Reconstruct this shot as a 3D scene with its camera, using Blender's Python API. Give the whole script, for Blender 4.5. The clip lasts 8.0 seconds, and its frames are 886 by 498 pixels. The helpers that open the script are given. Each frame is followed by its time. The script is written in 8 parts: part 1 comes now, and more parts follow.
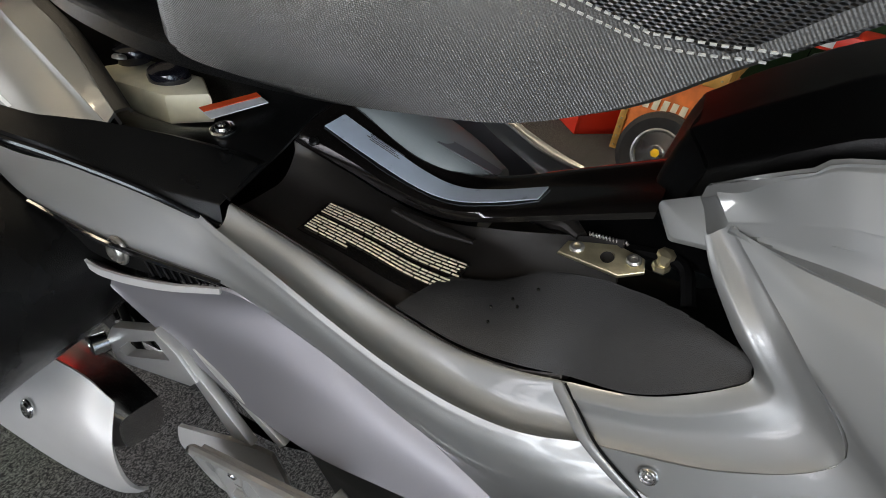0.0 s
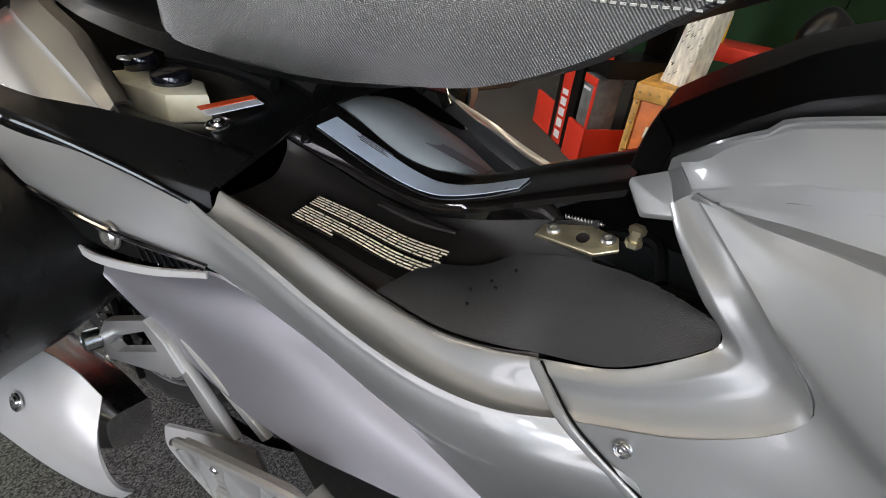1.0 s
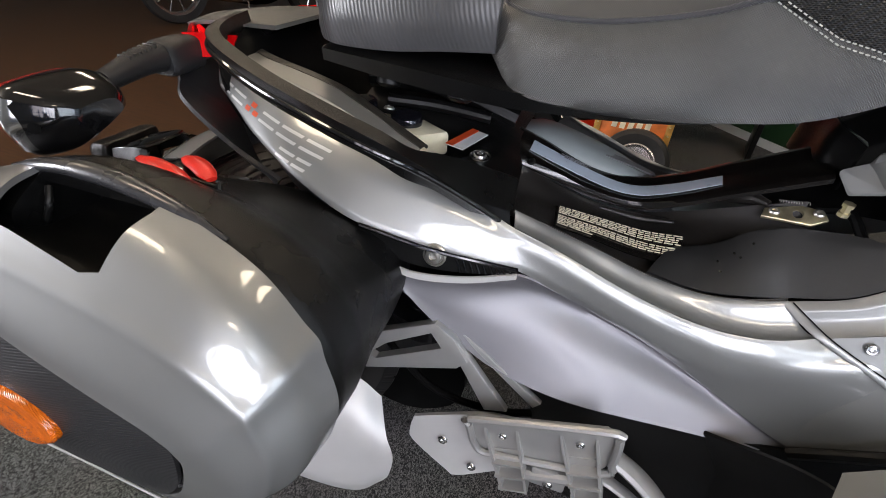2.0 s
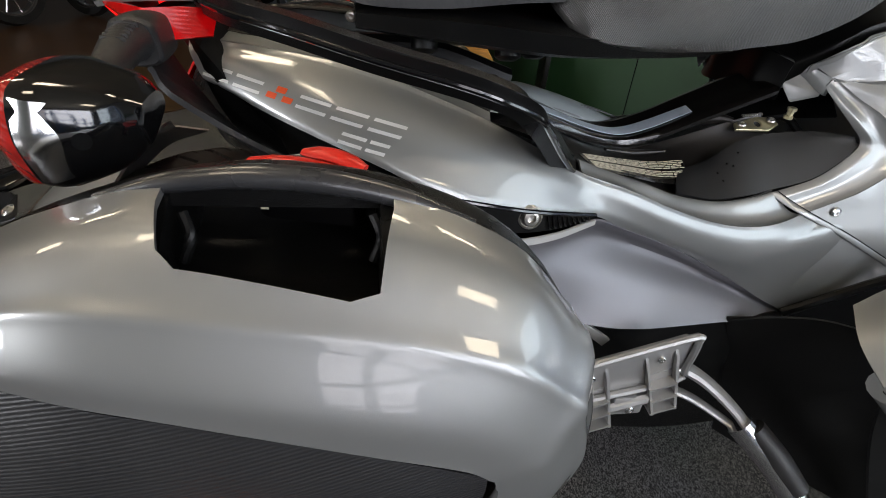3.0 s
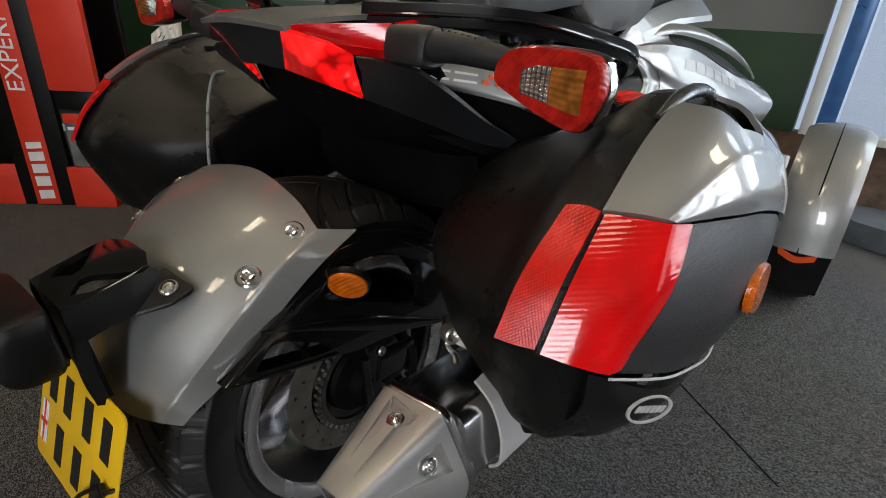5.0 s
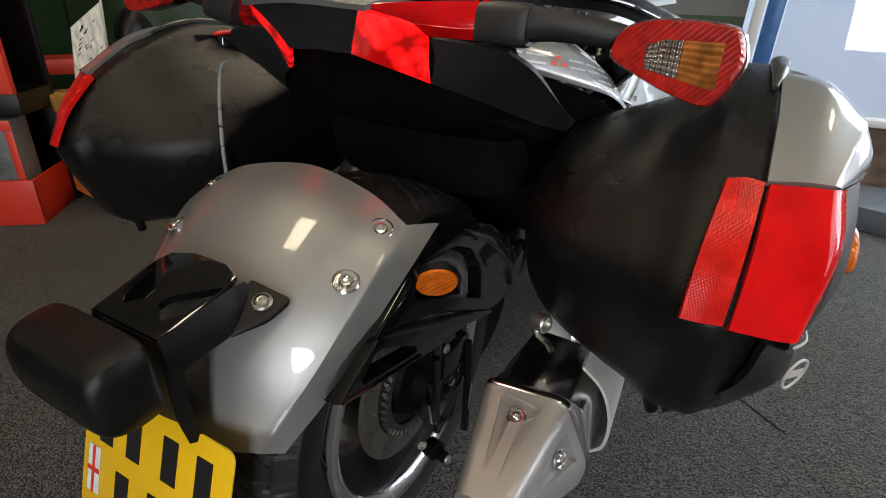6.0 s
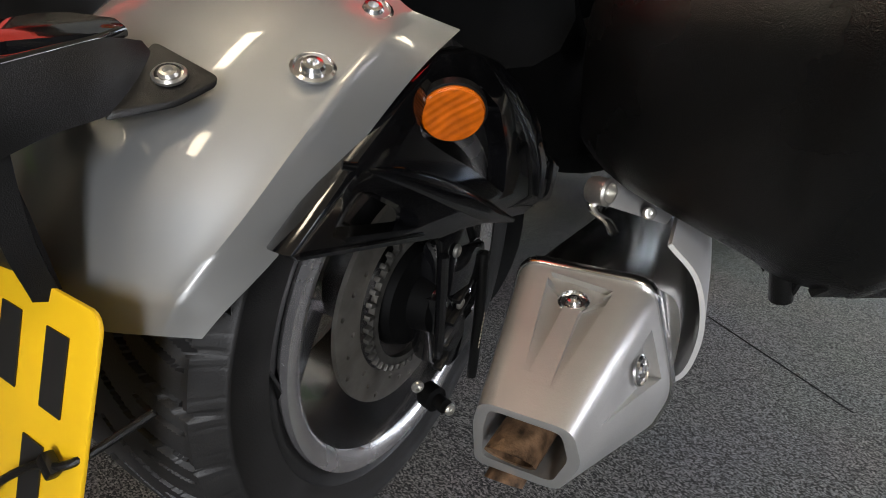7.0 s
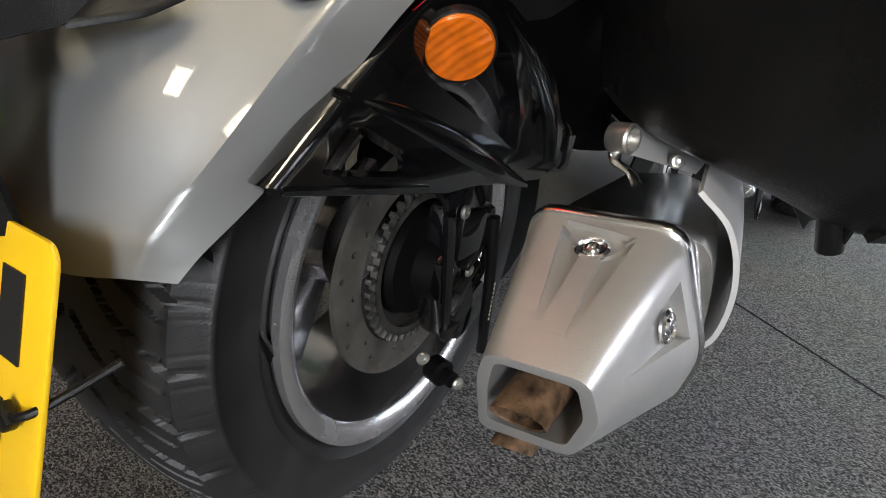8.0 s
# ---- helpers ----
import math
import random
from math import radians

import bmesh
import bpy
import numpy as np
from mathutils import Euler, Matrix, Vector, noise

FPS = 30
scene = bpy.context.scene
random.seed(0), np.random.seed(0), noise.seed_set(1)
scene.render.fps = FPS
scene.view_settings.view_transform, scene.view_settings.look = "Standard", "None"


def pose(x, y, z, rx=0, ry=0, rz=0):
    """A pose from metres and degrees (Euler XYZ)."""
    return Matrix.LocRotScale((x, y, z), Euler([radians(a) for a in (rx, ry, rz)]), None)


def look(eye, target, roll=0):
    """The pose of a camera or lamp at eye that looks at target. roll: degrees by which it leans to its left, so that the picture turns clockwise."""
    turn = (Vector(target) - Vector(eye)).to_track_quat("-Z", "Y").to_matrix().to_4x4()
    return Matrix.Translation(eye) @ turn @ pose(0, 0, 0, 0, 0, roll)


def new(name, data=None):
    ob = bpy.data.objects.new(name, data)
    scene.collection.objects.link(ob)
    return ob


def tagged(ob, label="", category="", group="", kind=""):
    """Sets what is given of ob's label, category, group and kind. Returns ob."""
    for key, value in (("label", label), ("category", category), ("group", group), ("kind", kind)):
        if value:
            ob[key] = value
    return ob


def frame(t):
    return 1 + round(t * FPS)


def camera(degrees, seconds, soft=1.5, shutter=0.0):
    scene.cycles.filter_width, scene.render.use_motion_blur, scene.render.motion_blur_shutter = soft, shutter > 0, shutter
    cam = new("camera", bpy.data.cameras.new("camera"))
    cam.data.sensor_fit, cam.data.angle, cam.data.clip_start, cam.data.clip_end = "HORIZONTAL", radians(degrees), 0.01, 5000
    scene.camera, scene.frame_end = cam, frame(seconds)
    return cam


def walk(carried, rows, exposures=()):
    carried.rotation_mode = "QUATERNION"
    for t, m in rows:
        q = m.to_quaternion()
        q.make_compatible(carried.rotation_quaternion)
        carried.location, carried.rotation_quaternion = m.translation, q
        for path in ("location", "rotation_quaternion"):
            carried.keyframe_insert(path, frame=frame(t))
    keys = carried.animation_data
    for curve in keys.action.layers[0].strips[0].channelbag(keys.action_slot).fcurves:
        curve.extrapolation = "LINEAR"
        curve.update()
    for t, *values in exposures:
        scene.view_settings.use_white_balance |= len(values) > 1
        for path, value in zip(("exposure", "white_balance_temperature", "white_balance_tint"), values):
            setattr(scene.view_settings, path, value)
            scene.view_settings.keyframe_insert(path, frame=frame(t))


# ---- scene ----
from mathutils.bvhtree import BVHTree
cam = camera(82.1, 8.0, soft=0.9)
PATH = [
    (0, (0.849, -0.493, 1.014), (0.18, 0.943, -0.207), 7.2),
    (0.5, (0.859, -0.505, 1.017), (0.124, 0.955, -0.136), 6.6),
    (1, (0.893, -0.512, 0.981), (0.141, 0.98, -0.116), 6.5),
    (1.5, (0.787, -0.617, 1.039), (0.09, 0.918, -0.037), 5.9),
    (1.7, (0.705, -0.685, 1.043), (0.077, 0.878, -0.034), 5.6),
    (2, (0.568, -0.787, 1.027), (0.114, 0.832, -0.057), 5.7),
    (2.2, (0.484, -0.82, 1.001), (0.178, 0.833, -0.082), 6.1),
    (3.3, (0.11, -0.798, 0.929), (0.708, 0.842, -0.047), 5.0),
    (3.5, (0.031, -0.811, 0.906), (0.79, 0.796, -0.013), 4.0),
    (4, (-0.133, -0.79, 0.885), (0.944, 0.644, 0.001), 3.7),
    (4.5, (-0.273, -0.698, 0.864), (1.024, 0.564, 0.011), 3.6),
    (5, (-0.469, -0.637, 0.877), (0.985, 0.46, 0.049), 3.3),
    (5.2, (-0.521, -0.604, 0.87), (0.98, 0.429, 0.045), 3.1),
    (6.3, (-0.562, -0.408, 0.836), (1.072, 0.393, 0.006), 3.6),
    (6.5, (-0.547, -0.391, 0.796), (1.101, 0.398, -0.017), 4.6),
    (7, (-0.458, -0.39, 0.627), (1.159, 0.445, -0.202), 5.2),
    (7.5, (-0.435, -0.387, 0.578), (1.155, 0.48, -0.27), 5.2),
    (8, (-0.435, -0.39, 0.583), (1.143, 0.485, -0.279), 4.9),
]
EXPOSURES = [(0, 0.75, 6450, 10), (0.5, 0.98, 6440, 10), (1.0, 1.07, 6430, 12), (1.5, 1.07, 6400, 13), (2.0, 0.95, 6380, 15), (3.5, 0.36, 6420, 10), (4.5, -0.03, 6350, 10), (5.0, 0.37, 6450, 10), (6.5, 0.7, 6500, 10), (7.0, 1.03, 6400, 11), (8.0, 1.34, 6340, 10)]
walk(cam, [(t, look(eye, target, roll)) for t, eye, target, roll in PATH], EXPOSURES)

# ---- light: daylight from the shop front behind the camera, warm lamps on the ceiling ----
world = bpy.data.worlds.new("world")
scene.world = world
world.use_nodes = True
sky = world.node_tree.nodes.new("ShaderNodeTexSky")
sky.sky_type, sky.sun_disc = "NISHITA", False
sky.sun_elevation, sky.sun_rotation = radians(35), radians(200)
back = world.node_tree.nodes["Background"]
back.inputs["Strength"].default_value = 0.1
world.node_tree.links.new(sky.outputs[0], back.inputs["Color"])


def area_lamp(name, m, sx, sy, power, colour):
    d = bpy.data.lights.new(name, "AREA")
    d.shape, d.size, d.size_y, d.energy, d.color = "RECTANGLE", sx, sy, power, colour
    ob = new(name, d)
    ob.matrix_world = m
    return ob


# shop-front glazing lies behind the camera and to the right of the vehicle's nose
area_lamp("shopfront_daylight", look((0.6, -3.4, 1.45), (0.3, 0, 0.45)), 0.7, 1.9, 9, (0.97, 0.93, 0.98))
area_lamp("shopfront_daylight", look((1.85, -3.4, 1.45), (0.7, 0, 0.45)), 1.6, 2.0, 64, (0.92, 0.94, 1.0))
# the lamp from behind is an added fill; no door or opening stands there
area_lamp("rear_fill_light", look((-4.2, -2.2, 1.5), (-0.1, -0.2, 0.4)), 0.9, 1.9, 92, (0.95, 0.97, 1.0))
area_lamp("window_daylight", look((2.75, -1.9, 1.4), (0.5, -0.3, 0.5)), 1.0, 1.5, 14, (0.82, 0.94, 1.0))

# ---- building helpers ----
def spline(pts, n, closed=False):
    """n points, evenly spaced, on a smooth curve through pts."""
    p = [Vector(q) for q in pts]
    k = len(p)
    if k == 2:
        return [p[0].lerp(p[1], i / (n - 1)) for i in range(n)]
    fine = []
    spans = k if closed else k - 1
    for i in range(spans):
        a = p[i - 1] if (i or closed) else p[0] * 2 - p[1]
        b, c = p[i], p[(i + 1) % k]
        d = p[(i + 2) % k] if (i + 2 < k or closed) else p[-1] * 2 - p[-2]
        for j in range(12):
            t = j / 12
            fine.append(0.5 * ((2 * b) + (c - a) * t + (2 * a - 5 * b + 4 * c - d) * t * t + (3 * b - a - 3 * c + d) * t**3))
    fine.append(p[0].copy() if closed else p[-1].copy())
    run = [0.0]
    for a, b in zip(fine, fine[1:]):
        run.append(run[-1] + (b - a).length)
    out, j = [], 0
    m = n if closed else n - 1
    for i in range(n):
        s = run[-1] * i / m
        while j < len(run) - 2 and run[j + 1] < s:
            j += 1
        f = (s - run[j]) / max(run[j + 1] - run[j], 1e-9)
        out.append(fine[j].lerp(fine[j + 1], min(max(f, 0), 1)))
    return out


def net(rows, nu, nv, closed_v=False):
    """A grid of nv rows of nu points, smooth both ways, through rows of control points."""
    lines = [spline(r, nu) for r in rows]
    cols = [spline([l[i] for l in lines], nv, closed_v) for i in range(nu)]
    return [[cols[i][j] for i in range(nu)] for j in range(nv)]


def crease(rows, *where, tight=0.1):
    """Tightens the bend at the given points of every row, so that it reads as an edge."""
    out = []
    for r in rows:
        q = []
        for i, p in enumerate(r):
            p = Vector(p)
            if i in where:
                q += [p.lerp(Vector(r[i - 1]), tight), p, p.lerp(Vector(r[i + 1]), tight)]
            else:
                q.append(p)
        out.append(q)
    return out


def crease_across(rows, *where, tight=0.1):
    return [list(c) for c in zip(*crease([list(c) for c in zip(*rows)], *where, tight=tight))]


def sheet(bm, rows, nu=30, nv=10, thick=0.003, away=(0, 0, 0)):
    """A shell through control rows; its thickness goes towards the point away."""
    g = net(rows, nu, nv)
    away = Vector(away)
    nrm = []
    for j in range(nv):
        nrm.append([])
        for i in range(nu):
            du = g[j][min(i + 1, nu - 1)] - g[j][max(i - 1, 0)]
            dv = g[min(j + 1, nv - 1)][i] - g[max(j - 1, 0)][i]
            n = du.cross(dv)
            n = n.normalized() if n.length > 1e-12 else Vector((0, 0, 1))
            nrm[j].append(n)
    mid = g[nv // 2][nu // 2]
    sign = 1 if nrm[nv // 2][nu // 2].dot(away - mid) > 0 else -1
    out = [[bm.verts.new(p) for p in r] for r in g]
    inn = [[bm.verts.new(g[j][i] + nrm[j][i] * thick * sign) for i in range(nu)] for j in range(nv)]
    for j in range(nv - 1):
        for i in range(nu - 1):
            bm.faces.new((out[j][i], out[j][i + 1], out[j + 1][i + 1], out[j + 1][i]))
            bm.faces.new((inn[j][i], inn[j + 1][i], inn[j + 1][i + 1], inn[j][i + 1]))
    for i in range(nu - 1):
        bm.faces.new((out[0][i], inn[0][i], inn[0][i + 1], out[0][i + 1]))
        bm.faces.new((out[-1][i], out[-1][i + 1], inn[-1][i + 1], inn[-1][i]))
    for j in range(nv - 1):
        bm.faces.new((out[j][0], out[j + 1][0], inn[j + 1][0], inn[j][0]))
        bm.faces.new((out[j][-1], inn[j][-1], inn[j + 1][-1], out[j + 1][-1]))
    bmesh.ops.recalc_face_normals(bm, faces=bm.faces[:])
    return bm


def loft(bm, rings, nr=24, ns=20, caps=True, smooth=True):
    """A closed body through rings of control points."""
    rs = [spline(r, nr, True) for r in rings] if smooth else [[Vector(p) for p in r] for r in rings]
    if not smooth:
        nr = len(rs[0])
    cols = [spline([r[i] for r in rs], ns) for i in range(nr)]
    v = [[bm.verts.new(cols[i][s]) for i in range(nr)] for s in range(ns)]
    for s in range(ns - 1):
        for i in range(nr):
            k = (i + 1) % nr
            bm.faces.new((v[s][i], v[s][k], v[s + 1][k], v[s + 1][i]))
    if caps:
        bm.faces.new(v[0][::-1])
        bm.faces.new(v[-1])
    bmesh.ops.recalc_face_normals(bm, faces=bm.faces[:])
    return bm


def tube(bm, pts, r, n=12, steps=0, flat=1.0, ref=(0, 0, 1)):
    """A rod along a smooth curve; r a number or a list along it; flat squeezes it along ref."""
    line = spline(pts, steps or max(2, 8 * (len(pts) - 1))) if len(pts) > 2 or steps else [Vector(p) for p in pts]
    m = len(line)
    rs = r if isinstance(r, (list, tuple)) else [r] * 2
    rings = []
    for i, p in enumerate(line):
        d = (line[min(i + 1, m - 1)] - line[max(i - 1, 0)]).normalized()
        up = Vector(ref)
        if abs(d.dot(up)) > 0.95:
            up = Vector((1, 0, 0))
        a = d.cross(up).normalized()
        b = a.cross(d).normalized()
        f = i / (m - 1) * (len(rs) - 1)
        q = min(int(f), len(rs) - 2)
        rad = rs[q] + (rs[q + 1] - rs[q]) * (f - q)
        rings.append([bm.verts.new(p + a * math.cos(t) * rad + b * math.sin(t) * rad * flat) for t in (2 * math.pi * j / n for j in range(n))])
    for a, b in zip(rings, rings[1:]):
        for j in range(n):
            k = (j + 1) % n
            bm.faces.new((a[j], a[k], b[k], b[j]))
    bm.faces.new(rings[0][::-1])
    bm.faces.new(rings[-1])
    bmesh.ops.recalc_face_normals(bm, faces=bm.faces[:])
    return bm


def box(bm, m, sx, sy, sz, bev=0.0, seg=2):
    r = bmesh.ops.create_cube(bm, size=1.0, matrix=m @ Matrix.Diagonal((sx, sy, sz, 1)))
    if bev:
        es = list({e for v in r["verts"] for e in v.link_edges})
        bmesh.ops.bevel(bm, geom=es, offset=bev, segments=seg, affect="EDGES", profile=0.5)
    return bm


def plate(bm, outline, depth, bev=0.0):
    """A flat plate: an outline of 3D points in one plane, pushed along the vector depth."""
    lo = [bm.verts.new(p) for p in outline]
    hi = [bm.verts.new(Vector(p) + Vector(depth)) for p in outline]
    n = len(lo)
    fs = [bm.faces.new(lo[::-1]), bm.faces.new(hi)]
    for i in range(n):
        fs.append(bm.faces.new((lo[i], lo[(i + 1) % n], hi[(i + 1) % n], hi[i])))
    bmesh.ops.recalc_face_normals(bm, faces=fs)
    if bev:
        es = list({e for f in fs[:2] for e in f.edges})
        bmesh.ops.bevel(bm, geom=es, offset=bev, segments=2, affect="EDGES", profile=0.5)
    return bm


def rounded(corners, r, n=4):
    """The corners of a closed polygon, each turned into a short arc of about radius r."""
    c = [Vector(p) for p in corners]
    out = []
    for i, p in enumerate(c):
        a, b = c[i - 1] - p, c[(i + 1) % len(c)] - p
        a = p + a.normalized() * min(r, a.length * 0.45)
        b = p + b.normalized() * min(r, b.length * 0.45)
        for k in range(n + 1):
            t = k / n
            out.append(a * (1 - t) ** 2 + p * 2 * t * (1 - t) + b * t * t)
    return out


def turned(bm, profile, m, n=32, closed=False):
    """A body of revolution: (radius, along) pairs round the local z of m."""
    rings = []
    for r, h in profile:
        rings.append([bm.verts.new(m @ Vector((r * math.cos(2 * math.pi * i / n), r * math.sin(2 * math.pi * i / n), h))) for i in range(n)])
    pairs = list(zip(rings, rings[1:])) + ([(rings[-1], rings[0])] if closed else [])
    for a, b in pairs:
        for i in range(n):
            k = (i + 1) % n
            bm.faces.new((a[i], a[k], b[k], b[i]))
    if not closed:
        bm.faces.new(rings[0][::-1])
        bm.faces.new(rings[-1])
    bmesh.ops.recalc_face_normals(bm, faces=bm.faces[:])
    return bm


def obj(name, bm, material, angle=35):
    me = bpy.data.meshes.new(name)
    bm.to_mesh(me)
    bm.free()
    for p in me.polygons:
        p.use_smooth = True
    me.set_sharp_from_angle(angle=radians(angle))
    if material:
        me.materials.append(material)
    return new(name, me)


def part(name, bm, material, parent, label="", angle=35):
    ob = obj(name, bm, material, angle)
    ob.parent = parent
    if label:
        tagged(ob, label)
    return ob


def holed(ob, cutters):
    """Cuts the closed bodies in cutters (a bmesh) out of ob's mesh for good."""
    me = bpy.data.meshes.new("cutter")
    bmesh.ops.recalc_face_normals(cutters, faces=cutters.faces[:])
    cutters.to_mesh(me)
    cutters.free()
    c = new("cutter", me)
    mod = ob.modifiers.new("cut", "BOOLEAN")
    mod.operation, mod.object, mod.solver = "DIFFERENCE", c, "EXACT"
    dg = bpy.context.evaluated_depsgraph_get()
    done = bpy.data.meshes.new_from_object(ob.evaluated_get(dg))
    ob.modifiers.remove(mod)
    old, keep = ob.data, ob.data.name
    ob.data = done
    bpy.data.meshes.remove(old)
    done.name = keep
    bpy.data.objects.remove(c)
    bpy.data.meshes.remove(me)
    done.set_sharp_from_angle(angle=radians(35))
    return ob


def thing(name, label, category, place=(0, 0, 0), group=""):
    return tagged(new(name), label, category, group)


def axis(p, d):
    """A pose at p whose z points along d."""
    return Matrix.Translation(p) @ Vector(d).to_track_quat("Z", "Y").to_matrix().to_4x4()


def bolt(parent, p, d, r, material, name="bolt", collar=0.0, label="", rim=None):
    """A flanged button-head bolt with a socket."""
    bm = bmesh.new()
    prof = []
    if collar:
        prof += [(collar, 0), (collar, 0.0018), (collar * 0.86, 0.0032), (collar * 0.8, 0.001)]
    prof += [(r, 0.0008), (r, r * 0.35), (r * 0.8, r * 0.62), (r * 0.48, r * 0.68), (r * 0.44, r * 0.25), (r * 0.02, r * 0.2)]
    turned(bm, prof, axis(p, d), 20)
    return part(name, bm, material, parent, label)


def bars(bm, origin, along, down, lines, height, gap, depth):
    """Unreadable print: rows of short bars lying on a surface."""
    origin, along, down = Vector(origin), Vector(along), Vector(down)
    n = along.cross(down).normalized() * depth
    rnd = random.Random(5)
    for i, (start, end) in enumerate(lines):
        s = start
        while s < end:
            w = min(rnd.uniform(0.025, 0.07), end - s)
            a = origin + along * s + down * (i * (height + gap))
            q = [a, a + along * w, a + along * w + down * height, a + down * height]
            plate(bm, q, n)
            s += w + 0.008
    return bm

# ---- materials ----
def material(name, colour, rough=0.5, metal=0.0, var=0.12, scale=12.0, bump=0.0, bump_scale=200.0, coat=0.0, rough_var=0.08, stretch=(1, 1, 1), spec=0.5):
    m = bpy.data.materials.new(name)
    m.use_nodes = True
    nt = m.node_tree
    b = nt.nodes["Principled BSDF"]
    co = nt.nodes.new("ShaderNodeTexCoord")
    mp = nt.nodes.new("ShaderNodeMapping")
    mp.inputs["Scale"].default_value = stretch
    nt.links.new(co.outputs["Object"], mp.inputs["Vector"])
    big = nt.nodes.new("ShaderNodeTexNoise")
    big.inputs["Scale"].default_value, big.inputs["Detail"].default_value = scale, 6
    nt.links.new(mp.outputs[0], big.inputs["Vector"])
    ramp = nt.nodes.new("ShaderNodeValToRGB")
    lo = [max(0, c * (1 - var)) for c in colour]
    hi = [min(1, c * (1 + var)) for c in colour]
    ramp.color_ramp.elements[0].position, ramp.color_ramp.elements[1].position = 0.3, 0.7
    ramp.color_ramp.elements[0].color, ramp.color_ramp.elements[1].color = (*lo, 1), (*hi, 1)
    nt.links.new(big.outputs["Fac"], ramp.inputs["Fac"])
    nt.links.new(ramp.outputs["Color"], b.inputs["Base Color"])
    mr = nt.nodes.new("ShaderNodeMapRange")
    mr.inputs["To Min"].default_value, mr.inputs["To Max"].default_value = max(0.02, rough - rough_var), min(1, rough + rough_var)
    nt.links.new(big.outputs["Fac"], mr.inputs["Value"])
    nt.links.new(mr.outputs[0], b.inputs["Roughness"])
    b.inputs["Metallic"].default_value = metal
    b.inputs["Coat Weight"].default_value = coat
    b.inputs["Specular IOR Level"].default_value = spec
    b.inputs["Coat Roughness"].default_value = 0.04
    if bump:
        fine = nt.nodes.new("ShaderNodeTexNoise")
        fine.inputs["Scale"].default_value, fine.inputs["Detail"].default_value = bump_scale, 3
        nt.links.new(mp.outputs[0], fine.inputs["Vector"])
        bp = nt.nodes.new("ShaderNodeBump")
        bp.inputs["Strength"].default_value, bp.inputs["Distance"].default_value = bump, 0.001
        nt.links.new(fine.outputs["Fac"], bp.inputs["Height"])
        nt.links.new(bp.outputs[0], b.inputs["Normal"])
    return m


def ribbed(m, scale, strength, direction="X", rot=(0, 0, 0), dist=0.001):
    """Adds a regular fine relief (weave, ribs) to a material."""
    nt = m.node_tree
    b = nt.nodes["Principled BSDF"]
    co = nt.nodes.new("ShaderNodeTexCoord")
    mp = nt.nodes.new("ShaderNodeMapping")
    mp.inputs["Rotation"].default_value = rot
    nt.links.new(co.outputs["Object"], mp.inputs["Vector"])
    w = nt.nodes.new("ShaderNodeTexWave")
    w.bands_direction = direction
    w.inputs["Scale"].default_value = scale
    w.inputs["Distortion"].default_value = 0.3
    nt.links.new(mp.outputs[0], w.inputs["Vector"])
    bp = nt.nodes.new("ShaderNodeBump")
    bp.inputs["Strength"].default_value, bp.inputs["Distance"].default_value = strength, dist
    nt.links.new(w.outputs["Fac"], bp.inputs["Height"])
    if b.inputs["Normal"].is_linked:
        nt.links.new(b.inputs["Normal"].links[0].from_socket, bp.inputs["Normal"])
    nt.links.new(bp.outputs[0], b.inputs["Normal"])
    return m


SILVER = material("silver_paint", (0.29, 0.294, 0.29), 0.42, 0.62, 0.04, 5, 0.10, 2500, coat=1.0, rough_var=0.04)
MATT_SILVER = material("cast_aluminium", (0.48, 0.475, 0.465), 0.42, 0.7, 0.06, 20, 0.12, 900, rough_var=0.06)
WHITE_SILVER = material("pale_silver_plastic", (0.55, 0.54, 0.53), 0.42, 0.25, 0.05, 14, 0.08, 700)
BLACK = material("black_plastic", (0.005, 0.005, 0.005), 0.33, 0.0, 0.25, 18, 0.3, 1400, spec=0.28)
SOFT_BLACK = material("textured_black_plastic", (0.005, 0.005, 0.005), 0.28, 0.0, 0.25, 9, 0.5, 1100, spec=0.3)
GREY_BLACK = material("grey_black_plastic", (0.02, 0.02, 0.021), 0.36, 0.0, 0.15, 14, 0.4, 1700, spec=0.36)
GLOSS_BLACK = material("gloss_black_paint", (0.004, 0.004, 0.0045), 0.1, 0.0, 0.3, 20, 0.05, 300, coat=0.6, rough_var=0.05)
# near-black, hardly glossy: for dark parts, and for deep shade put into colour
DARK = material("dark_parts_and_shade", (0.003, 0.003, 0.003), 0.6, 0.0, 0.3, 20, 0.2, 600, spec=0.08)
TRAY = material("tray_black", (0.014, 0.0125, 0.0115), 0.34, 0.0, 0.2, 9, 0.3, 1500, spec=0.5)
RED_LENS = material("red_lens", (0.62, 0.003, 0.004), 0.12, 0.0, 0.15, 30, 0.0, coat=0.3, spec=0.3)
RED_LENS_B = material("red_reflector_strip", (0.56, 0.008, 0.004), 0.25, 0.0, 0.2, 60, 0.0, spec=0.3)
ribbed(RED_LENS_B, 150, 0.12, "Z", (0.4, 0.3, 0))
ribbed(RED_LENS_B, 150, 0.12, "Y", (0.4, 0.3, 0))
ribbed(RED_LENS, 75, 0.10, "Z", (0.2, 0, 0))
AMBER = material("amber_reflector", (0.62, 0.125, 0.003), 0.15, 0.0, 0.25, 60, 0.0, coat=0.5)
ribbed(AMBER, 260, 0.5, "DIAGONAL")
CHROME = material("bright_steel", (0.7, 0.7, 0.7), 0.2, 1.0, 0.08, 40)
STEEL = material("zinc_steel", (0.5, 0.485, 0.45), 0.33, 0.9, 0.2, 60, 0.2, 400)
TOOTHED = material("dull_ring_steel", (0.12, 0.115, 0.105), 0.5, 0.8, 0.3, 60, 0.2, 400)
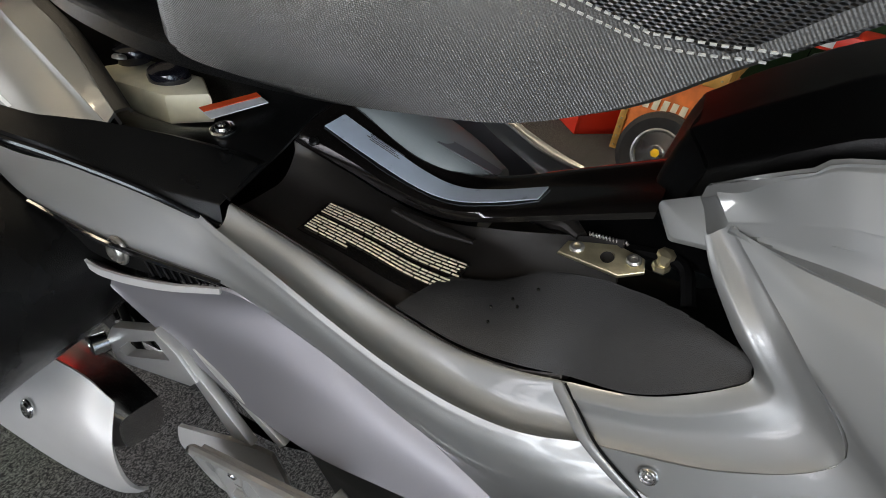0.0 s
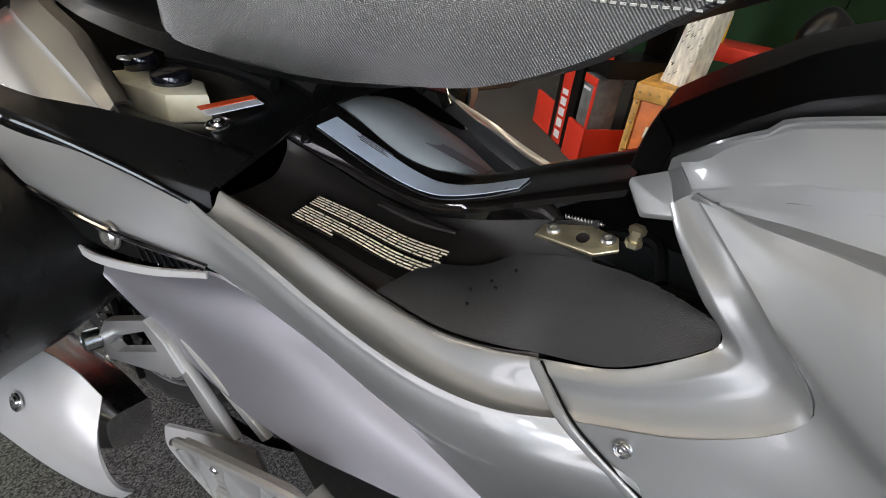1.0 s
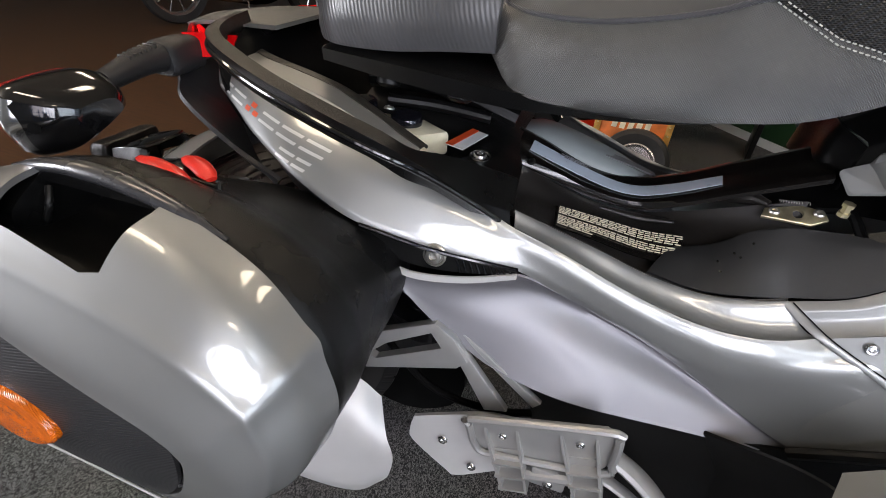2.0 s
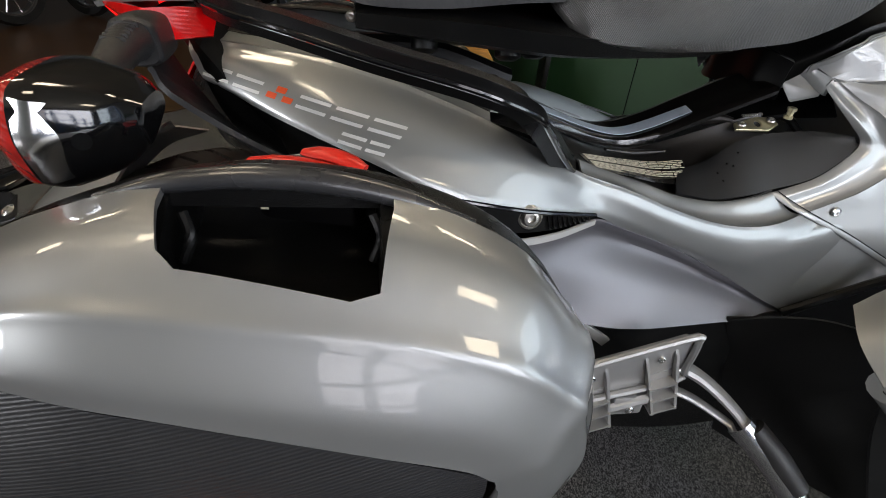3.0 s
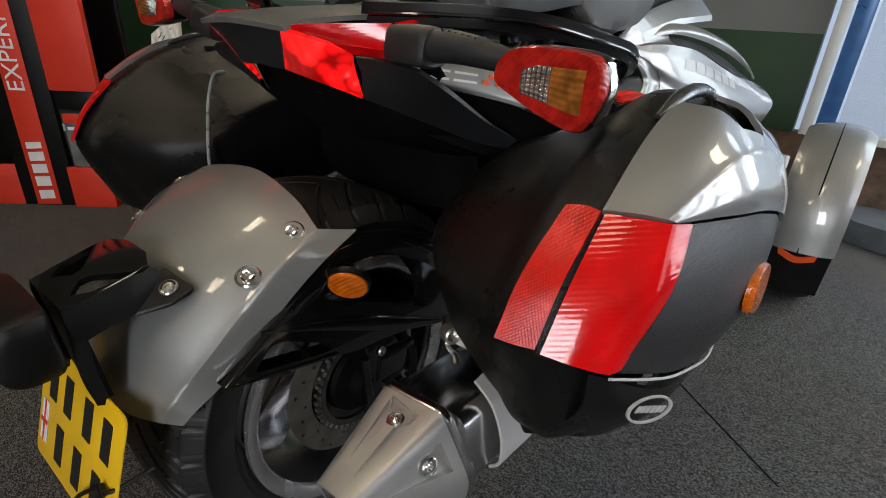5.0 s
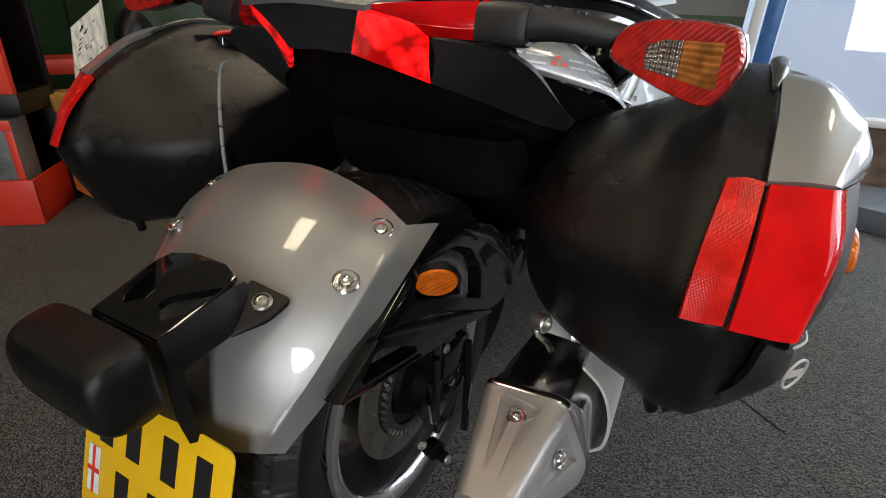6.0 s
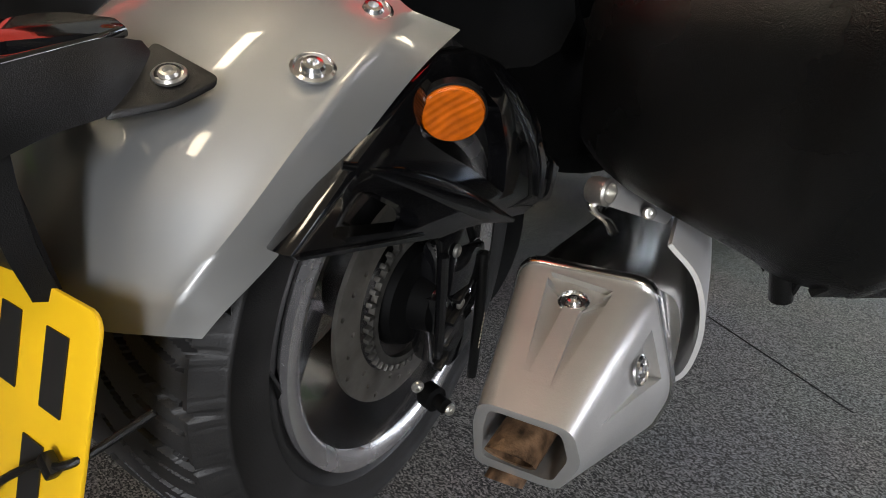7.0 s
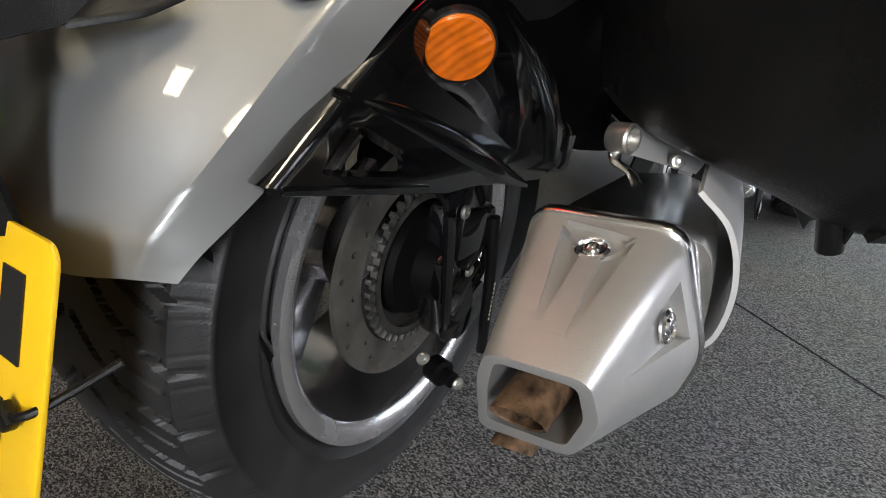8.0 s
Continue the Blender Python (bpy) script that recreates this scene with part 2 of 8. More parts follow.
BRASS = material("yellow_zinc", (0.56, 0.5, 0.33), 0.35, 0.9, 0.2, 60, 0.2, 400)
RUST = material("rusty_tip", (0.17, 0.10, 0.055), 0.6, 0.4, 0.85, 90, 0.8, 260)
RUBBER = material("tyre_rubber", (0.018, 0.0175, 0.0175), 0.5, 0.0, 0.3, 25, 0.3, 500, spec=0.4)
ALLOY = material("rim_alloy", (0.5, 0.485, 0.49), 0.2, 0.95, 0.06, 18, 0.0)
LIP = material("polished_rim_lip", (0.78, 0.76, 0.77), 0.26, 0.9, 0.05, 18, 0.04, 500)
DISC = material("brake_disc", (0.3, 0.28, 0.25), 0.4, 0.9, 0.25, 30, 0.2, 200)
SEAT_GREY = material("seat_vinyl", (0.062, 0.0605, 0.057), 0.32, 0.0, 0.2, 10, 0.1, 900, spec=0.6)
ribbed(SEAT_GREY, 190, 0.4, "X", (0, 0.75, 0), 0.0012)
ribbed(SEAT_GREY, 190, 0.2, "Z", (0, 0.75, 0), 0.0012)
SEAT_DARK = material("seat_vinyl_dark", (0.065, 0.065, 0.072), 0.36, 0.0, 0.1, 10, 0.2, 900)
ribbed(SEAT_DARK, 210, 0.6, "X", (0, 0.6, 0), 0.0012)
ribbed(SEAT_DARK, 210, 0.6, "Z", (0, 0.6, 0), 0.0012)
SEAT_RIB = material("ribbed_seat_vinyl", (0.062, 0.062, 0.064), 0.32, 0.0, 0.15, 12)
ribbed(SEAT_RIB, 60, 0.15, "X", (0, 0.3, 0), 0.0015)
SEAT_CARBON = material("seat_carbon_weave", (0.03, 0.03, 0.03), 0.3, 0.0, 0.15, 20, 0.0)
ribbed(SEAT_CARBON, 62, 1.0, "X", (0, -0.85, 0), 0.005)
ribbed(SEAT_CARBON, 150, 0.6, "Z", (0, -0.2, 0), 0.003)
THREAD = material("stitch_thread", (0.4, 0.4, 0.37), 0.7, 0.0, 0.1, 300)
WHITE = material("white_label", (0.72, 0.74, 0.76), 0.45, 0.0, 0.05, 30)
BLUEWHITE = material("pale_blue_label", (0.55, 0.62, 0.72), 0.3, 0.0, 0.06, 40, coat=0.4)
INK = material("print_grey", (0.12, 0.12, 0.13), 0.5)
CREAM = material("cream_plastic", (0.72, 0.66, 0.48), 0.45, 0.0, 0.15, 30, 0.1, 300)
PRINT = material("pale_print", (0.66, 0.6, 0.45), 0.5, 0.0, 0.05, 50)
ORANGE_RED = material("orange_red", (0.75, 0.09, 0.02), 0.4, 0.0, 0.05, 30)
LOGO = material("logo_silver", (0.62, 0.62, 0.61), 0.4, 0.1, 0.03, 30)
LOGO_DIM = material("logo_dull_silver", (0.42, 0.42, 0.42), 0.45, 0.3, 0.03, 30)
YELLOW = material("plate_yellow", (0.85, 0.52, 0.01), 0.4, 0.0, 0.04, 15, coat=0.3)
BLACK_INK = material("plate_black", (0.01, 0.01, 0.01), 0.5, 0.0, 0.1, 30)
DISPLAY_RED = material("display_red", (0.62, 0.035, 0.015), 0.45, 0.0, 0.08, 6, 0.05, 100)
CRATE = material("orange_crate", (0.62, 0.16, 0.03), 0.55, 0.0, 0.3, 14, 0.3, 60)
GREEN_WALL = material("green_wall_paint", (0.012, 0.042, 0.014), 0.5, 0.0, 0.15, 4, 0.2, 90)
GREY_WALL = material("grey_wall_paint", (0.15, 0.16, 0.158), 0.7, 0.0, 0.08, 3, 0.2, 120)
CEILING = material("ceiling_paint", (0.4, 0.35, 0.26), 0.8, 0.0, 0.08, 2, 0.1, 60)
WOOD = material("wood_floor", (0.07, 0.034, 0.016), 0.35, 0.0, 0.6, 9, 0.2, 60, stretch=(1, 9, 1))
STONE = material("brown_stone", (0.12, 0.075, 0.05), 0.8, 0.0, 0.5, 12, 0.8, 60)
SLATE = material("grey_step", (0.12, 0.14, 0.17), 0.5, 0.0, 0.2, 8, 0.2, 80)
FRAME_WHITE = material("pale_window_frame", (0.6, 0.62, 0.62), 0.4, 0.0, 0.06, 10)
BLUE = material("blue_frame", (0.04, 0.12, 0.3), 0.3, 0.2, 0.2, 14)
BLUE_CAP = material("gloss_cap", (0.01, 0.01, 0.014), 0.1, 0.0, 0.1, 20, coat=0.5)
LENS = material("clear_lens", (0.42, 0.38, 0.33), 0.14, 0.8, 0.5, 45, coat=1.0)
ribbed(LENS, 60, 0.7, "Y", (0, 0, 0), 0.004)
LOBE = material("lobe_plastic", (0.012, 0.012, 0.0125), 0.44, 0.0, 0.25, 14, 0.5, 1500)
GLOSSY = material("gloss_tray_black", (0.007, 0.006, 0.0055), 0.16, 0.0, 0.2, 12, 0.05, 400, coat=0.5)
GREYISH = material("pale_grey_tank", (0.24, 0.265, 0.265), 0.45, 0.0, 0.12, 10, 0.2, 400)
MESHY = material("mesh_black", (0.02, 0.02, 0.02), 0.5, 0.0, 0.2, 20)
ribbed(MESHY, 60, 1.0, "DIAGONAL", (0, 0, 0), 0.004)
PACK = material("grey_carton", (0.13, 0.14, 0.14), 0.6, 0.0, 0.4, 20, 0.1, 80)
CRATE_TOP = material("worn_crate_lid", (0.5, 0.27, 0.06), 0.55, 0.0, 0.4, 16, 0.3, 60)
SCRATCHED = material("scratched_white", (0.6, 0.58, 0.5), 0.5, 0.0, 0.35, 30, 0.2, 80, stretch=(3, 1, 0.6))
GREEN_TANK = material("yellow_green_paint", (0.1, 0.22, 0.03), 0.3, 0.0, 0.5, 8, coat=0.5)

# carpet: salt-and-pepper flecks over a dark grey
CARPET = material("carpet", (0.07, 0.07, 0.068), 0.95, 0.0, 0.25, 3, 1.0, 260)
nt = CARPET.node_tree
nb = nt.nodes["Principled BSDF"]
co = nt.nodes.new("ShaderNodeTexCoord")
fleck = nt.nodes.new("ShaderNodeTexVoronoi")
fleck.inputs["Scale"].default_value = 620
mp = nt.nodes.new("ShaderNodeMapping")
mp.inputs["Scale"].default_value, mp.inputs["Rotation"].default_value = (1, 0.55, 1), (0, 0, 0.6)
nt.links.new(co.outputs["Object"], mp.inputs["Vector"])
nt.links.new(mp.outputs[0], fleck.inputs["Vector"])
grey = nt.nodes.new("ShaderNodeRGBToBW")
nt.links.new(fleck.outputs["Color"], grey.inputs[0])
fr = nt.nodes.new("ShaderNodeValToRGB")
fr.color_ramp.elements[0].position, fr.color_ramp.elements[1].position = 0.35, 0.85
fr.color_ramp.elements[0].color, fr.color_ramp.elements[1].color = (0.008, 0.008, 0.008, 1), (0.19, 0.19, 0.186, 1)
nt.links.new(grey.outputs[0], fr.inputs["Fac"])
mix = nt.nodes.new("ShaderNodeMix")
mix.data_type, mix.blend_type = "RGBA", "MULTIPLY"
mix.inputs["Factor"].default_value = 0.35
stain = nt.nodes.new("ShaderNodeTexNoise")
stain.inputs["Scale"].default_value = 2.5
nt.links.new(co.outputs["Object"], stain.inputs["Vector"])
nt.links.new(fr.outputs["Color"], mix.inputs["A"])
nt.links.new(stain.outputs["Color"], mix.inputs["B"])
nt.links.new(mix.outputs["Result"], nb.inputs["Base Color"])


def glowing(name, colour, strength):
    m = bpy.data.materials.new(name)
    m.use_nodes = True
    b = m.node_tree.nodes["Principled BSDF"]
    b.inputs["Base Color"].default_value = (*colour, 1)
    b.inputs["Emission Color"].default_value = (*colour, 1)
    b.inputs["Emission Strength"].default_value = strength
    return m


LAMP_GLOW = glowing("ceiling_lamp_diffuser", (1.0, 0.84, 0.60), 10.0)
TAIL_GLOW = material("lit_tail_lens", (0.5, 0.003, 0.003), 0.12, 0.0, 0.2, 30, coat=0.3)
ribbed(TAIL_GLOW, 120, 0.5, "DIAGONAL")
nt = TAIL_GLOW.node_tree
nb = nt.nodes["Principled BSDF"]
cell = nt.nodes.new("ShaderNodeTexVoronoi")
cell.inputs["Scale"].default_value = 45
co = nt.nodes.new("ShaderNodeTexCoord")
nt.links.new(co.outputs["Object"], cell.inputs["Vector"])
mr = nt.nodes.new("ShaderNodeMapRange")
mr.inputs["To Min"].default_value, mr.inputs["To Max"].default_value = 1.7, 0.12
mr.inputs["From Max"].default_value = 0.75
nt.links.new(cell.outputs["Distance"], mr.inputs["Value"])
nb.inputs["Emission Color"].default_value = (1.0, 0.008, 0.008, 1)
nt.links.new(mr.outputs[0], nb.inputs["Emission Strength"])
STREET = glowing("street_daylight", (0.6, 0.72, 0.9), 0.3)

# ---- the room ----
def slab(name, x0, x1, y0, y1, z0, z1, mat_, label, category):
    bm = bmesh.new()
    box(bm, Matrix.Translation(((x0 + x1) / 2, (y0 + y1) / 2, (z0 + z1) / 2)), x1 - x0, y1 - y0, z1 - z0)
    return tagged(obj(name, bm, mat_), label, category, kind="structure")


slab("floor", -6, 4.2, -3.6, 7.2, -0.1, 0.0, CARPET, "dark grey flecked carpet tile floor", "floor")
bm = bmesh.new()
plate(bm, [(-5.9, -1.5, 0.0), (-1.45, -1.5, 0.0), (-1.3, 1.7, 0.0), (-0.75, 2.3, 0.0), (-0.45, 2.9, 0.0), (-0.45, 7.1, 0.0), (-5.9, 7.1, 0.0)], (0, 0, 0.006))
tagged(obj("wood_floor", bm, WOOD), "brown wooden plank floor beside the carpet", "floor", kind="structure")
slab("ceiling", -6, 4.2, -3.6, 7.2, 2.7, 2.8, CEILING, "warm cream painted shop ceiling", "ceiling")
slab("wall_west", -6.1, -6, -3.6, 7.2, 0, 2.7, GREY_WALL, "plain grey painted shop wall", "wall")
slab("wall_north", -6, 4.2, 7.2, 7.3, 0, 2.7, GREY_WALL, "plain grey painted shop wall", "wall")
slab("wall_south", -6, 4.2, -3.7, -3.6, 0, 2.7, GREY_WALL, "plain grey painted wall below the glazing", "wall")

# the green wall stands askew behind the vehicle: dark green below, grey above
GA, GB = Vector((-0.2, 4.82, 0)), Vector((3.3, 0.75, 0))
gdir = (GB - GA).normalized()
gout = Vector((gdir.y, -gdir.x, 0))
gout = gout if gout.y > 0 else -gout
for name, z0, z1, mm, lab in (("wall_green_low", 0, 0.93, GREEN_WALL, "dark green painted lower wall"), ("wall_green_top", 0.93, 2.7, GREY_WALL, "light grey painted upper wall")):
    bm = bmesh.new()
    plate(bm, [GA + Vector((0, 0, z0)), GB + Vector((0, 0, z0)), GB + Vector((0, 0, z1)), GA + Vector((0, 0, z1))], gout * 0.1)
    tagged(obj(name, bm, mm), lab, "wall", kind="structure")
bm = bmesh.new()
q = GA - gout * 0.012
plate(bm, [q, q + (GB - GA), q + (GB - GA) + Vector((0, 0, 0.05)), q + Vector((0, 0, 0.05))], gout * 0.011)
tagged(obj("baseboard", bm, FRAME_WHITE), "pale skirting board along the green wall", "baseboard", kind="structure")
bm = bmesh.new()
for f in (0.42, 0.62, 0.82):
    p = GA.lerp(GB, f) - gout * 0.003
    plate(bm, [p, p + gdir * 0.006, p + gdir * 0.006 + Vector((0, 0, 0.93)), p + Vector((0, 0, 0.93))], gout * 0.002)
tagged(obj("wall_joint_trim", bm, DARK), "dark panel joints in the green wall", "trim", kind="structure")

# shop window in front of the vehicle
slab("wall_east_low", 2.86, 2.96, -3.6, 0.9, 0, 0.42, STONE, "brown stone wall below the shop window", "wall")
slab("wall_east_top", 2.86, 2.96, -3.6, 0.9, 2.2, 2.7, GREY_WALL, "grey wall above the shop window", "wall")
slab("wall_east_pier", 2.86, 2.96, -0.42, 1.3, 0.42, 2.2, GREY_WALL, "light grey pier beside the shop window", "wall")
slab("wall_east_pier_low", 2.85, 2.859, -0.42, 1.2, 0.42, 0.9, GREEN_WALL, "dark green painted lower pier", "wall")
win = tagged(new("window_1"), "shop window with a pale frame and a blue inner bar", "window", kind="structure")
bm = bmesh.new()
box(bm, pose(2.83, -0.475, 1.3), 0.06, 0.05, 1.76, 0.004)
part("window_frame", bm, FRAME_WHITE, win, "pale painted upright frame")
bm = bmesh.new()
box(bm, pose(2.86, -0.55, 1.3), 0.05, 0.08, 1.76, 0.004)
part("inner_bar", bm, BLUE, win, "blue inner bar")
bm = bmesh.new()
box(bm, pose(2.85, -2.0, 0.43), 0.12, 2.85, 0.035, 0.004)
part("window_sill", bm, FRAME_WHITE, win)
bm = bmesh.new()
box(bm, pose(2.91, -2.05, 1.32), 0.008, 2.9, 1.75)
GLASS = bpy.data.materials.new("window_glass")
GLASS.use_nodes = True
gb = GLASS.node_tree.nodes["Principled BSDF"]
gb.inputs["Transmission Weight"].default_value, gb.inputs["Roughness"].default_value, gb.inputs["IOR"].default_value = 1.0, 0.0, 1.45
pn = part("pane", bm, GLASS, win, "clear glass pane")
pn.visible_shadow = False
bm = bmesh.new()
plate(bm, [(6.5, -7, -0.5), (6.5, 3, -0.5), (6.5, 3, 4.5), (6.5, -7, 4.5)], (0.05, 0, 0))
tagged(obj("backdrop", bm, STREET), "bright street seen through the shop window", "backdrop", kind="structure")
bm = bmesh.new()
plate(bm, [(2.5, -0.8, 0), (2.84, -0.6, 0), (2.84, -2.6, 0), (1.9, -2.2, 0)], (0, 0, 0.11), 0.006)
tagged(obj("display_plinth", bm, SLATE), "low slate-grey display plinth below the window", "plinth", kind="structure")

# lamps on the ceiling: flat warm panels
for i, (x, y) in enumerate([(-0.55, -0.75), (-0.55, 0.95), (2.1, 1.5), (0.95, 0.95), (-2.4, 0.1), (-2.4, 2.4), (1.8, -2.0)]):
    cl = thing("ceiling_light", "flat warm white ceiling light panel with a pale frame", "ceiling light", group="ceiling lights")
    bm = bmesh.new()
    box(bm, pose(x, y, 2.685), 0.66, 0.36, 0.025, 0.004)
    part("frame", bm, FRAME_WHITE, cl)
    bm = bmesh.new()
    box(bm, pose(x, y, 2.668), 0.6, 0.3, 0.008)
    part("diffuser", bm, LAMP_GLOW, cl, "lit warm white diffuser")

# glazing bars of the shop front behind the camera
win2 = tagged(new("window_2"), "shop front glazing with dark bars", "window", kind="structure")
for x in (0.22, 0.6, 0.98, 1.36, 1.74, 2.12, 2.5, 2.74):
    bm = bmesh.new()
    box(bm, pose(x, -3.33, 1.35), 0.09, 0.05, 2.5, 0.004)
    part("glazing_bar", bm, BLUE, win2)
for z in (0.9, 1.32, 1.95):
    bm = bmesh.new()
    box(bm, pose(1.48, -3.30, z), 2.6, 0.04, 0.05, 0.004)
    part("transom", bm, BLUE, win2)

# open joint between two carpet tiles
bm = bmesh.new()
plate(bm, [(0.843, -0.476, 0.0004), (0.846, -0.479, 0.0004), (0.620, -0.753, 0.0004), (0.617, -0.750, 0.0004)], (0, 0, 0.0006))
tagged(obj("carpet_joint_trim", bm, DARK), "dark open joint between two carpet tiles", "carpet joint", kind="structure")

# ---- the three-wheeled motorcycle ----
bike = thing("three_wheel_motorcycle", "silver three-wheeled touring motorcycle with side cases and its seat raised", "motorcycle")
AX = Vector((0.012, 0.0, 0.312))
RT, HW = 0.312, 0.118


def tyre_mesh(bm, centre, r, hw, rim, na, grooves=True):
    prof = [(rim, -hw * 0.86), (rim + 0.012, -hw * 0.93), (rim + 0.02, -hw * 0.955), (rim + 0.0215, -hw * 0.972), (rim + 0.0245, -hw * 0.972), (rim + 0.026, -hw * 0.966), (rim + (r - rim) * 0.45, -hw * 1.0), (rim + (r - rim) * 0.62, -hw * 0.998), (rim + (r - rim) * 0.635, -hw * 1.008), (rim + (r - rim) * 0.66, -hw * 1.006), (rim + (r - rim) * 0.672, -hw * 0.994), (r - 0.03, -hw * 0.97), (r - 0.012, -hw * 0.86)]
    crown = [(r - 0.012 * (abs(s) / 28) ** 3, hw * 0.82 * s / 28) for s in range(-28, 29)]
    prof += crown + [(a, -b) for a, b in prof[::-1]]
    rings = []
    for i in range(na):
        th = 2 * math.pi * i / na
        ring = []
        for rad, y in prof:
            d = 0.0
            if grooves and rad > r - 0.0125:
                u = abs(y) / hw
                k = (th * 34 / (2 * math.pi) - u * 2.1 + 0.5 * u * u) % 1.0
                k2 = (th * 68 / (2 * math.pi) - u * 2.3 + 0.3) % 1.0
                if (k < 0.13 and u > 0.05) or (k2 < 0.11 and 0.45 < u < 0.82):
                    d = 0.006
            elif grooves and r - 0.031 < rad < r - 0.0125:
                k = (th * 68 / (2 * math.pi) - 1.7 + 0.3) % 1.0
                d = 0.0012 if k < 0.1 else 0.0
            ring.append(bm.verts.new(centre + Vector((math.cos(th) * (rad - d), y, math.sin(th) * (rad - d)))))
        rings.append(ring)
    n = len(prof)
    for i in range(na):
        a, b = rings[i], rings[(i + 1) % na]
        for j in range(n):
            k = (j + 1) % n
            bm.faces.new((a[j], a[k], b[k], b[j]))
    bmesh.ops.recalc_face_normals(bm, faces=bm.faces[:])
    return bm


ROT = pose(0, 0, 0, 90, 0, 0)  # local z to -y


def wheel(parent, name, c, r, hw, rim, na):
    w = new(name)
    w.parent = parent
    m = Matrix.Translation(c) @ ROT
    bm = bmesh.new()
    tyre_mesh(bm, Vector(c), r, hw, rim, na)
    part("tyre", bm, RUBBER, w, "black road tyre with a slanted tread", 50)
    bm = bmesh.new()
    turned(bm, [(rim + 0.004, hw * 0.92), (rim + 0.003, hw * 0.99), (rim - 0.004, hw * 1.0), (rim - 0.016, hw * 0.96), (rim - 0.019, hw * 0.9), (rim - 0.022, hw * 0.82), (rim - 0.03, hw * 0.5), (rim - 0.034, hw * 0.1), (rim - 0.034, -hw * 0.7), (rim - 0.006, -hw * 0.95), (rim + 0.004, -hw * 0.95), (rim - 0.004, 0)], m, 96, True)
    part("rim", bm, ALLOY, w, "machined alloy rim")
    bm = bmesh.new()
    turned(bm, [(rim + 0.005, hw * 0.93), (rim + 0.0045, hw * 1.005), (rim - 0.003, hw * 1.02), (rim - 0.014, hw * 0.985), (rim - 0.0185, hw * 0.93), (rim - 0.010, hw * 0.90)], m, 96, True)
    part("rim_lip", bm, LIP, w, "bright polished rim lip")
    bm = bmesh.new()
    for i in range(5):
        a = 2 * math.pi * i / 5 + 0.35
        d, s = Vector((math.cos(a), 0, math.sin(a))), Vector((-math.sin(a), 0, math.cos(a)))
        c0 = Vector(c) + Vector((0, hw * 0.45, 0))
        plate(bm, [c0 + d * 0.05 + s * 0.03, c0 + d * (rim - 0.03) + s * 0.045, c0 + d * (rim - 0.03) - s * 0.045, c0 + d * 0.05 - s * 0.03], (0, -0.03, 0), 0.004)
    turned(bm, [(0.062, 0.02), (0.062, -0.05), (0.03, -0.06)], m, 32)
    part("spokes", bm, ALLOY, w, "five-spoke alloy centre")
    return w


rear = wheel(bike, "rear_wheel", AX, RT, HW, 0.212, 1040)
# brake disc, carrier and caliper
bm = bmesh.new()
dm = Matrix.Translation(AX + Vector((0, -0.100, 0))) @ ROT
turned(bm, [(0.138, 0.0), (0.138, 0.006), (0.098, 0.006), (0.098, 0.0)], dm, 72, True)
disc = part("brake_disc", bm, DISC, rear, "drilled steel brake disc")
bm = bmesh.new()
for i in range(30):
    a = 2 * math.pi * i / 30
    rr = (0.109, 0.119, 0.129)[i % 3]
    turned(bm, [(0.0035, -0.01), (0.0035, 0.02)], dm @ pose(rr * math.cos(a), rr * math.sin(a), 0), 8)
holed(disc, bm)
bm = bmesh.new()
for i in range(40):
    a = 2 * math.pi * i / 40
    box(bm, dm @ pose(0, 0, 0.012, 0, 0, math.degrees(a)) @ pose(0.09, 0, 0), 0.012, 0.006, 0.008, 0.001)
turned(bm, [(0.088, 0.008), (0.088, 0.016), (0.078, 0.016), (0.078, 0.008)], dm, 60, True)
part("toothed_ring", bm, TOOTHED, rear, "dull toothed speed sensor ring")
bm = bmesh.new()
turned(bm, [(0.066, 0.002), (0.060, 0.018), (0.038, 0.026), (0.034, 0.05), (0.016, 0.054)], dm, 40)
part("hub", bm, DARK, rear)

# caliper, links and hoses between wheel and exhaust
cal = new("brake_caliper")
cal.parent = bike
cal.location = (0.0, -0.02, 0.0)
bm = bmesh.new()
box(bm, pose(0.035, -0.115, 0.285, 0, -18, 4), 0.075, 0.05, 0.13, 0.012)
box(bm, pose(0.045, -0.125, 0.355, 0, 10, 0), 0.085, 0.05, 0.06, 0.010)
box(bm, pose(0.085, -0.105, 0.225, 0, -10, 0), 0.08, 0.06, 0.06, 0.014)
part("body", bm, GLOSS_BLACK, cal, "black cast caliper body", 25)
for i in range(4):
    bm = bmesh.new()
    box(bm, pose(0.012 + i * 0.011, -0.145, 0.25 + i * 0.026, 0, -18, 4), 0.055, 0.012, 0.007, 0.002)
    part("fin", bm, BLACK, cal, "", 25)
bm = bmesh.new()
plate(bm, rounded([(-0.005, -0.150, 0.275), (0.035, -0.152, 0.30), (0.045, -0.152, 0.265), (0.02, -0.150, 0.24)], 0.008), (0, 0.01, 0), 0.002)
part("pad_cover", bm, GREY_BLACK, cal, "dark grey pad cover", 25)
bm = bmesh.new()
tube(bm, [(0.078, -0.150, 0.365), (0.086, -0.152, 0.27), (0.092, -0.150, 0.165)], 0.0075, 12, 20)
part("sensor_tube", bm, BLACK, cal, "satin black sensor tube with pale marks")
bm = bmesh.new()
for i in range(9):
    box(bm, pose(0.0808 + i * 0.0006, -0.1595, 0.225 + i * 0.0062, 0, 4, 0), 0.0035, 0.0006, 0.0032)
tagged(part("tube_print", bm, PRINT, cal), kind="stuff")
bm = bmesh.new()
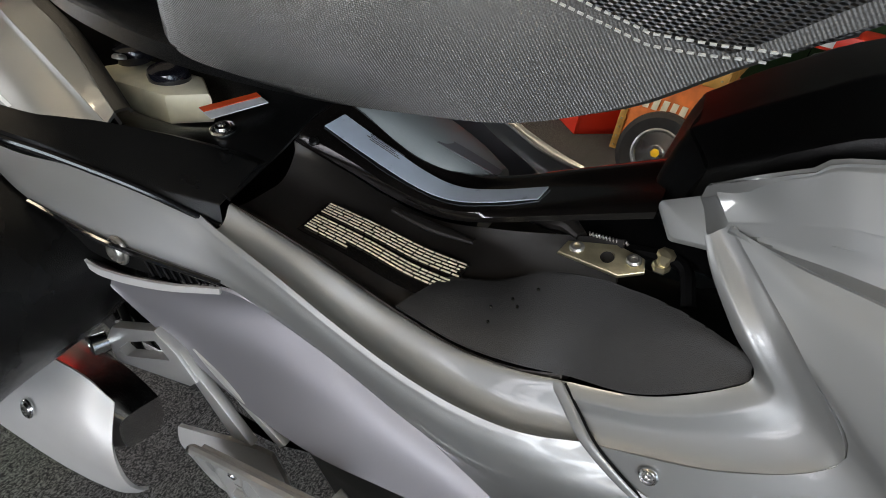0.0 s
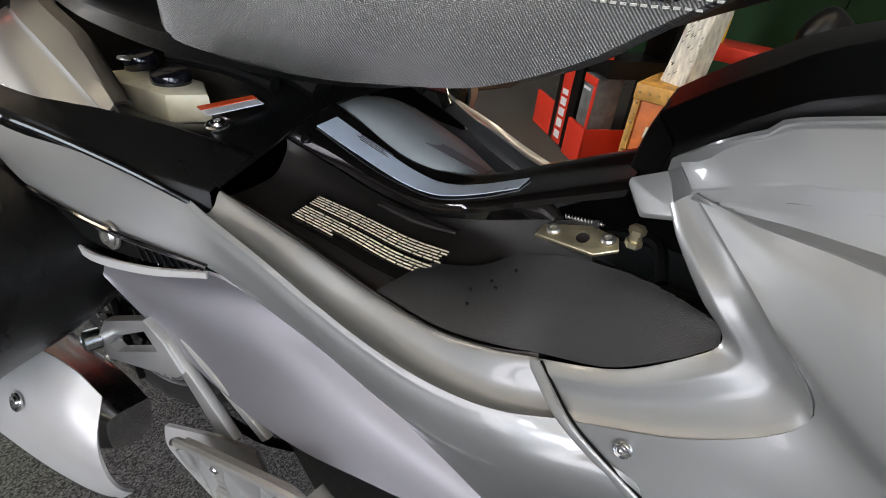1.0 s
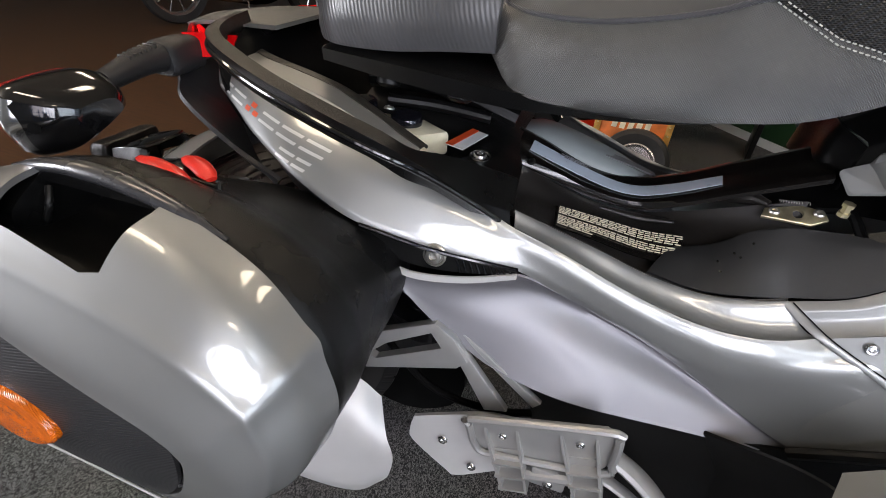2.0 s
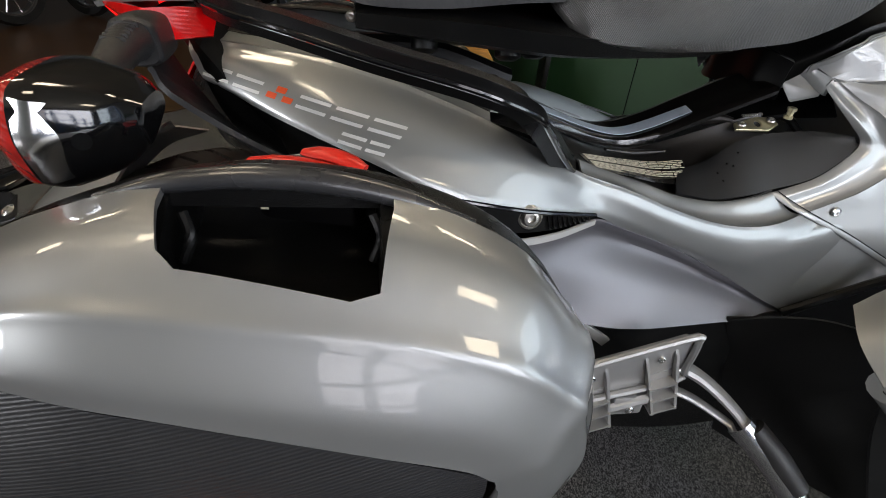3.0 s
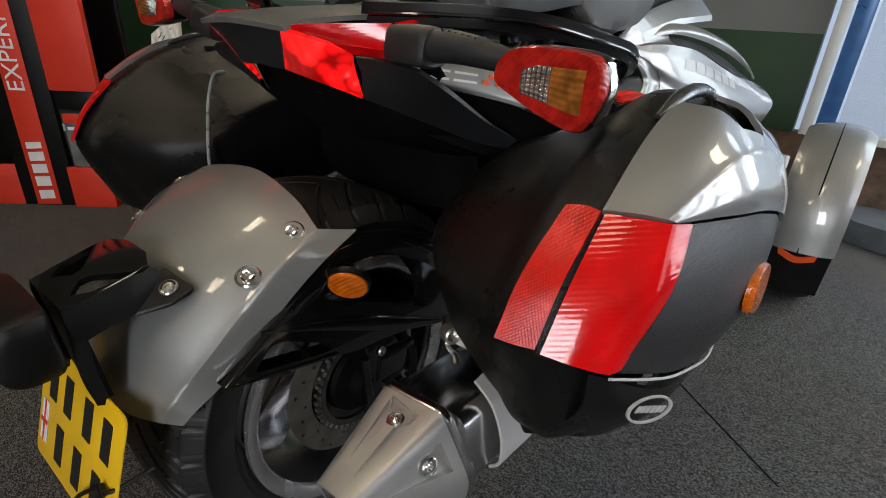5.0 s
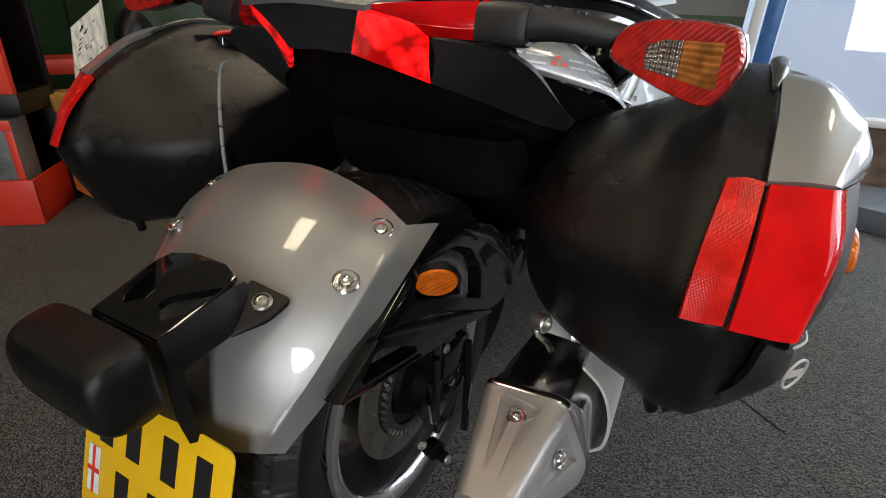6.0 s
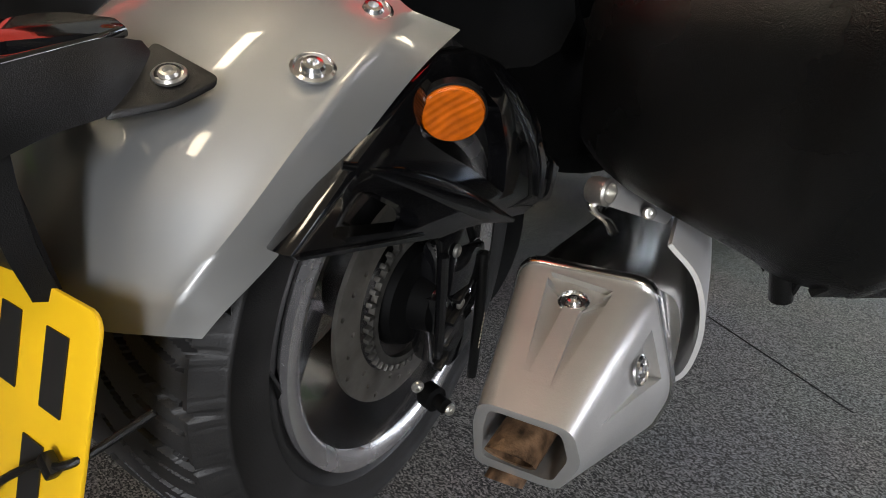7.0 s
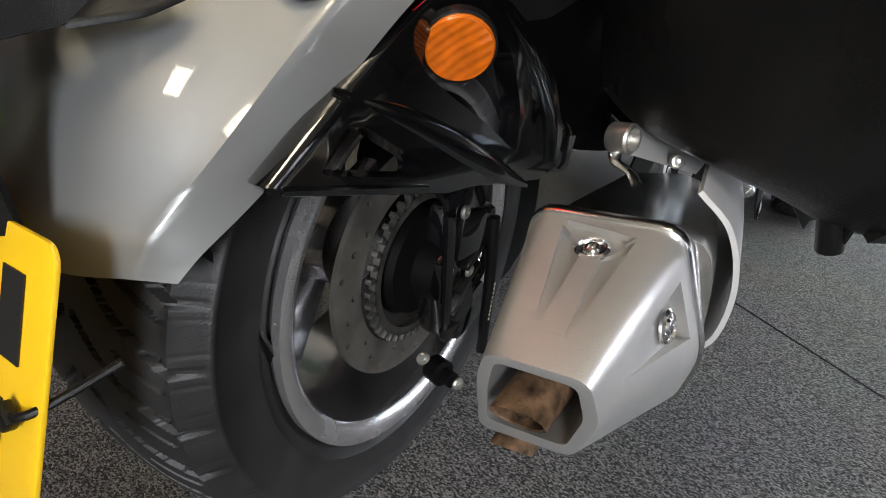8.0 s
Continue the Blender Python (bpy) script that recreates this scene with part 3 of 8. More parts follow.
plate(bm, [(-0.02, -0.142, 0.41), (0.03, -0.142, 0.42), (0.07, -0.142, 0.36), (0.06, -0.142, 0.30), (0.02, -0.142, 0.285), (-0.005, -0.142, 0.33)], (0, 0.008, 0), 0.002)
part("bracket", bm, GLOSS_BLACK, cal, "black caliper bracket", 25)
bolt(cal, (0.01, -0.144, 0.39), (0, -1, 0), 0.008, STEEL)
bolt(cal, (0.035, -0.144, 0.31), (0, -1, 0), 0.008, STEEL)
bm = bmesh.new()
turned(bm, [(0.017, 0), (0.017, 0.02), (0.010, 0.022), (0.010, 0.038), (0.004, 0.04)], axis((0.020, -0.118, 0.168), (-0.35, -1, 0.1)), 20)
part("slide_pin", bm, DARK, cal, "black boot on the slide pin")
bolt(cal, (-0.025, -0.128, 0.215), (-0.6, -0.8, 0.1), 0.008, STEEL)
bolt(cal, (0.006, -0.160, 0.172), (-0.35, -1, 0.1), 0.008, STEEL)
bm = bmesh.new()
tube(bm, [(-0.03, -0.17, 0.4), (-0.02, -0.168, 0.33), (0.0, -0.16, 0.25)], 0.0065, 10)
part("brake_hose", bm, GLOSS_BLACK, bike, "black brake hose")
bm = bmesh.new()
tube(bm, [(0.05, -0.12, 0.47), (0.08, -0.15, 0.38), (0.09, -0.16, 0.3), (0.07, -0.13, 0.22)], 0.006, 8)
part("cable", bm, DARK, bike, "black cable beside the wheel")
bm = bmesh.new()
tube(bm, [(0.0, -0.11, 0.43), (0.03, -0.15, 0.36), (0.03, -0.15, 0.27)], 0.004, 8)
part("cable", bm, DARK, bike, "black cable beside the wheel")

bm = bmesh.new()
loft(bm, [[(0.12, y, 0.42), (0.30, y, 0.43), (0.42, y, 0.36), (0.44, y, 0.22), (0.34, y, 0.15), (0.22, y, 0.18), (0.13, y, 0.28)] for y in (-0.095, -0.08, 0.06)], 28, 6)
part("drive_housing", bm, DARK, bike, "dark housing ahead of the rear hub", 30)

# ---- swing arm ----
arm = new("swing_arm")
arm.parent = bike
arm.location = (0.0, 0.022, 0.0)


def yplate(bm, pts, y0, y1, bev=0.004, lean=0.0):
    """A plate in the x-z plane between y0 and y1; lean shifts y with x."""
    return plate(bm, [(x, y0 + lean * x, z) for x, z in pts], (0, y1 - y0, 0), bev)


bm = bmesh.new()
yplate(bm, [(-0.252, 0.484), (-0.180, 0.536), (-0.122, 0.574), (-0.08, 0.598), (-0.03, 0.604), (0.04, 0.592), (0.12, 0.562), (0.20, 0.512), (0.262, 0.445), (0.27, 0.385), (0.19, 0.384), (0.10, 0.402), (0.0, 0.422), (-0.05, 0.428), (-0.15, 0.453), (-0.242, 0.476)], -0.2, -0.176, 0.005)
side = part("side_plate", bm, GLOSS_BLACK, arm, "gloss black cast side plate", 20)
bm = bmesh.new()
plate(bm, rounded([(x, -0.24, z) for x, z in ((-0.216, 0.484), (-0.190, 0.510), (-0.172, 0.508), (-0.100, 0.468), (-0.097, 0.455))], 0.010), (0, 0.12, 0))
plate(bm, rounded([(x, -0.24, z) for x, z in ((-0.108, 0.540), (-0.06, 0.516), (0.01, 0.485), (0.101, 0.437), (0.092, 0.492), (0.053, 0.545), (-0.003, 0.572), (-0.07, 0.578), (-0.104, 0.562))], 0.012), (0, 0.12, 0))
holed(side, bm)
bm = bmesh.new()
tube(bm, [(-0.20, -0.198, 0.532), (-0.12, -0.199, 0.506), (-0.02, -0.2, 0.463), (0.06, -0.2, 0.425), (0.15, -0.2, 0.388)], [0.003, 0.009, 0.013, 0.012, 0.003], 14, 40, 0.35, (0, 1, 0))
part("rib", bm, GLOSS_BLACK, arm, "raised gloss black rib")
bm = bmesh.new()
tube(bm, [(0.02, -0.199, 0.588), (0.10, -0.2, 0.548), (0.17, -0.2, 0.50), (0.225, -0.2, 0.445), (0.24, -0.2, 0.40)], [0.003, 0.008, 0.009, 0.008, 0.003], 14, 40, 0.4, (0, 1, 0))
part("rib", bm, GLOSS_BLACK, arm, "raised gloss black rib")
bm = bmesh.new()
tube(bm, [(-0.245, -0.2, 0.482), (-0.17, -0.2, 0.4645), (-0.09, -0.2, 0.446)], 0.0022, 8)
part("rib", bm, GLOSS_BLACK, arm, "raised gloss black rib")
bm = bmesh.new()
box(bm, pose(0.34, -0.12, 0.40, 0, 18, 0), 0.14, 0.12, 0.08, 0.015)
box(bm, pose(0.35, 0, 0.40), 0.16, 0.3, 0.1, 0.02)
box(bm, pose(0.18, 0.155, 0.43, 0, 18, 0), 0.5, 0.06, 0.08, 0.02)
part("beam", bm, GLOSS_BLACK, arm, "gloss black swing arm beam")
# amber reflector on the arm
bm = bmesh.new()
turned(bm, [(0.027, -0.004), (0.027, 0.004), (0.0255, 0.006), (0.002, 0.0066)], axis((-0.078, -0.213, 0.556), (-0.72, -0.52, -0.45)), 48)
part("reflector", bm, AMBER, arm, "round amber reflector")
bm = bmesh.new()
turned(bm, [(0.0292, -0.006), (0.0292, 0.002), (0.0273, 0.0025), (0.0273, -0.006)], axis((-0.078, -0.213, 0.556), (-0.72, -0.52, -0.45)), 48, True)
part("reflector_rim", bm, BLACK, arm)

# ---- rear mudguard ----
mud = new("rear_mudguard")
mud.parent = bike


bm = bmesh.new()
line_a = [(-0.046, -0.175, 0.618), (-0.098, -0.160, 0.629), (-0.088, -0.10, 0.655), (-0.078, 0.0, 0.669), (-0.088, 0.10, 0.655), (-0.098, 0.160, 0.629), (-0.046, 0.175, 0.618)]
line_b = [(-0.118, -0.180, 0.588), (-0.150, -0.164, 0.604), (-0.150, -0.095, 0.633), (-0.148, 0.0, 0.645), (-0.150, 0.095, 0.633), (-0.150, 0.164, 0.604), (-0.118, 0.180, 0.588)]
line_c = [(-0.178, -0.167, 0.533), (-0.209, -0.156, 0.552), (-0.222, -0.09, 0.583), (-0.226, 0.0, 0.592), (-0.222, 0.09, 0.583), (-0.209, 0.156, 0.552), (-0.178, 0.167, 0.533)]
line_d = [(-0.230, -0.153, 0.477), (-0.256, -0.142, 0.500), (-0.276, -0.08, 0.523), (-0.283, 0.0, 0.530), (-0.276, 0.08, 0.523), (-0.256, 0.142, 0.500), (-0.230, 0.153, 0.477)]
line_e = [(-0.275, -0.136, 0.436), (-0.292, -0.122, 0.452), (-0.311, -0.07, 0.448), (-0.318, 0.0, 0.445), (-0.311, 0.07, 0.448), (-0.292, 0.122, 0.452), (-0.275, 0.136, 0.436)]
line_f = [(-0.284, -0.128, 0.421), (-0.300, -0.108, 0.424), (-0.314, -0.062, 0.418), (-0.320, 0.0, 0.414), (-0.314, 0.062, 0.418), (-0.300, 0.108, 0.424), (-0.284, 0.128, 0.421)]
sheet(bm, crease_across(crease([line_a, line_b, line_c, line_d, line_e, line_f], 1, 5), 4), 81, 40, 0.004, (-0.05, 0, 0.35))
part("shell", bm, SILVER, mud, "silver painted mudguard shell")
for y in (-1, 1):
    for x, yy, z in ((-0.1215, 0.140, 0.626), (-0.186, 0.140, 0.588)):
        bolt(mud, (x, y * yy, z), (-0.42, y * 0.38, 0.85), 0.0085, CHROME, "bolt", 0.0155)
bm = bmesh.new()
sheet(bm, [[(-0.26, -0.115, 0.44), (-0.29, 0, 0.43), (-0.26, 0.115, 0.44)], [(-0.2, -0.112, 0.30), (-0.24, 0, 0.29), (-0.2, 0.112, 0.30)]], 12, 6, 0.004, (0.5, 0, 0.3))
part("inner_flap", bm, BLACK, mud, "black inner splash flap")

# plate carrier, lamp and number plate
car = new("plate_carrier")
car.parent = bike
HC = -0.013  # the carrier sits a little off the middle


def hood_z(x):
    return 0.582 + (x + 0.353) * 0.274


bm = bmesh.new()
half = [(-0.352, 0.050), (-0.282, 0.0565), (-0.262, 0.050), (-0.252, 0.024)]
ol = [(x, HC - y) for x, y in half] + [(x, HC + y) for x, y in half[::-1]]
plate(bm, [(x, y, hood_z(x)) for x, y in ol], (0.001, 0, -0.007), 0.0022)
hood = part("hood", bm, GLOSS_BLACK, car, "gloss black plate bracket with two windows", 25)
bm = bmesh.new()
for k in (-1, 1):
    plate(bm, [(x, HC + k * y, 0.5) for x, y in ((-0.337, 0.030), (-0.320, 0.0095), (-0.309, 0.012), (-0.279, 0.0525), (-0.287, 0.0525), (-0.320, 0.0455))], (0, 0, 0.2))
holed(hood, bm)
for k in (-1, 1):
    # side cheek below the crease and the bolted ear lying on the mudguard
    g3 = lambda x, y, z, k=k: (x, HC + k * y, z)  # noqa: E731
    bm = bmesh.new()
    sheet(bm, [[g3(-0.352, 0.0505, 0.581), g3(-0.315, 0.054, 0.591), g3(-0.280, 0.057, 0.600), g3(-0.256, 0.054, 0.5985)], [g3(-0.351, 0.055, 0.560), g3(-0.315, 0.061, 0.572), g3(-0.285, 0.066, 0.580), g3(-0.254, 0.060, 0.588)], [g3(-0.345, 0.056, 0.540), g3(-0.32, 0.064, 0.552), g3(-0.293, 0.070, 0.560), g3(-0.27, 0.068, 0.570)]], 20, 12, 0.004, (-0.3, HC, 0.5))
    part("cheek", bm, BLACK, car, "satin black side cheek of the bracket")
    bm = bmesh.new()
    plate(bm, rounded([g3(-0.250, 0.053, 0.594), g3(-0.236, 0.096, 0.576), g3(-0.262, 0.089, 0.564), g3(-0.296, 0.068, 0.556)], 0.006), (0.002, 0, 0.005), 0.0012)
    part("ear", bm, BLACK, car, "satin black bolted ear", 25)
    bolt(car, g3(-0.2545, 0.0745, 0.5805), (-0.42, k * 0.30, 0.86), 0.0065, STEEL, "bolt", 0.0105)
    # leg from the bracket down to the plate, leaving a dark triangle behind it
    bm = bmesh.new()
    sheet(bm, [[g3(-0.352, 0.046, 0.575), g3(-0.352, 0.050, 0.50), g3(-0.345, 0.052, 0.455)], [g3(-0.336, 0.052, 0.556), g3(-0.338, 0.056, 0.50), g3(-0.332, 0.058, 0.452)]], 14, 6, 0.004, (-0.3, HC, 0.5))
    part("leg", bm, BLACK, car, "satin black leg of the bracket")
bm = bmesh.new()
sheet(bm, [[(-0.350, -0.050, 0.575), (-0.352, 0, 0.578), (-0.350, 0.03, 0.575)], [(-0.342, -0.052, 0.52), (-0.345, 0, 0.52), (-0.342, 0.032, 0.52)], [(-0.334, -0.054, 0.45), (-0.336, 0, 0.45), (-0.334, 0.034, 0.45)]], 14, 10, 0.010, (0, 0, 0.45))
part("back_panel", bm, BLACK, car, "black backing panel")
bm = bmesh.new()


def lamp_ring(x, w, zt, zb):
    h = [(x, 0, zt), (x - 0.001, w * 0.8, zt), (x - 0.001, w * 0.97, zt - 0.008), (x, w, (zt + zb) / 2), (x + 0.002, w * 0.97, zb + 0.008), (x + 0.003, w * 0.8, zb), (x + 0.003, 0, zb)]
    return h + [(a, -b, c) for a, b, c in h[-2:0:-1]]


loft(bm, [lamp_ring(-0.362, 0.068, 0.586, 0.518), lamp_ring(-0.368, 0.073, 0.588, 0.512), lamp_ring(-0.392, 0.073, 0.586, 0.510), lamp_ring(-0.410, 0.068, 0.579, 0.513), lamp_ring(-0.418, 0.058, 0.568, 0.522), lamp_ring(-0.421, 0.035, 0.557, 0.534)], 56, 22)
part("lamp_housing", bm, BLACK, car, "rounded black number plate lamp housing")
plate_m = pose(-0.358, 0.0, 0.379) @ pose(0, 0, 0, 0, 17, 0)
npl = new("number_plate")
npl.parent = bike
bm = bmesh.new()
out = []
for cx, cz, a0 in ((0.108, 0.074, 0), (-0.108, 0.074, 90), (-0.108, -0.074, 180), (0.108, -0.074, 270)):
    for k in range(5):
        a = radians(a0 + k * 22.5)
        out.append(plate_m @ Vector((0, cx + 0.012 * math.cos(a), cz + 0.012 * math.sin(a))))
plate(bm, out, plate_m.to_3x3() @ Vector((-0.003, 0, 0)), 0.0008)
part("yellow_plate", bm, YELLOW, npl, "yellow plate, 228 by 172 mm")
for zc, ys in ((0.037, (0.078, 0.03, -0.03, -0.082)), (-0.040, (0.045, -0.012, -0.068))):
    for y in ys:
        bm = bmesh.new()
        q = [plate_m @ Vector((-0.0034, y + a, zc + b)) for a, b in ((-0.0115, -0.026), (0.0115, -0.026), (0.0115, 0.026), (-0.0115, 0.026))]
        plate(bm, q, plate_m.to_3x3() @ Vector((-0.0008, 0, 0)))
        part("character_bar", bm, BLACK_INK, npl, "black bar in place of a character")
bm = bmesh.new()
q = [plate_m @ Vector((-0.0034, 0.098 + a, -0.03 + b)) for a, b in ((-0.011, -0.03), (0.011, -0.03), (0.011, 0.03), (-0.011, 0.03))]
plate(bm, q, plate_m.to_3x3() @ Vector((-0.0005, 0, 0)))
flag = part("flag_badge", bm, WHITE, npl, "white badge with a red cross")
bm = bmesh.new()
for a, b in ((0.0022, 0.03), (0.011, 0.0028)):
    q = [plate_m @ Vector((-0.0042, 0.098 + sx * a, -0.03 + sz * b)) for sx, sz in ((-1, -1), (1, -1), (1, 1), (-1, 1))]
    plate(bm, q, plate_m.to_3x3() @ Vector((-0.0004 if a < 0.01 else -0.0006, 0, 0)))
part("red_cross", bm, DISPLAY_RED, flag)
bm = bmesh.new()
tube(bm, [plate_m @ Vector((-0.006, -0.02, -0.085)), plate_m @ Vector((-0.012, -0.05, -0.05)), plate_m @ Vector((-0.01, -0.085, -0.02)), plate_m @ Vector((-0.004, -0.112, -0.008)), plate_m @ Vector((0.03, -0.13, 0.02))], 0.0028, 8)
box(bm, plate_m @ pose(-0.009, -0.098, -0.014, 30, 0, 0), 0.008, 0.016, 0.009, 0.002)
part("cable_tie", bm, BLACK, npl, "black cable tie round the plate")

# ---- exhaust ----
ex = new("exhaust")
ex.parent = bike


def ering(x, cy, cz, w, h, tilt, k=0.55):
    """A rounded six-sided ring in the plane of x."""
    pts = [(-0.5, 0.42), (-0.30, 0.5), (0.34, 0.5), (0.5, 0.28), (0.44, -0.30), (0.24, -0.5), (-0.34, -0.5), (-0.5, -0.30)]
    c, s = math.cos(radians(tilt)), math.sin(radians(tilt))
    return [(x, cy - (a * w * c - b * h * s), cz + a * w * s + b * h * c) for a, b in pts]


RIM = [(-0.102, -0.279, 0.458), (-0.1045, -0.377, 0.4685), (-0.087, -0.410, 0.378), (-0.075, -0.402, 0.322), (-0.072, -0.300, 0.312), (-0.088, -0.268, 0.39)]
OUTLET = [(-0.233, -0.3075, 0.4225), (-0.2365, -0.363, 0.432), (-0.226, -0.371, 0.402), (-0.2125, -0.360, 0.361), (-0.2065, -0.300, 0.3455), (-0.225, -0.3015, 0.398)]
MOUTH = [(-0.2317, -0.3130, 0.4175), (-0.234, -0.3575, 0.4245), (-0.2257, -0.3630, 0.4005), (-0.2147, -0.3555, 0.369), (-0.2123, -0.3065, 0.3585), (-0.224, -0.3085, 0.394)]


def shifted(ring, d, k=1.0):
    """A ring moved by d and scaled about its middle."""
    m = sum((Vector(p) for p in ring), Vector()) / len(ring)
    return [m + (Vector(p) - m) * k + Vector(d) for p in ring]


bm = bmesh.new()
loft(bm, [rounded(shifted(RIM, (0.004, 0, 0), 0.985), 0.016), rounded(RIM, 0.016), rounded([Vector(a).lerp(Vector(b), 0.5) for a, b in zip(RIM, OUTLET)], 0.013), rounded([Vector(a).lerp(Vector(b), 0.97) for a, b in zip(RIM, OUTLET)], 0.010), rounded(shifted(OUTLET, (0, 0, 0), 0.985), 0.009)], ns=36, smooth=False)
cover = part("end_cover", bm, MATT_SILVER, ex, "cast silver tapered end cover")
bm = bmesh.new()
loft(bm, [rounded(shifted(MOUTH, (-0.02, 0, 0)), 0.006), rounded(MOUTH, 0.006), rounded(shifted(MOUTH, (0.07, 0, 0.004), 0.92), 0.006)], ns=8, smooth=False)
holed(cover, bm)
# sunken wedges round the two bolts, deep at the bolt and running out towards the outlet
def wedge(bm, a, b, apex, d, depth):
    a, b, apex, d = Vector(a), Vector(b), Vector(apex), Vector(d).normalized()
    top = [bm.verts.new(p + d * 0.06) for p in (a, b, apex)]
    low = [bm.verts.new(p) for p in (a - d * depth, b - d * depth, apex + d * 0.001)]
    fs = [bm.faces.new(top), bm.faces.new(low[::-1])]
    for k in range(3):
        n = (k + 1) % 3
        fs.append(bm.faces.new((top[k], low[k], low[n], top[n])))
    bmesh.ops.recalc_face_normals(bm, faces=fs)


TOP_N, SIDE_N = (-0.268, 0.109, 0.957), (-0.184, -0.934, 0.305)
for cut in range(5):
    bm = bmesh.new()
    if cut == 0:
        wedge(bm, (-0.118, -0.3045, 0.457), (-0.138, -0.326, 0.4535), (-0.2209, -0.3255, 0.4305), TOP_N, 0.008)
    elif cut == 1:
        wedge(bm, (-0.140, -0.337, 0.4545), (-0.124, -0.353, 0.4605), (-0.2195, -0.342, 0.4325), TOP_N, 0.008)
    elif cut == 4:
        wedge(bm, (-0.1115, -0.3045, 0.4585), (-0.1195, -0.3525, 0.4612), (-0.160, -0.3335, 0.4475), TOP_N, 0.005)
    elif cut == 2:
        turned(bm, [(0.0125, -0.0045), (0.0125, 0.03)], axis((-0.133, -0.3306, 0.4552), TOP_N), 24)
    else:
        wedge(bm, (-0.1174, -0.3835, 0.4407), (-0.1076, -0.3985, 0.3986), (-0.2245, -0.369, 0.419), SIDE_N, 0.009)
    holed(cover, bm)
for p, d in (((-0.1345, -0.3302, 0.4515), TOP_N), ((-0.1345, -0.3835, 0.4165), SIDE_N)):
    bolt(ex, p, d, 0.0055, CHROME, "bolt", 0.0112)
bm = bmesh.new()
loft(bm, [rounded(shifted(RIM, (-0.003, 0, 0), 1.012), 0.016), rounded(shifted(RIM, (0.0, 0, 0), 1.03), 0.016), rounded(shifted(RIM, (0.008, 0, 0), 1.03), 0.016), rounded(shifted(RIM, (0.011, 0, 0), 1.0), 0.016)], ns=10, smooth=False)
part("end_band", bm, CHROME, ex, "bright band round the can")
bm = bmesh.new()
loft(bm, [ering(-0.088, -0.345, 0.392, 0.122, 0.124, 8), ering(0.0, -0.345, 0.386, 0.118, 0.12, 8), ering(0.12, -0.34, 0.375, 0.108, 0.112, 8), ering(0.28, -0.325, 0.36, 0.09, 0.09, 8), ering(0.34, -0.31, 0.35, 0.06, 0.06, 8)], 48, 16)
part("can", bm, CHROME, ex, "brushed steel exhaust can")
bm = bmesh.new()
sheet(bm, [
    [(-0.045, -0.378, 0.480), (0.10, -0.37, 0.492), (0.25, -0.355, 0.497), (0.335, -0.345, 0.492), (0.375, -0.34, 0.462)],
    [(-0.043, -0.405, 0.455), (0.10, -0.40, 0.462), (0.25, -0.388, 0.462), (0.345, -0.378, 0.455), (0.395, -0.368, 0.425)],
    [(-0.038, -0.42, 0.41), (0.10, -0.415, 0.41), (0.25, -0.402, 0.405), (0.35, -0.39, 0.40), (0.41, -0.378, 0.388)],
    [(-0.03, -0.418, 0.36), (0.10, -0.41, 0.33), (0.25, -0.395, 0.30), (0.35, -0.38, 0.30), (0.402, -0.37, 0.335)],
    [(-0.025, -0.40, 0.335), (0.10, -0.385, 0.28), (0.25, -0.37, 0.245), (0.34, -0.36, 0.245), (0.385, -0.352, 0.285)],
], 44, 26, 0.004, (0.15, -0.3, 0.38))
shield = part("heat_shield", bm, WHITE_SILVER, ex, "pale silver heat shield")
bolt(shield, (0.288, -0.393, 0.446), (0, -0.92, 0.4), 0.008, CHROME, "bolt", 0.0125)
for a, b, r in (((-0.165, -0.335, 0.392), (-0.229, -0.329, 0.381), 0.0165), ((-0.15, -0.326, 0.352), (-0.206, -0.3215, 0.333), 0.0135)):
    bm = bmesh.new()
    ad = (Vector(b) - Vector(a)).normalized()
    turned(bm, [(r, 0.0), (r, 0.05), (r * 0.98, (Vector(b) - Vector(a)).length), (r * 0.84, (Vector(b) - Vector(a)).length - 0.001), (r * 0.82, 0.0)], axis(a, ad), 28, True)
    end = Vector(b)
    for v_ in bm.verts:
        if (v_.co - Vector(a)).dot(ad) > 0.045:
            v_.co -= ad * ((v_.co - end).dot(Vector((0, -0.35, -0.94))) * 0.55 + 0.004)
    part("tip", bm, RUST, ex, "rusty slant-cut inner tailpipe")
# case bracket over the exhaust: cast plate, rubber mount, hook and rod
cb = new("case_bracket")
cb.parent = bike
bm = bmesh.new()
plate(bm, [(-0.01, -0.312, 0.486), (0.02, -0.318, 0.515), (0.045, -0.345, 0.515), (0.03, -0.375, 0.488), (0.0, -0.37, 0.478)], (0.012, 0.004, 0.004), 0.003)
part("cast_plate", bm, MATT_SILVER, cb, "silver cast bracket plate", 25)
bm = bmesh.new()
turned(bm, [(0.0115, 0.0), (0.0125, 0.002), (0.0125, 0.018), (0.0105, 0.02), (0.009, 0.02), (0.009, 0.012)], axis((-0.004, -0.300, 0.497), (-0.35, -0.9, 0.1)), 24)
part("rubber_mount", bm, STEEL, cb, "dull steel mount cup", 30)
bm = bmesh.new()
turned(bm, [(0.005, -0.008), (0.005, 0.0), (0.003, 0.002)], axis((-0.004, -0.296, 0.497), (-0.35, 0.9, 0.1)), 6)
part("nut", bm, STEEL, cb)
bm = bmesh.new()
tube(bm, [(-0.004, -0.305, 0.487), (-0.008, -0.308, 0.478), (-0.012, -0.322, 0.473), (-0.018, -0.33, 0.466)], 0.0055, 10, 20, 0.6)
part("hook", bm, CHROME, cb, "bright bent hook")
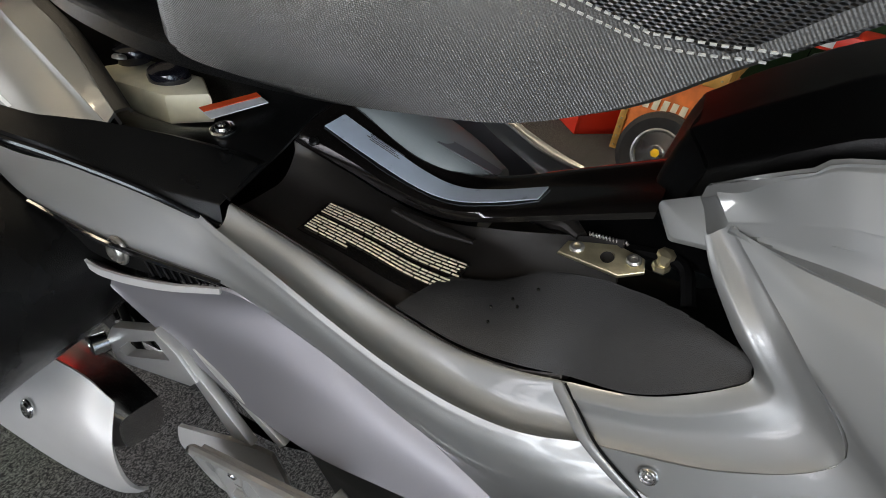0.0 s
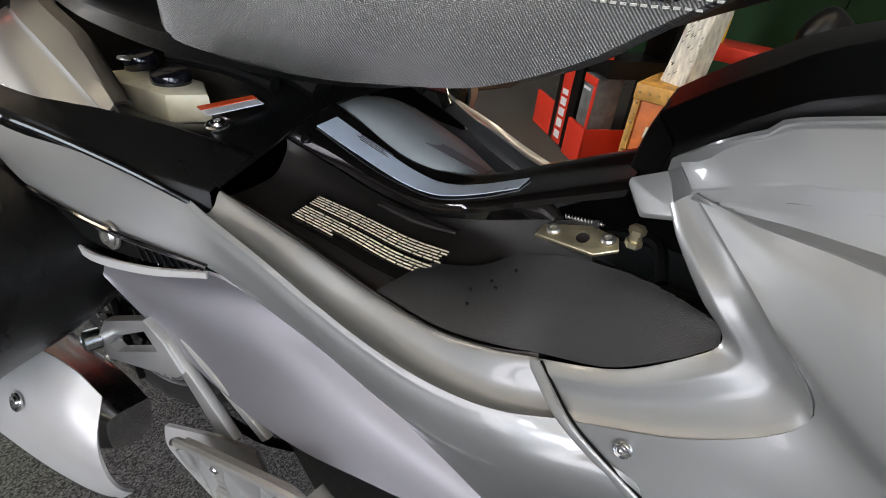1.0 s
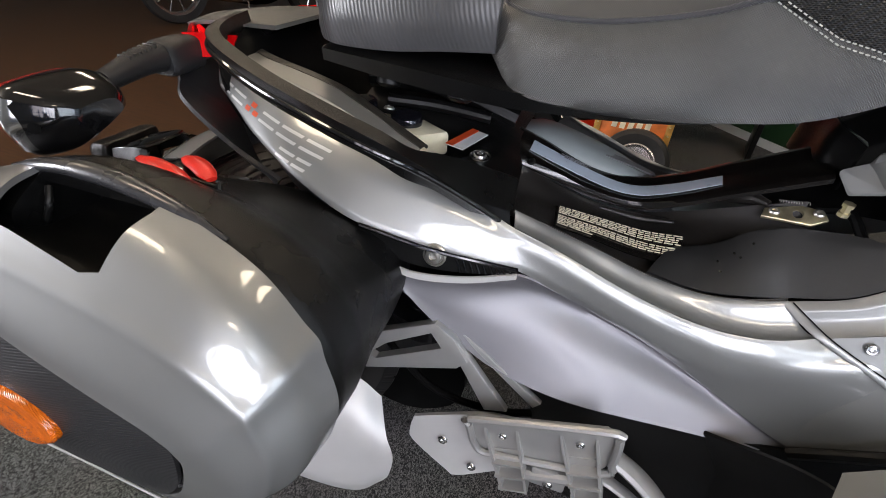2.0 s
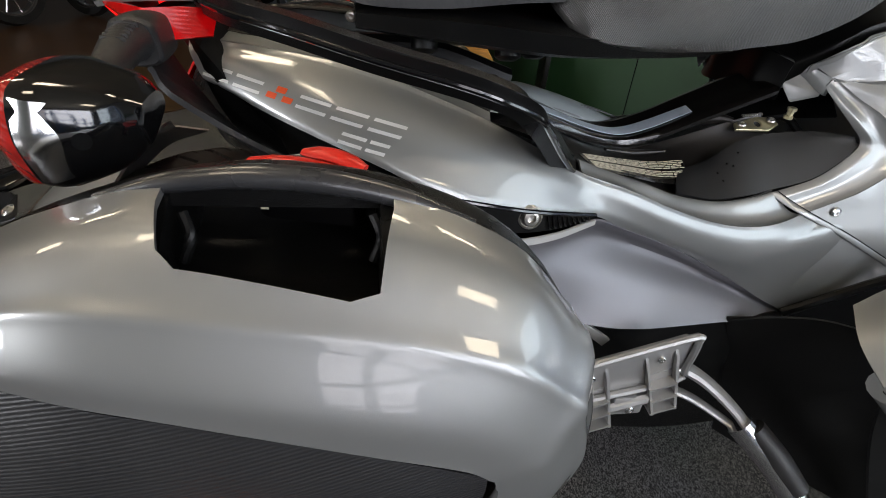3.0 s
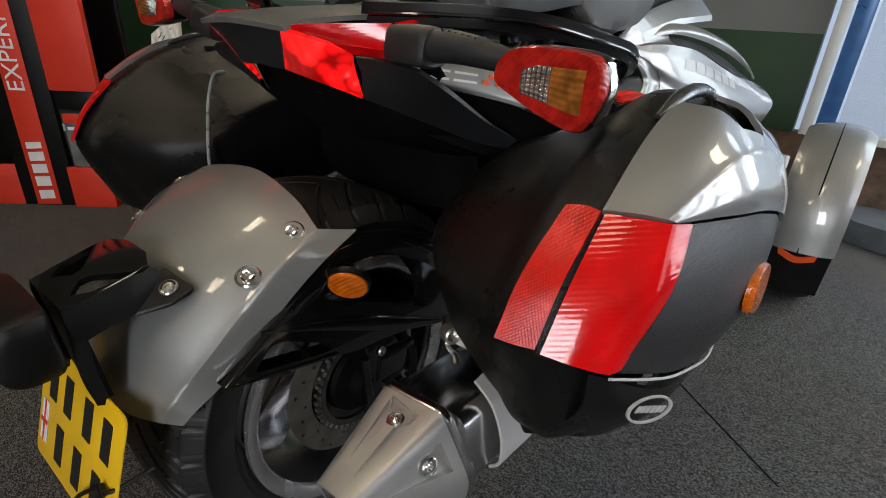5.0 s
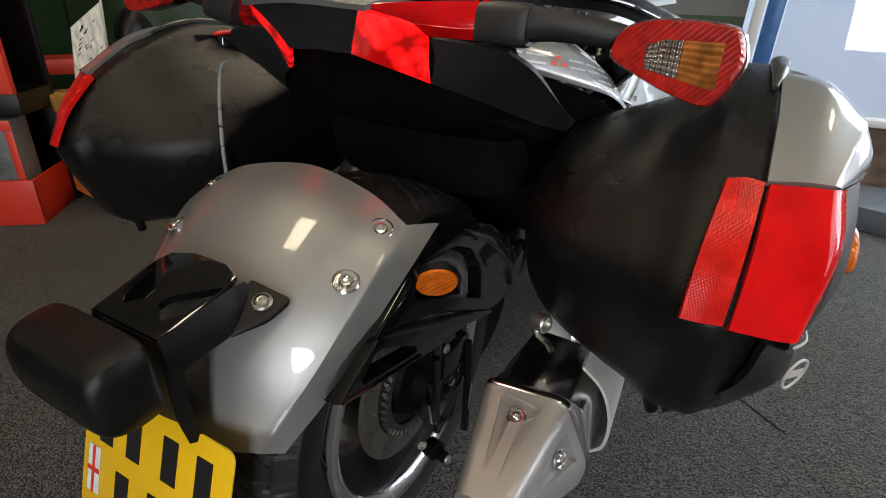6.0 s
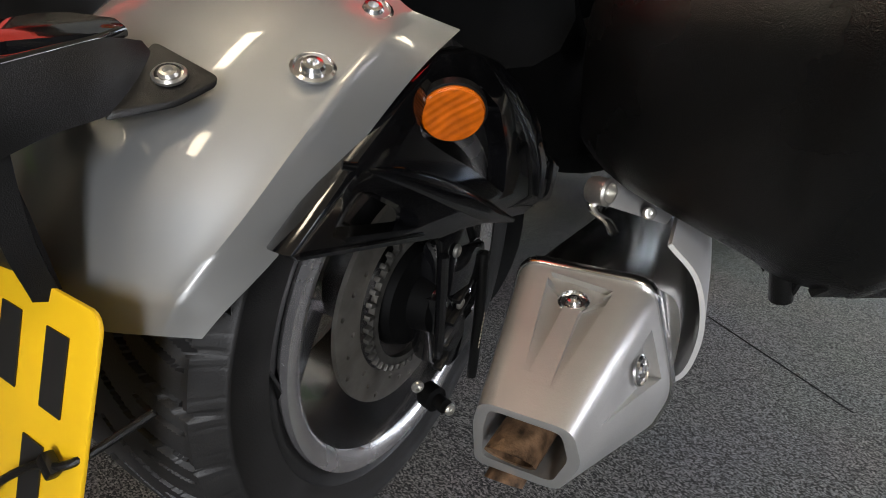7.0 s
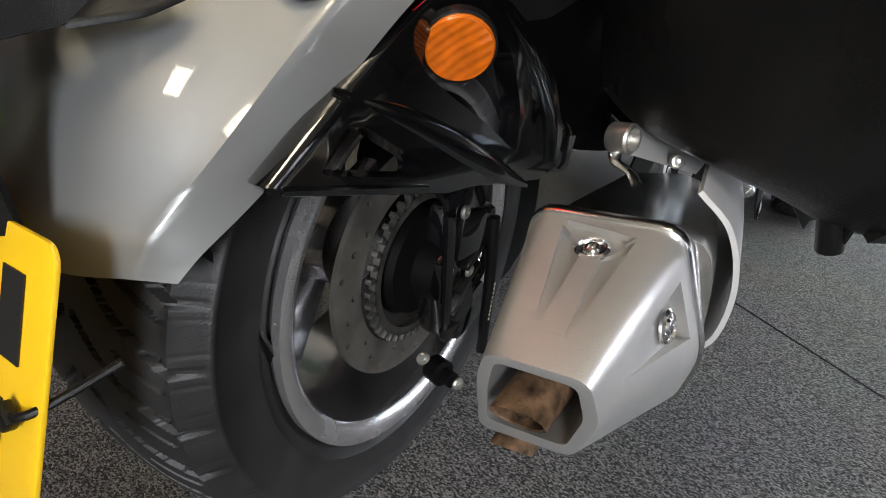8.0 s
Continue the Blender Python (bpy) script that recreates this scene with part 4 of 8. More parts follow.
bolt(cb, (0.0, -0.352, 0.486), (-0.8, -0.4, 0.3), 0.006, STEEL)
bm = bmesh.new()
tube(bm, [(0.03, -0.372, 0.49), (0.03, -0.41, 0.487), (0.03, -0.445, 0.482)], 0.0075, 10, 12, 0.7)
part("rod", bm, MATT_SILVER, cb, "silver rod with a squared end")
bm = bmesh.new()
plate(bm, [(0.05, -0.455, 0.50), (0.05, -0.462, 0.47), (0.05, -0.455, 0.44), (0.05, -0.44, 0.46), (0.05, -0.43, 0.50)], (0.006, 0, 0), 0.001)
part("guard_tab", bm, BLACK, cb, "black curved guard tab", 25)

# ---- side cases ----
def case_ring(y, dx, grow, top=1.0):
    """The side outline of a case at depth y: grown about its middle, shifted along x, its top pressed down."""
    pts = [(-0.075, 0.480), (-0.118, 0.545), (-0.148, 0.632), (-0.112, 0.690), (-0.066, 0.737), (0.0, 0.776), (0.08, 0.806), (0.16, 0.818), (0.25, 0.806), (0.33, 0.772), (0.388, 0.712), (0.402, 0.635), (0.372, 0.555), (0.30, 0.495), (0.15, 0.470), (0.03, 0.468)]
    return [(0.13 + (x - 0.13) * grow + dx, y, 0.64 + (z - 0.64) * grow * (top if z > 0.64 else 1.0)) for x, z in pts]


def side_case(s):
    """One hard side case; s = -1 for the right one, 1 for the left one."""
    c = new("side_case")
    c.parent = bike
    f = lambda p: (p[0], -s * p[1], p[2])  # noqa: E731
    g = lambda rows: [[f(p) for p in r] for r in rows]  # noqa: E731
    bm = bmesh.new()
    loft(bm, g([case_ring(-0.262, 0.075, 0.62, 0.6), case_ring(-0.272, 0.06, 0.70, 0.62), case_ring(-0.32, 0.035, 0.82, 0.68), case_ring(-0.39, 0.016, 0.905, 0.81), case_ring(-0.425, 0.010, 0.945, 0.91), case_ring(-0.447, 0.004, 0.978, 0.975), case_ring(-0.462, 0.002, 0.986), case_ring(-0.484, 0.002, 0.988), case_ring(-0.497, 0.003, 0.976), case_ring(-0.53, 0.01, 0.87), case_ring(-0.535, 0.0, 0.8)]), 72, 64)
    body = part("case_body", bm, SOFT_BLACK, c, "black grained plastic case body")
    bm = bmesh.new()
    plate(bm, [f((x, y, 0.74)) for x, y in ((0.098, -0.44), (0.104, -0.515), (0.112, -0.550), (0.122, -0.558), (0.215, -0.567), (0.232, -0.563), (0.242, -0.515), (0.246, -0.44))], (0, 0, 0.2))
    # silver lid: over the top, round the front, down to the lower seam
    lid_bm = bmesh.new()
    line_a = [(-0.066, -0.498, 0.737), (-0.001, -0.497, 0.778), (0.05, -0.496, 0.799), (0.10, -0.496, 0.812), (0.165, -0.497, 0.820), (0.25, -0.50, 0.808), (0.33, -0.503, 0.774), (0.388, -0.506, 0.716), (0.405, -0.508, 0.638), (0.376, -0.508, 0.556), (0.315, -0.508, 0.50)]
    line_b = [(-0.058, -0.525, 0.739), (0.0, -0.533, 0.774), (0.05, -0.537, 0.796), (0.10, -0.538, 0.806), (0.165, -0.539, 0.806), (0.25, -0.54, 0.796), (0.33, -0.546, 0.768), (0.386, -0.549, 0.716), (0.400, -0.55, 0.638), (0.372, -0.548, 0.558), (0.31, -0.545, 0.505)]
    line_c = [(-0.050, -0.547, 0.738), (0.01, -0.562, 0.762), (0.06, -0.573, 0.775), (0.11, -0.578, 0.773), (0.17, -0.58, 0.765), (0.25, -0.583, 0.752), (0.318, -0.588, 0.734), (0.370, -0.587, 0.696), (0.382, -0.584, 0.63), (0.357, -0.577, 0.562), (0.30, -0.57, 0.512)]
    line_d = [(-0.046, -0.552, 0.736), (0.015, -0.573, 0.742), (0.065, -0.588, 0.745), (0.115, -0.595, 0.738), (0.17, -0.60, 0.727), (0.24, -0.604, 0.712), (0.30, -0.605, 0.694), (0.34, -0.604, 0.665), (0.352, -0.60, 0.622), (0.335, -0.592, 0.562), (0.285, -0.582, 0.515)]
    line_e = [(-0.043, -0.553, 0.734), (0.015, -0.573, 0.7295), (0.065, -0.588, 0.724), (0.115, -0.597, 0.717), (0.17, -0.603, 0.7045), (0.23, -0.607, 0.688), (0.285, -0.609, 0.671), (0.308, -0.608, 0.655), (0.312, -0.604, 0.628), (0.29, -0.597, 0.57), (0.245, -0.586, 0.520)]
    sheet(lid_bm, crease_across(crease(g([line_a, line_b, line_c, line_d, line_e]), 7, tight=0.22), 2, tight=0.2), 110, 60, 0.006, f((0.13, -0.4, 0.62)))
    lid = part("lid", lid_bm, SILVER, c, "silver painted lid panel with a hand hold")
    holed(lid, bm)
    bm = bmesh.new()
    box(bm, Matrix.Translation(f((0.17, -0.515, 0.77))), 0.128, 0.177, 0.056)
    holed(body, bm)
    bm = bmesh.new()
    box(bm, Matrix.Translation(f((0.17, -0.55, 0.79))), 0.128, 0.106, 0.09)
    holed(body, bm)
    # hand hold: floor and back wall, clips, sticker; the arched grip bridges it
    bm = bmesh.new()
    sheet(bm, g([[(0.104, -0.434, 0.798), (0.17, -0.434, 0.798), (0.238, -0.434, 0.796)], [(0.104, -0.437, 0.764), (0.17, -0.437, 0.76), (0.236, -0.437, 0.756)], [(0.106, -0.50, 0.756), (0.17, -0.50, 0.752), (0.234, -0.50, 0.748)], [(0.108, -0.556, 0.778), (0.17, -0.564, 0.772), (0.232, -0.568, 0.766)]]), 14, 18, 0.003, f((0.15, -0.5, 0.6)))
    part("hand_hold", bm, BLACK, c, "black recessed hand hold")
    bm = bmesh.new()
    arch = [(0.06, -0.4905, 0.800), (0.10, -0.4925, 0.811), (0.15, -0.494, 0.8175), (0.20, -0.495, 0.8155), (0.25, -0.496, 0.805), (0.30, -0.497, 0.788)]
    tube(bm, [f(p) for p in arch], [0.003, 0.0085, 0.010, 0.010, 0.0085, 0.003], 16, 50, 0.8)
    part("grip_arch", bm, GRIP, c, "satin dark grip bridging the hand hold")
    for x in (0.112, 0.230):
        bm = bmesh.new()
        tube(bm, [f((x, -0.50, 0.795)), f((x + 0.005, -0.508, 0.782)), f((x, -0.512, 0.766))], 0.0035, 8)
        part("clip", bm, BLACK, c)
    bm = bmesh.new()
    plate(bm, [f(p) for p in ((0.146, -0.4405, 0.786), (0.214, -0.4405, 0.784), (0.210, -0.4405, 0.766), (0.148, -0.4405, 0.768))], (0, s * 0.001, 0))
    st = part("sticker", bm, CREAM, c, "pale warning sticker with a red mark")
    bm = bmesh.new()
    plate(bm, [f((0.184 + 0.018 * math.cos(t), -0.4418, 0.776 + 0.004 * math.sin(t))) for t in (2 * math.pi * i / 16 for i in range(16))], (0, s * 0.0006, 0))
    part("red_mark", bm, ORANGE_RED, st)
    # red release levers on the inner top
    bm = bmesh.new()
    plate(bm, rounded([f(p) for p in ((0.140, -0.412, 0.796), (0.180, -0.390, 0.796), (0.232, -0.414, 0.791), (0.226, -0.450, 0.791), (0.148, -0.442, 0.796))], 0.012), (0, 0, -0.035), 0.002)
    part("lever_base", bm, GLOSS_BLACK, c, "black base below the levers", 25)
    for q, w in ((((0.1395, -0.4235, 0.800), (0.1765, -0.4325, 0.8015), (0.2145, -0.4415, 0.797)), 0.0095), (((0.1775, -0.4025, 0.800), (0.2015, -0.4115, 0.8005), (0.2265, -0.4245, 0.796)), 0.0105)):
        bm = bmesh.new()
        tube(bm, [f(p) for p in q], [w * 0.5, w * 0.93, w, w, w * 0.93, w * 0.5], 14, 30, 0.5)
        part("release_lever", bm, LEVER_RED, c, "red release lever")
    # lower outer panel
    bm = bmesh.new()
    sheet(bm, g([
        [(-0.018, -0.560, 0.7285), (0.065, -0.585, 0.7195), (0.115, -0.594, 0.7125), (0.17, -0.600, 0.700), (0.23, -0.604, 0.684), (0.303, -0.605, 0.657)],
        [(-0.056, -0.5655, 0.690), (0.06, -0.595, 0.678), (0.16, -0.609, 0.662), (0.25, -0.609, 0.642), (0.303, -0.603, 0.632)],
        [(-0.087, -0.561, 0.652), (0.04, -0.597, 0.628), (0.14, -0.610, 0.61), (0.23, -0.607, 0.597), (0.29, -0.598, 0.58)],
        [(-0.103, -0.551, 0.626), (0.02, -0.585, 0.59), (0.12, -0.598, 0.566), (0.20, -0.596, 0.548), (0.25, -0.588, 0.528)],
        [(-0.10, -0.546, 0.612), (0.0, -0.575, 0.572), (0.09, -0.586, 0.546), (0.16, -0.584, 0.53), (0.215, -0.58, 0.512)],
    ]), 40, 24, 0.005, f((0.13, -0.4, 0.62)))
    part("side_panel", bm, PANEL, c, "ribbed dark grey lower panel")
    bm = bmesh.new()
    tube(bm, [f(p) for p in ((-0.118, -0.548, 0.618), (-0.05, -0.567, 0.588), (0.0, -0.579, 0.570), (0.09, -0.590, 0.544), (0.16, -0.588, 0.528), (0.215, -0.584, 0.510), (0.25, -0.590, 0.522))], 0.0014, 8, 70)
    part("seam_strip", bm, WHITE_SILVER, c, "pale seam strip")
    bm = bmesh.new()
    sheet(bm, g([[(-0.115, -0.53, 0.612), (-0.03, -0.568, 0.565), (0.08, -0.582, 0.53), (0.2, -0.575, 0.50), (0.28, -0.55, 0.49)], [(-0.095, -0.52, 0.55), (-0.035, -0.562, 0.53), (0.06, -0.57, 0.50), (0.18, -0.565, 0.477), (0.26, -0.53, 0.475)], [(-0.075, -0.47, 0.478), (-0.02, -0.53, 0.476), (0.06, -0.54, 0.472), (0.16, -0.535, 0.462), (0.24, -0.5, 0.462)]]), 30, 14, 0.006, f((0.13, -0.4, 0.65)))
    part("bottom_shell", bm, SOFT_BLACK, c, "black lower shell")
    # red reflectors on the rear corner
    bm = bmesh.new()
    sheet(bm, g([[(-0.073, -0.468, 0.736), (-0.066, -0.482, 0.7375), (-0.066, -0.497, 0.736)], [(-0.126, -0.462, 0.688), (-0.122, -0.478, 0.688), (-0.116, -0.495, 0.688)], [(-0.158, -0.460, 0.638), (-0.153, -0.476, 0.636), (-0.145, -0.492, 0.634)]]), 10, 16, 0.005, f((0.13, -0.4, 0.62)))
    part("reflector_strip", bm, RED_LENS_B, c, "ribbed red reflector strip")
    bm = bmesh.new()
    sheet(bm, g([[(-0.066, -0.501, 0.735), (-0.056, -0.53, 0.735), (-0.046, -0.551, 0.734), (-0.021, -0.561, 0.730)], [(-0.113, -0.500, 0.686), (-0.100, -0.53, 0.686), (-0.085, -0.556, 0.685), (-0.062, -0.566, 0.684)], [(-0.145, -0.497, 0.632), (-0.135, -0.525, 0.628), (-0.122, -0.546, 0.624), (-0.105, -0.552, 0.622)]]), 14, 16, 0.006, f((0.13, -0.4, 0.62)))
    part("reflector", bm, RED_LENS, c, "large red corner reflector")
    bm = bmesh.new()
    m = axis(f((0.139, -0.607, 0.625)), f((-0.02, -1, 0.08))) @ Matrix.Diagonal((1, 1, 1, 1))
    u = Vector(f((0.998, -0.04, -0.06)))
    v = Vector(f((0.07, 0.08, 0.99)))
    w = Vector(f((-0.02, -1, 0.08))).normalized()
    ctr = Vector(f((0.139, -0.609, 0.625)))
    rings = []
    for k, h in ((1.0, 0.0), (1.0, 0.005), (0.93, 0.0085), (0.6, 0.0095), (0.05, 0.0098)):
        rings.append([bm.verts.new(ctr + u * (0.050 * k * math.cos(a)) + v * (0.027 * k * math.sin(a)) + w * h) for a in (2 * math.pi * i / 40 for i in range(40))])
    for a, b in zip(rings, rings[1:]):
        for i in range(40):
            bm.faces.new((a[i], a[(i + 1) % 40], b[(i + 1) % 40], b[i]))
    bm.faces.new(rings[-1])
    bm.faces.new(rings[0][::-1])
    bmesh.ops.recalc_face_normals(bm, faces=bm.faces[:])
    part("amber_reflector", bm, AMBER, c, "oval amber reflector")
    # oval badge on the lower shell: a pale ring with plain bars
    bm = bmesh.new()
    ctr, w = Vector(f((-0.043, -0.565, 0.553))), Vector(f((-0.38, -0.9, -0.1))).normalized()
    u = Vector(f((0.85, -0.38, -0.32))).normalized()
    v = w.cross(u).normalized()
    for r0, r1 in ((1.0, 0.88),):
        a_ = [[ctr + u * (0.033 * r * math.cos(t)) + v * (0.017 * r * math.sin(t)) + w * 0.006 for t in (2 * math.pi * i / 36 for i in range(36))] for r in (r0, r1)]
        va = [[bm.verts.new(p + w * h) for p in r] for r in a_ for h in (0, 0.002)]
        for i in range(36):
            k = (i + 1) % 36
            bm.faces.new((va[1][i], va[1][k], va[3][k], va[3][i]))
            bm.faces.new((va[0][i], va[0][k], va[1][k], va[1][i]))
            bm.faces.new((va[2][i], va[3][i], va[3][k], va[2][k]))
            bm.faces.new((va[0][i], va[2][i], va[2][k], va[0][k]))
    for i in range(6):
        o = ctr + u * (-0.02 + i * 0.0075) + w * 0.006
        plate(bm, [o - v * 0.004, o + u * 0.0052 - v * 0.004, o + u * 0.0065 + v * 0.004, o + u * 0.0013 + v * 0.004], w * 0.0012)
    part("badge", bm, WHITE_SILVER, c, "oval badge with a pale ring")
    bm = bmesh.new()
    tube(bm, [f((-0.06, -0.45, 0.49)), f((-0.052, -0.458, 0.462))], 0.008, 12)
    tube(bm, [f((-0.115, -0.462, 0.60)), f((-0.085, -0.462, 0.52)), f((-0.055, -0.462, 0.47))], 0.003, 8)
    part("hinge_pin", bm, BLACK, c, "black hinge pin")
    return c


LEVER_RED = material("lever_red", (0.62, 0.022, 0.012), 0.3, 0.0, 0.06, 30, spec=0.4)
GRIP = material("satin_dark_grip", (0.03, 0.03, 0.032), 0.26, 0.0, 0.15, 14, 0.15, 1500, coat=0.4)
PANEL = material("ribbed_grey_panel", (0.02, 0.02, 0.021), 0.44, 0.0, 0.12, 12, 0.2, 1200)
ribbed(PANEL, 120, 0.3, "Z", (0.0, 0.25, 0), 0.0008)
side_case(-1)
side_case(1)

# ---- body sides ----
def both(fn):
    for s in (1, -1):
        fn(lambda p, s=s: (p[0], s * p[1], p[2]), s)


def rows_of(f, rows):
    return [[f(p) for p in r] for r in rows]


IN = (0.5, 0.0, 0.6)


def body_side(f, s):
    root = new("body_side")
    root.parent = bike
    # one flank from the tail to the seam: top edge is the crease beside the tray, bottom edge the pocket's ridge
    bm = bmesh.new()
    line_a = [(0.035, -0.150, 0.838), (0.116, -0.19, 0.838), (0.184, -0.212, 0.834), (0.243, -0.225, 0.824), (0.306, -0.236, 0.806), (0.372, -0.246, 0.783), (0.44, -0.250, 0.752), (0.505, -0.250, 0.722), (0.571, -0.250, 0.702), (0.641, -0.249, 0.676), (0.706, -0.248, 0.657), (0.766, -0.245, 0.648), (0.82, -0.239, 0.650), (0.870, -0.225, 0.660)]
    line_b = [(x, y - 0.0035, z - 0.004) for x, y, z in line_a]
    line_c = [(0.040, -0.175, 0.824), (0.116, -0.218, 0.820), (0.184, -0.247, 0.812), (0.25, -0.265, 0.795), (0.31, -0.275, 0.777), (0.38, -0.276, 0.753), (0.45, -0.268, 0.728), (0.508, -0.260, 0.705), (0.575, -0.258, 0.683), (0.645, -0.257, 0.656), (0.712, -0.256, 0.635), (0.775, -0.254, 0.626), (0.84, -0.247, 0.633), (0.897, -0.2325, 0.650)]
    line_d = [(0.055, -0.195, 0.803), (0.115, -0.235, 0.793), (0.17, -0.268, 0.78), (0.23, -0.296, 0.765), (0.29, -0.308, 0.742), (0.36, -0.304, 0.72), (0.44, -0.286, 0.704), (0.510, -0.266, 0.689), (0.575, -0.259, 0.664), (0.65, -0.255, 0.632), (0.72, -0.253, 0.604), (0.79, -0.252, 0.592), (0.87, -0.247, 0.607), (0.942, -0.240, 0.632)]
    line_e = [(0.066, -0.190, 0.796), (0.12, -0.238, 0.783), (0.17, -0.27, 0.770), (0.235, -0.302, 0.752), (0.30, -0.314, 0.726), (0.36, -0.310, 0.708), (0.44, -0.291, 0.692), (0.515, -0.268, 0.676), (0.569, -0.257, 0.652), (0.635, -0.251, 0.627), (0.70, -0.244, 0.598), (0.78, -0.242, 0.557), (0.86, -0.240, 0.512), (0.912, -0.240, 0.490)]
    sheet(bm, crease_across(rows_of(f, [line_a, line_b, line_c, line_d, line_e]), 1), 110, 44, 0.003, f(IN))
    flank = BVHTree.FromBMesh(bm)
    part("side_flank", bm, SILVER, root, "silver flank from the tail to the fairing")
    # channel beside the tray: rounded lip, slope, then a level floor up to the crease
    bm = bmesh.new()
    lip = [(0.498, -0.224, 0.733), (0.554, -0.213, 0.712), (0.608, -0.209, 0.695), (0.671, -0.203, 0.674), (0.737, -0.203, 0.666), (0.791, -0.202, 0.672), (0.830, -0.198, 0.681)]
    rows = []
    for k, h in ((0.0, 0.0), (0.06, -0.12), (0.2, 0.08), (0.42, 0.72), (0.62, 1.02), (0.82, 1.12), (1.0, 1.0)):
        rows.append([(a[0] + (c[0] - a[0]) * k, a[1] + (c[1] - a[1]) * k, a[2] + (c[2] - a[2]) * h) for a, c in zip(lip, line_a[7:])])
    sheet(bm, rows_of(f, rows), 70, 36, 0.003, f((0.65, -0.2, 0.4)))
    part("rim_channel", bm, SILVER, root, "silver channel with a rolled lip along the tray")
    bm = bmesh.new()
    sheet(bm, rows_of(f, [
        [(0.897, -0.2325, 0.650), (0.942, -0.240, 0.632), (1.0, -0.250, 0.605), (1.05, -0.256, 0.580)],
        [(0.895, -0.240, 0.56), (0.94, -0.246, 0.555), (0.985, -0.254, 0.55), (1.01, -0.26, 0.545)],
        [(0.905, -0.240, 0.492), (0.93, -0.243, 0.505), (0.96, -0.252, 0.52), (0.985, -0.258, 0.53)],
    ]), 12, 12, 0.003, f(IN))
    part("strip_end", bm, SILVER, root)
    # concave lower panel, its shade put into a darker silver
    bm = bmesh.new()
    line_a = [(0.352, -0.309, 0.672), (0.402, -0.308, 0.660), (0.469, -0.287, 0.660), (0.520, -0.268, 0.668), (0.569, -0.255, 0.650), (0.635, -0.249, 0.625), (0.70, -0.242, 0.596), (0.78, -0.240, 0.555), (0.905, -0.238, 0.490)]
    line_b = [(0.362, -0.304, 0.650), (0.42, -0.284, 0.637), (0.48, -0.257, 0.631), (0.535, -0.232, 0.630), (0.59, -0.217, 0.613), (0.65, -0.211, 0.590), (0.72, -0.208, 0.561), (0.80, -0.215, 0.528), (0.90, -0.236, 0.486)]
    line_c = [(0.378, -0.300, 0.632), (0.43, -0.284, 0.60), (0.49, -0.268, 0.585), (0.55, -0.255, 0.575), (0.61, -0.248, 0.56), (0.675, -0.243, 0.54), (0.74, -0.238, 0.52), (0.81, -0.236, 0.50), (0.88, -0.238, 0.482)]
    line_d = [(0.386, -0.300, 0.622), (0.424, -0.291, 0.579), (0.466, -0.286, 0.548), (0.512, -0.283, 0.520), (0.577, -0.282, 0.502), (0.64, -0.278, 0.494), (0.71, -0.265, 0.486), (0.79, -0.252, 0.48), (0.87, -0.244, 0.477)]
    sheet(bm, rows_of(f, [line_a, line_b, line_c, line_d]), 70, 26, 0.003, f(IN))
    part("lower_panel", bm, SHADED_SILVER, root, "silver concave lower panel, shade in its colour")
    # black louvred insert between tail panel and lower panel
    bm = bmesh.new()
    sheet(bm, rows_of(f, [[(0.325, -0.311, 0.714), (0.39, -0.303, 0.70), (0.45, -0.287, 0.689), (0.516, -0.265, 0.676)], [(0.35, -0.306, 0.68), (0.40, -0.300, 0.668), (0.46, -0.284, 0.664), (0.518, -0.264, 0.669)]]), 30, 8, 0.004, f(IN))
    ins = part("vent_insert", bm, BLACK, root, "black mesh vent insert")
    for i in range(9):
        bm = bmesh.new()
        x = 0.445 + i * 0.0075
        z0, z1 = 0.694 - (x - 0.43) * 0.2, 0.667
        tube(bm, [f((x, -0.2925 + (x - 0.44) * 0.36, z0)), f((x + 0.008, -0.2915 + (x - 0.44) * 0.36, z1))], 0.0016, 6)
        part("louvre", bm, GLOSS_BLACK, ins)
    bm = bmesh.new()
    tube(bm, [f((0.33, -0.316, 0.716)), f((0.42, -0.302, 0.697)), f((0.519, -0.268, 0.676))], 0.003, 8)
    part("vent_edge", bm, GLOSS_BLACK, root)
    bolt(root, f((0.421, -0.297, 0.688)), f((0, -1, 0.15)), 0.011, STEEL, "bolt", 0.015)
    bm = bmesh.new()
    sheet(bm, rows_of(f, [[(0.36, -0.311, 0.672), (0.40, -0.312, 0.665), (0.46, -0.294, 0.664), (0.52, -0.271, 0.671)], [(0.362, -0.311, 0.663), (0.402, -0.312, 0.656), (0.46, -0.294, 0.655), (0.52, -0.271, 0.664)]]), 24, 4, 0.003, f(IN))
    part("vent_lip", bm, WHITE_SILVER, root, "pale lip below the vent")
    # logo on the tail panel: plain slanted bars and three red dots
    d, up = Vector((0.22, -0.09, -0.036)).normalized(), Vector((0.10, 0.22, 0.96)).normalized()
    n_ = d.cross(up).normalized()
    n_ = n_ if n_.y < 0 else -n_
    a = Vector((0.055, -0.195, 0.806))

    def on_flank(u, v):
        p = a + d * (u + v * 0.35) + up * v
        q = flank.ray_cast(Vector(f(p + n_ * 0.06)), -Vector(f(n_)), 0.12)[0]
        return (q if q else Vector(f(p))) + Vector(f(n_)) * 0.0006

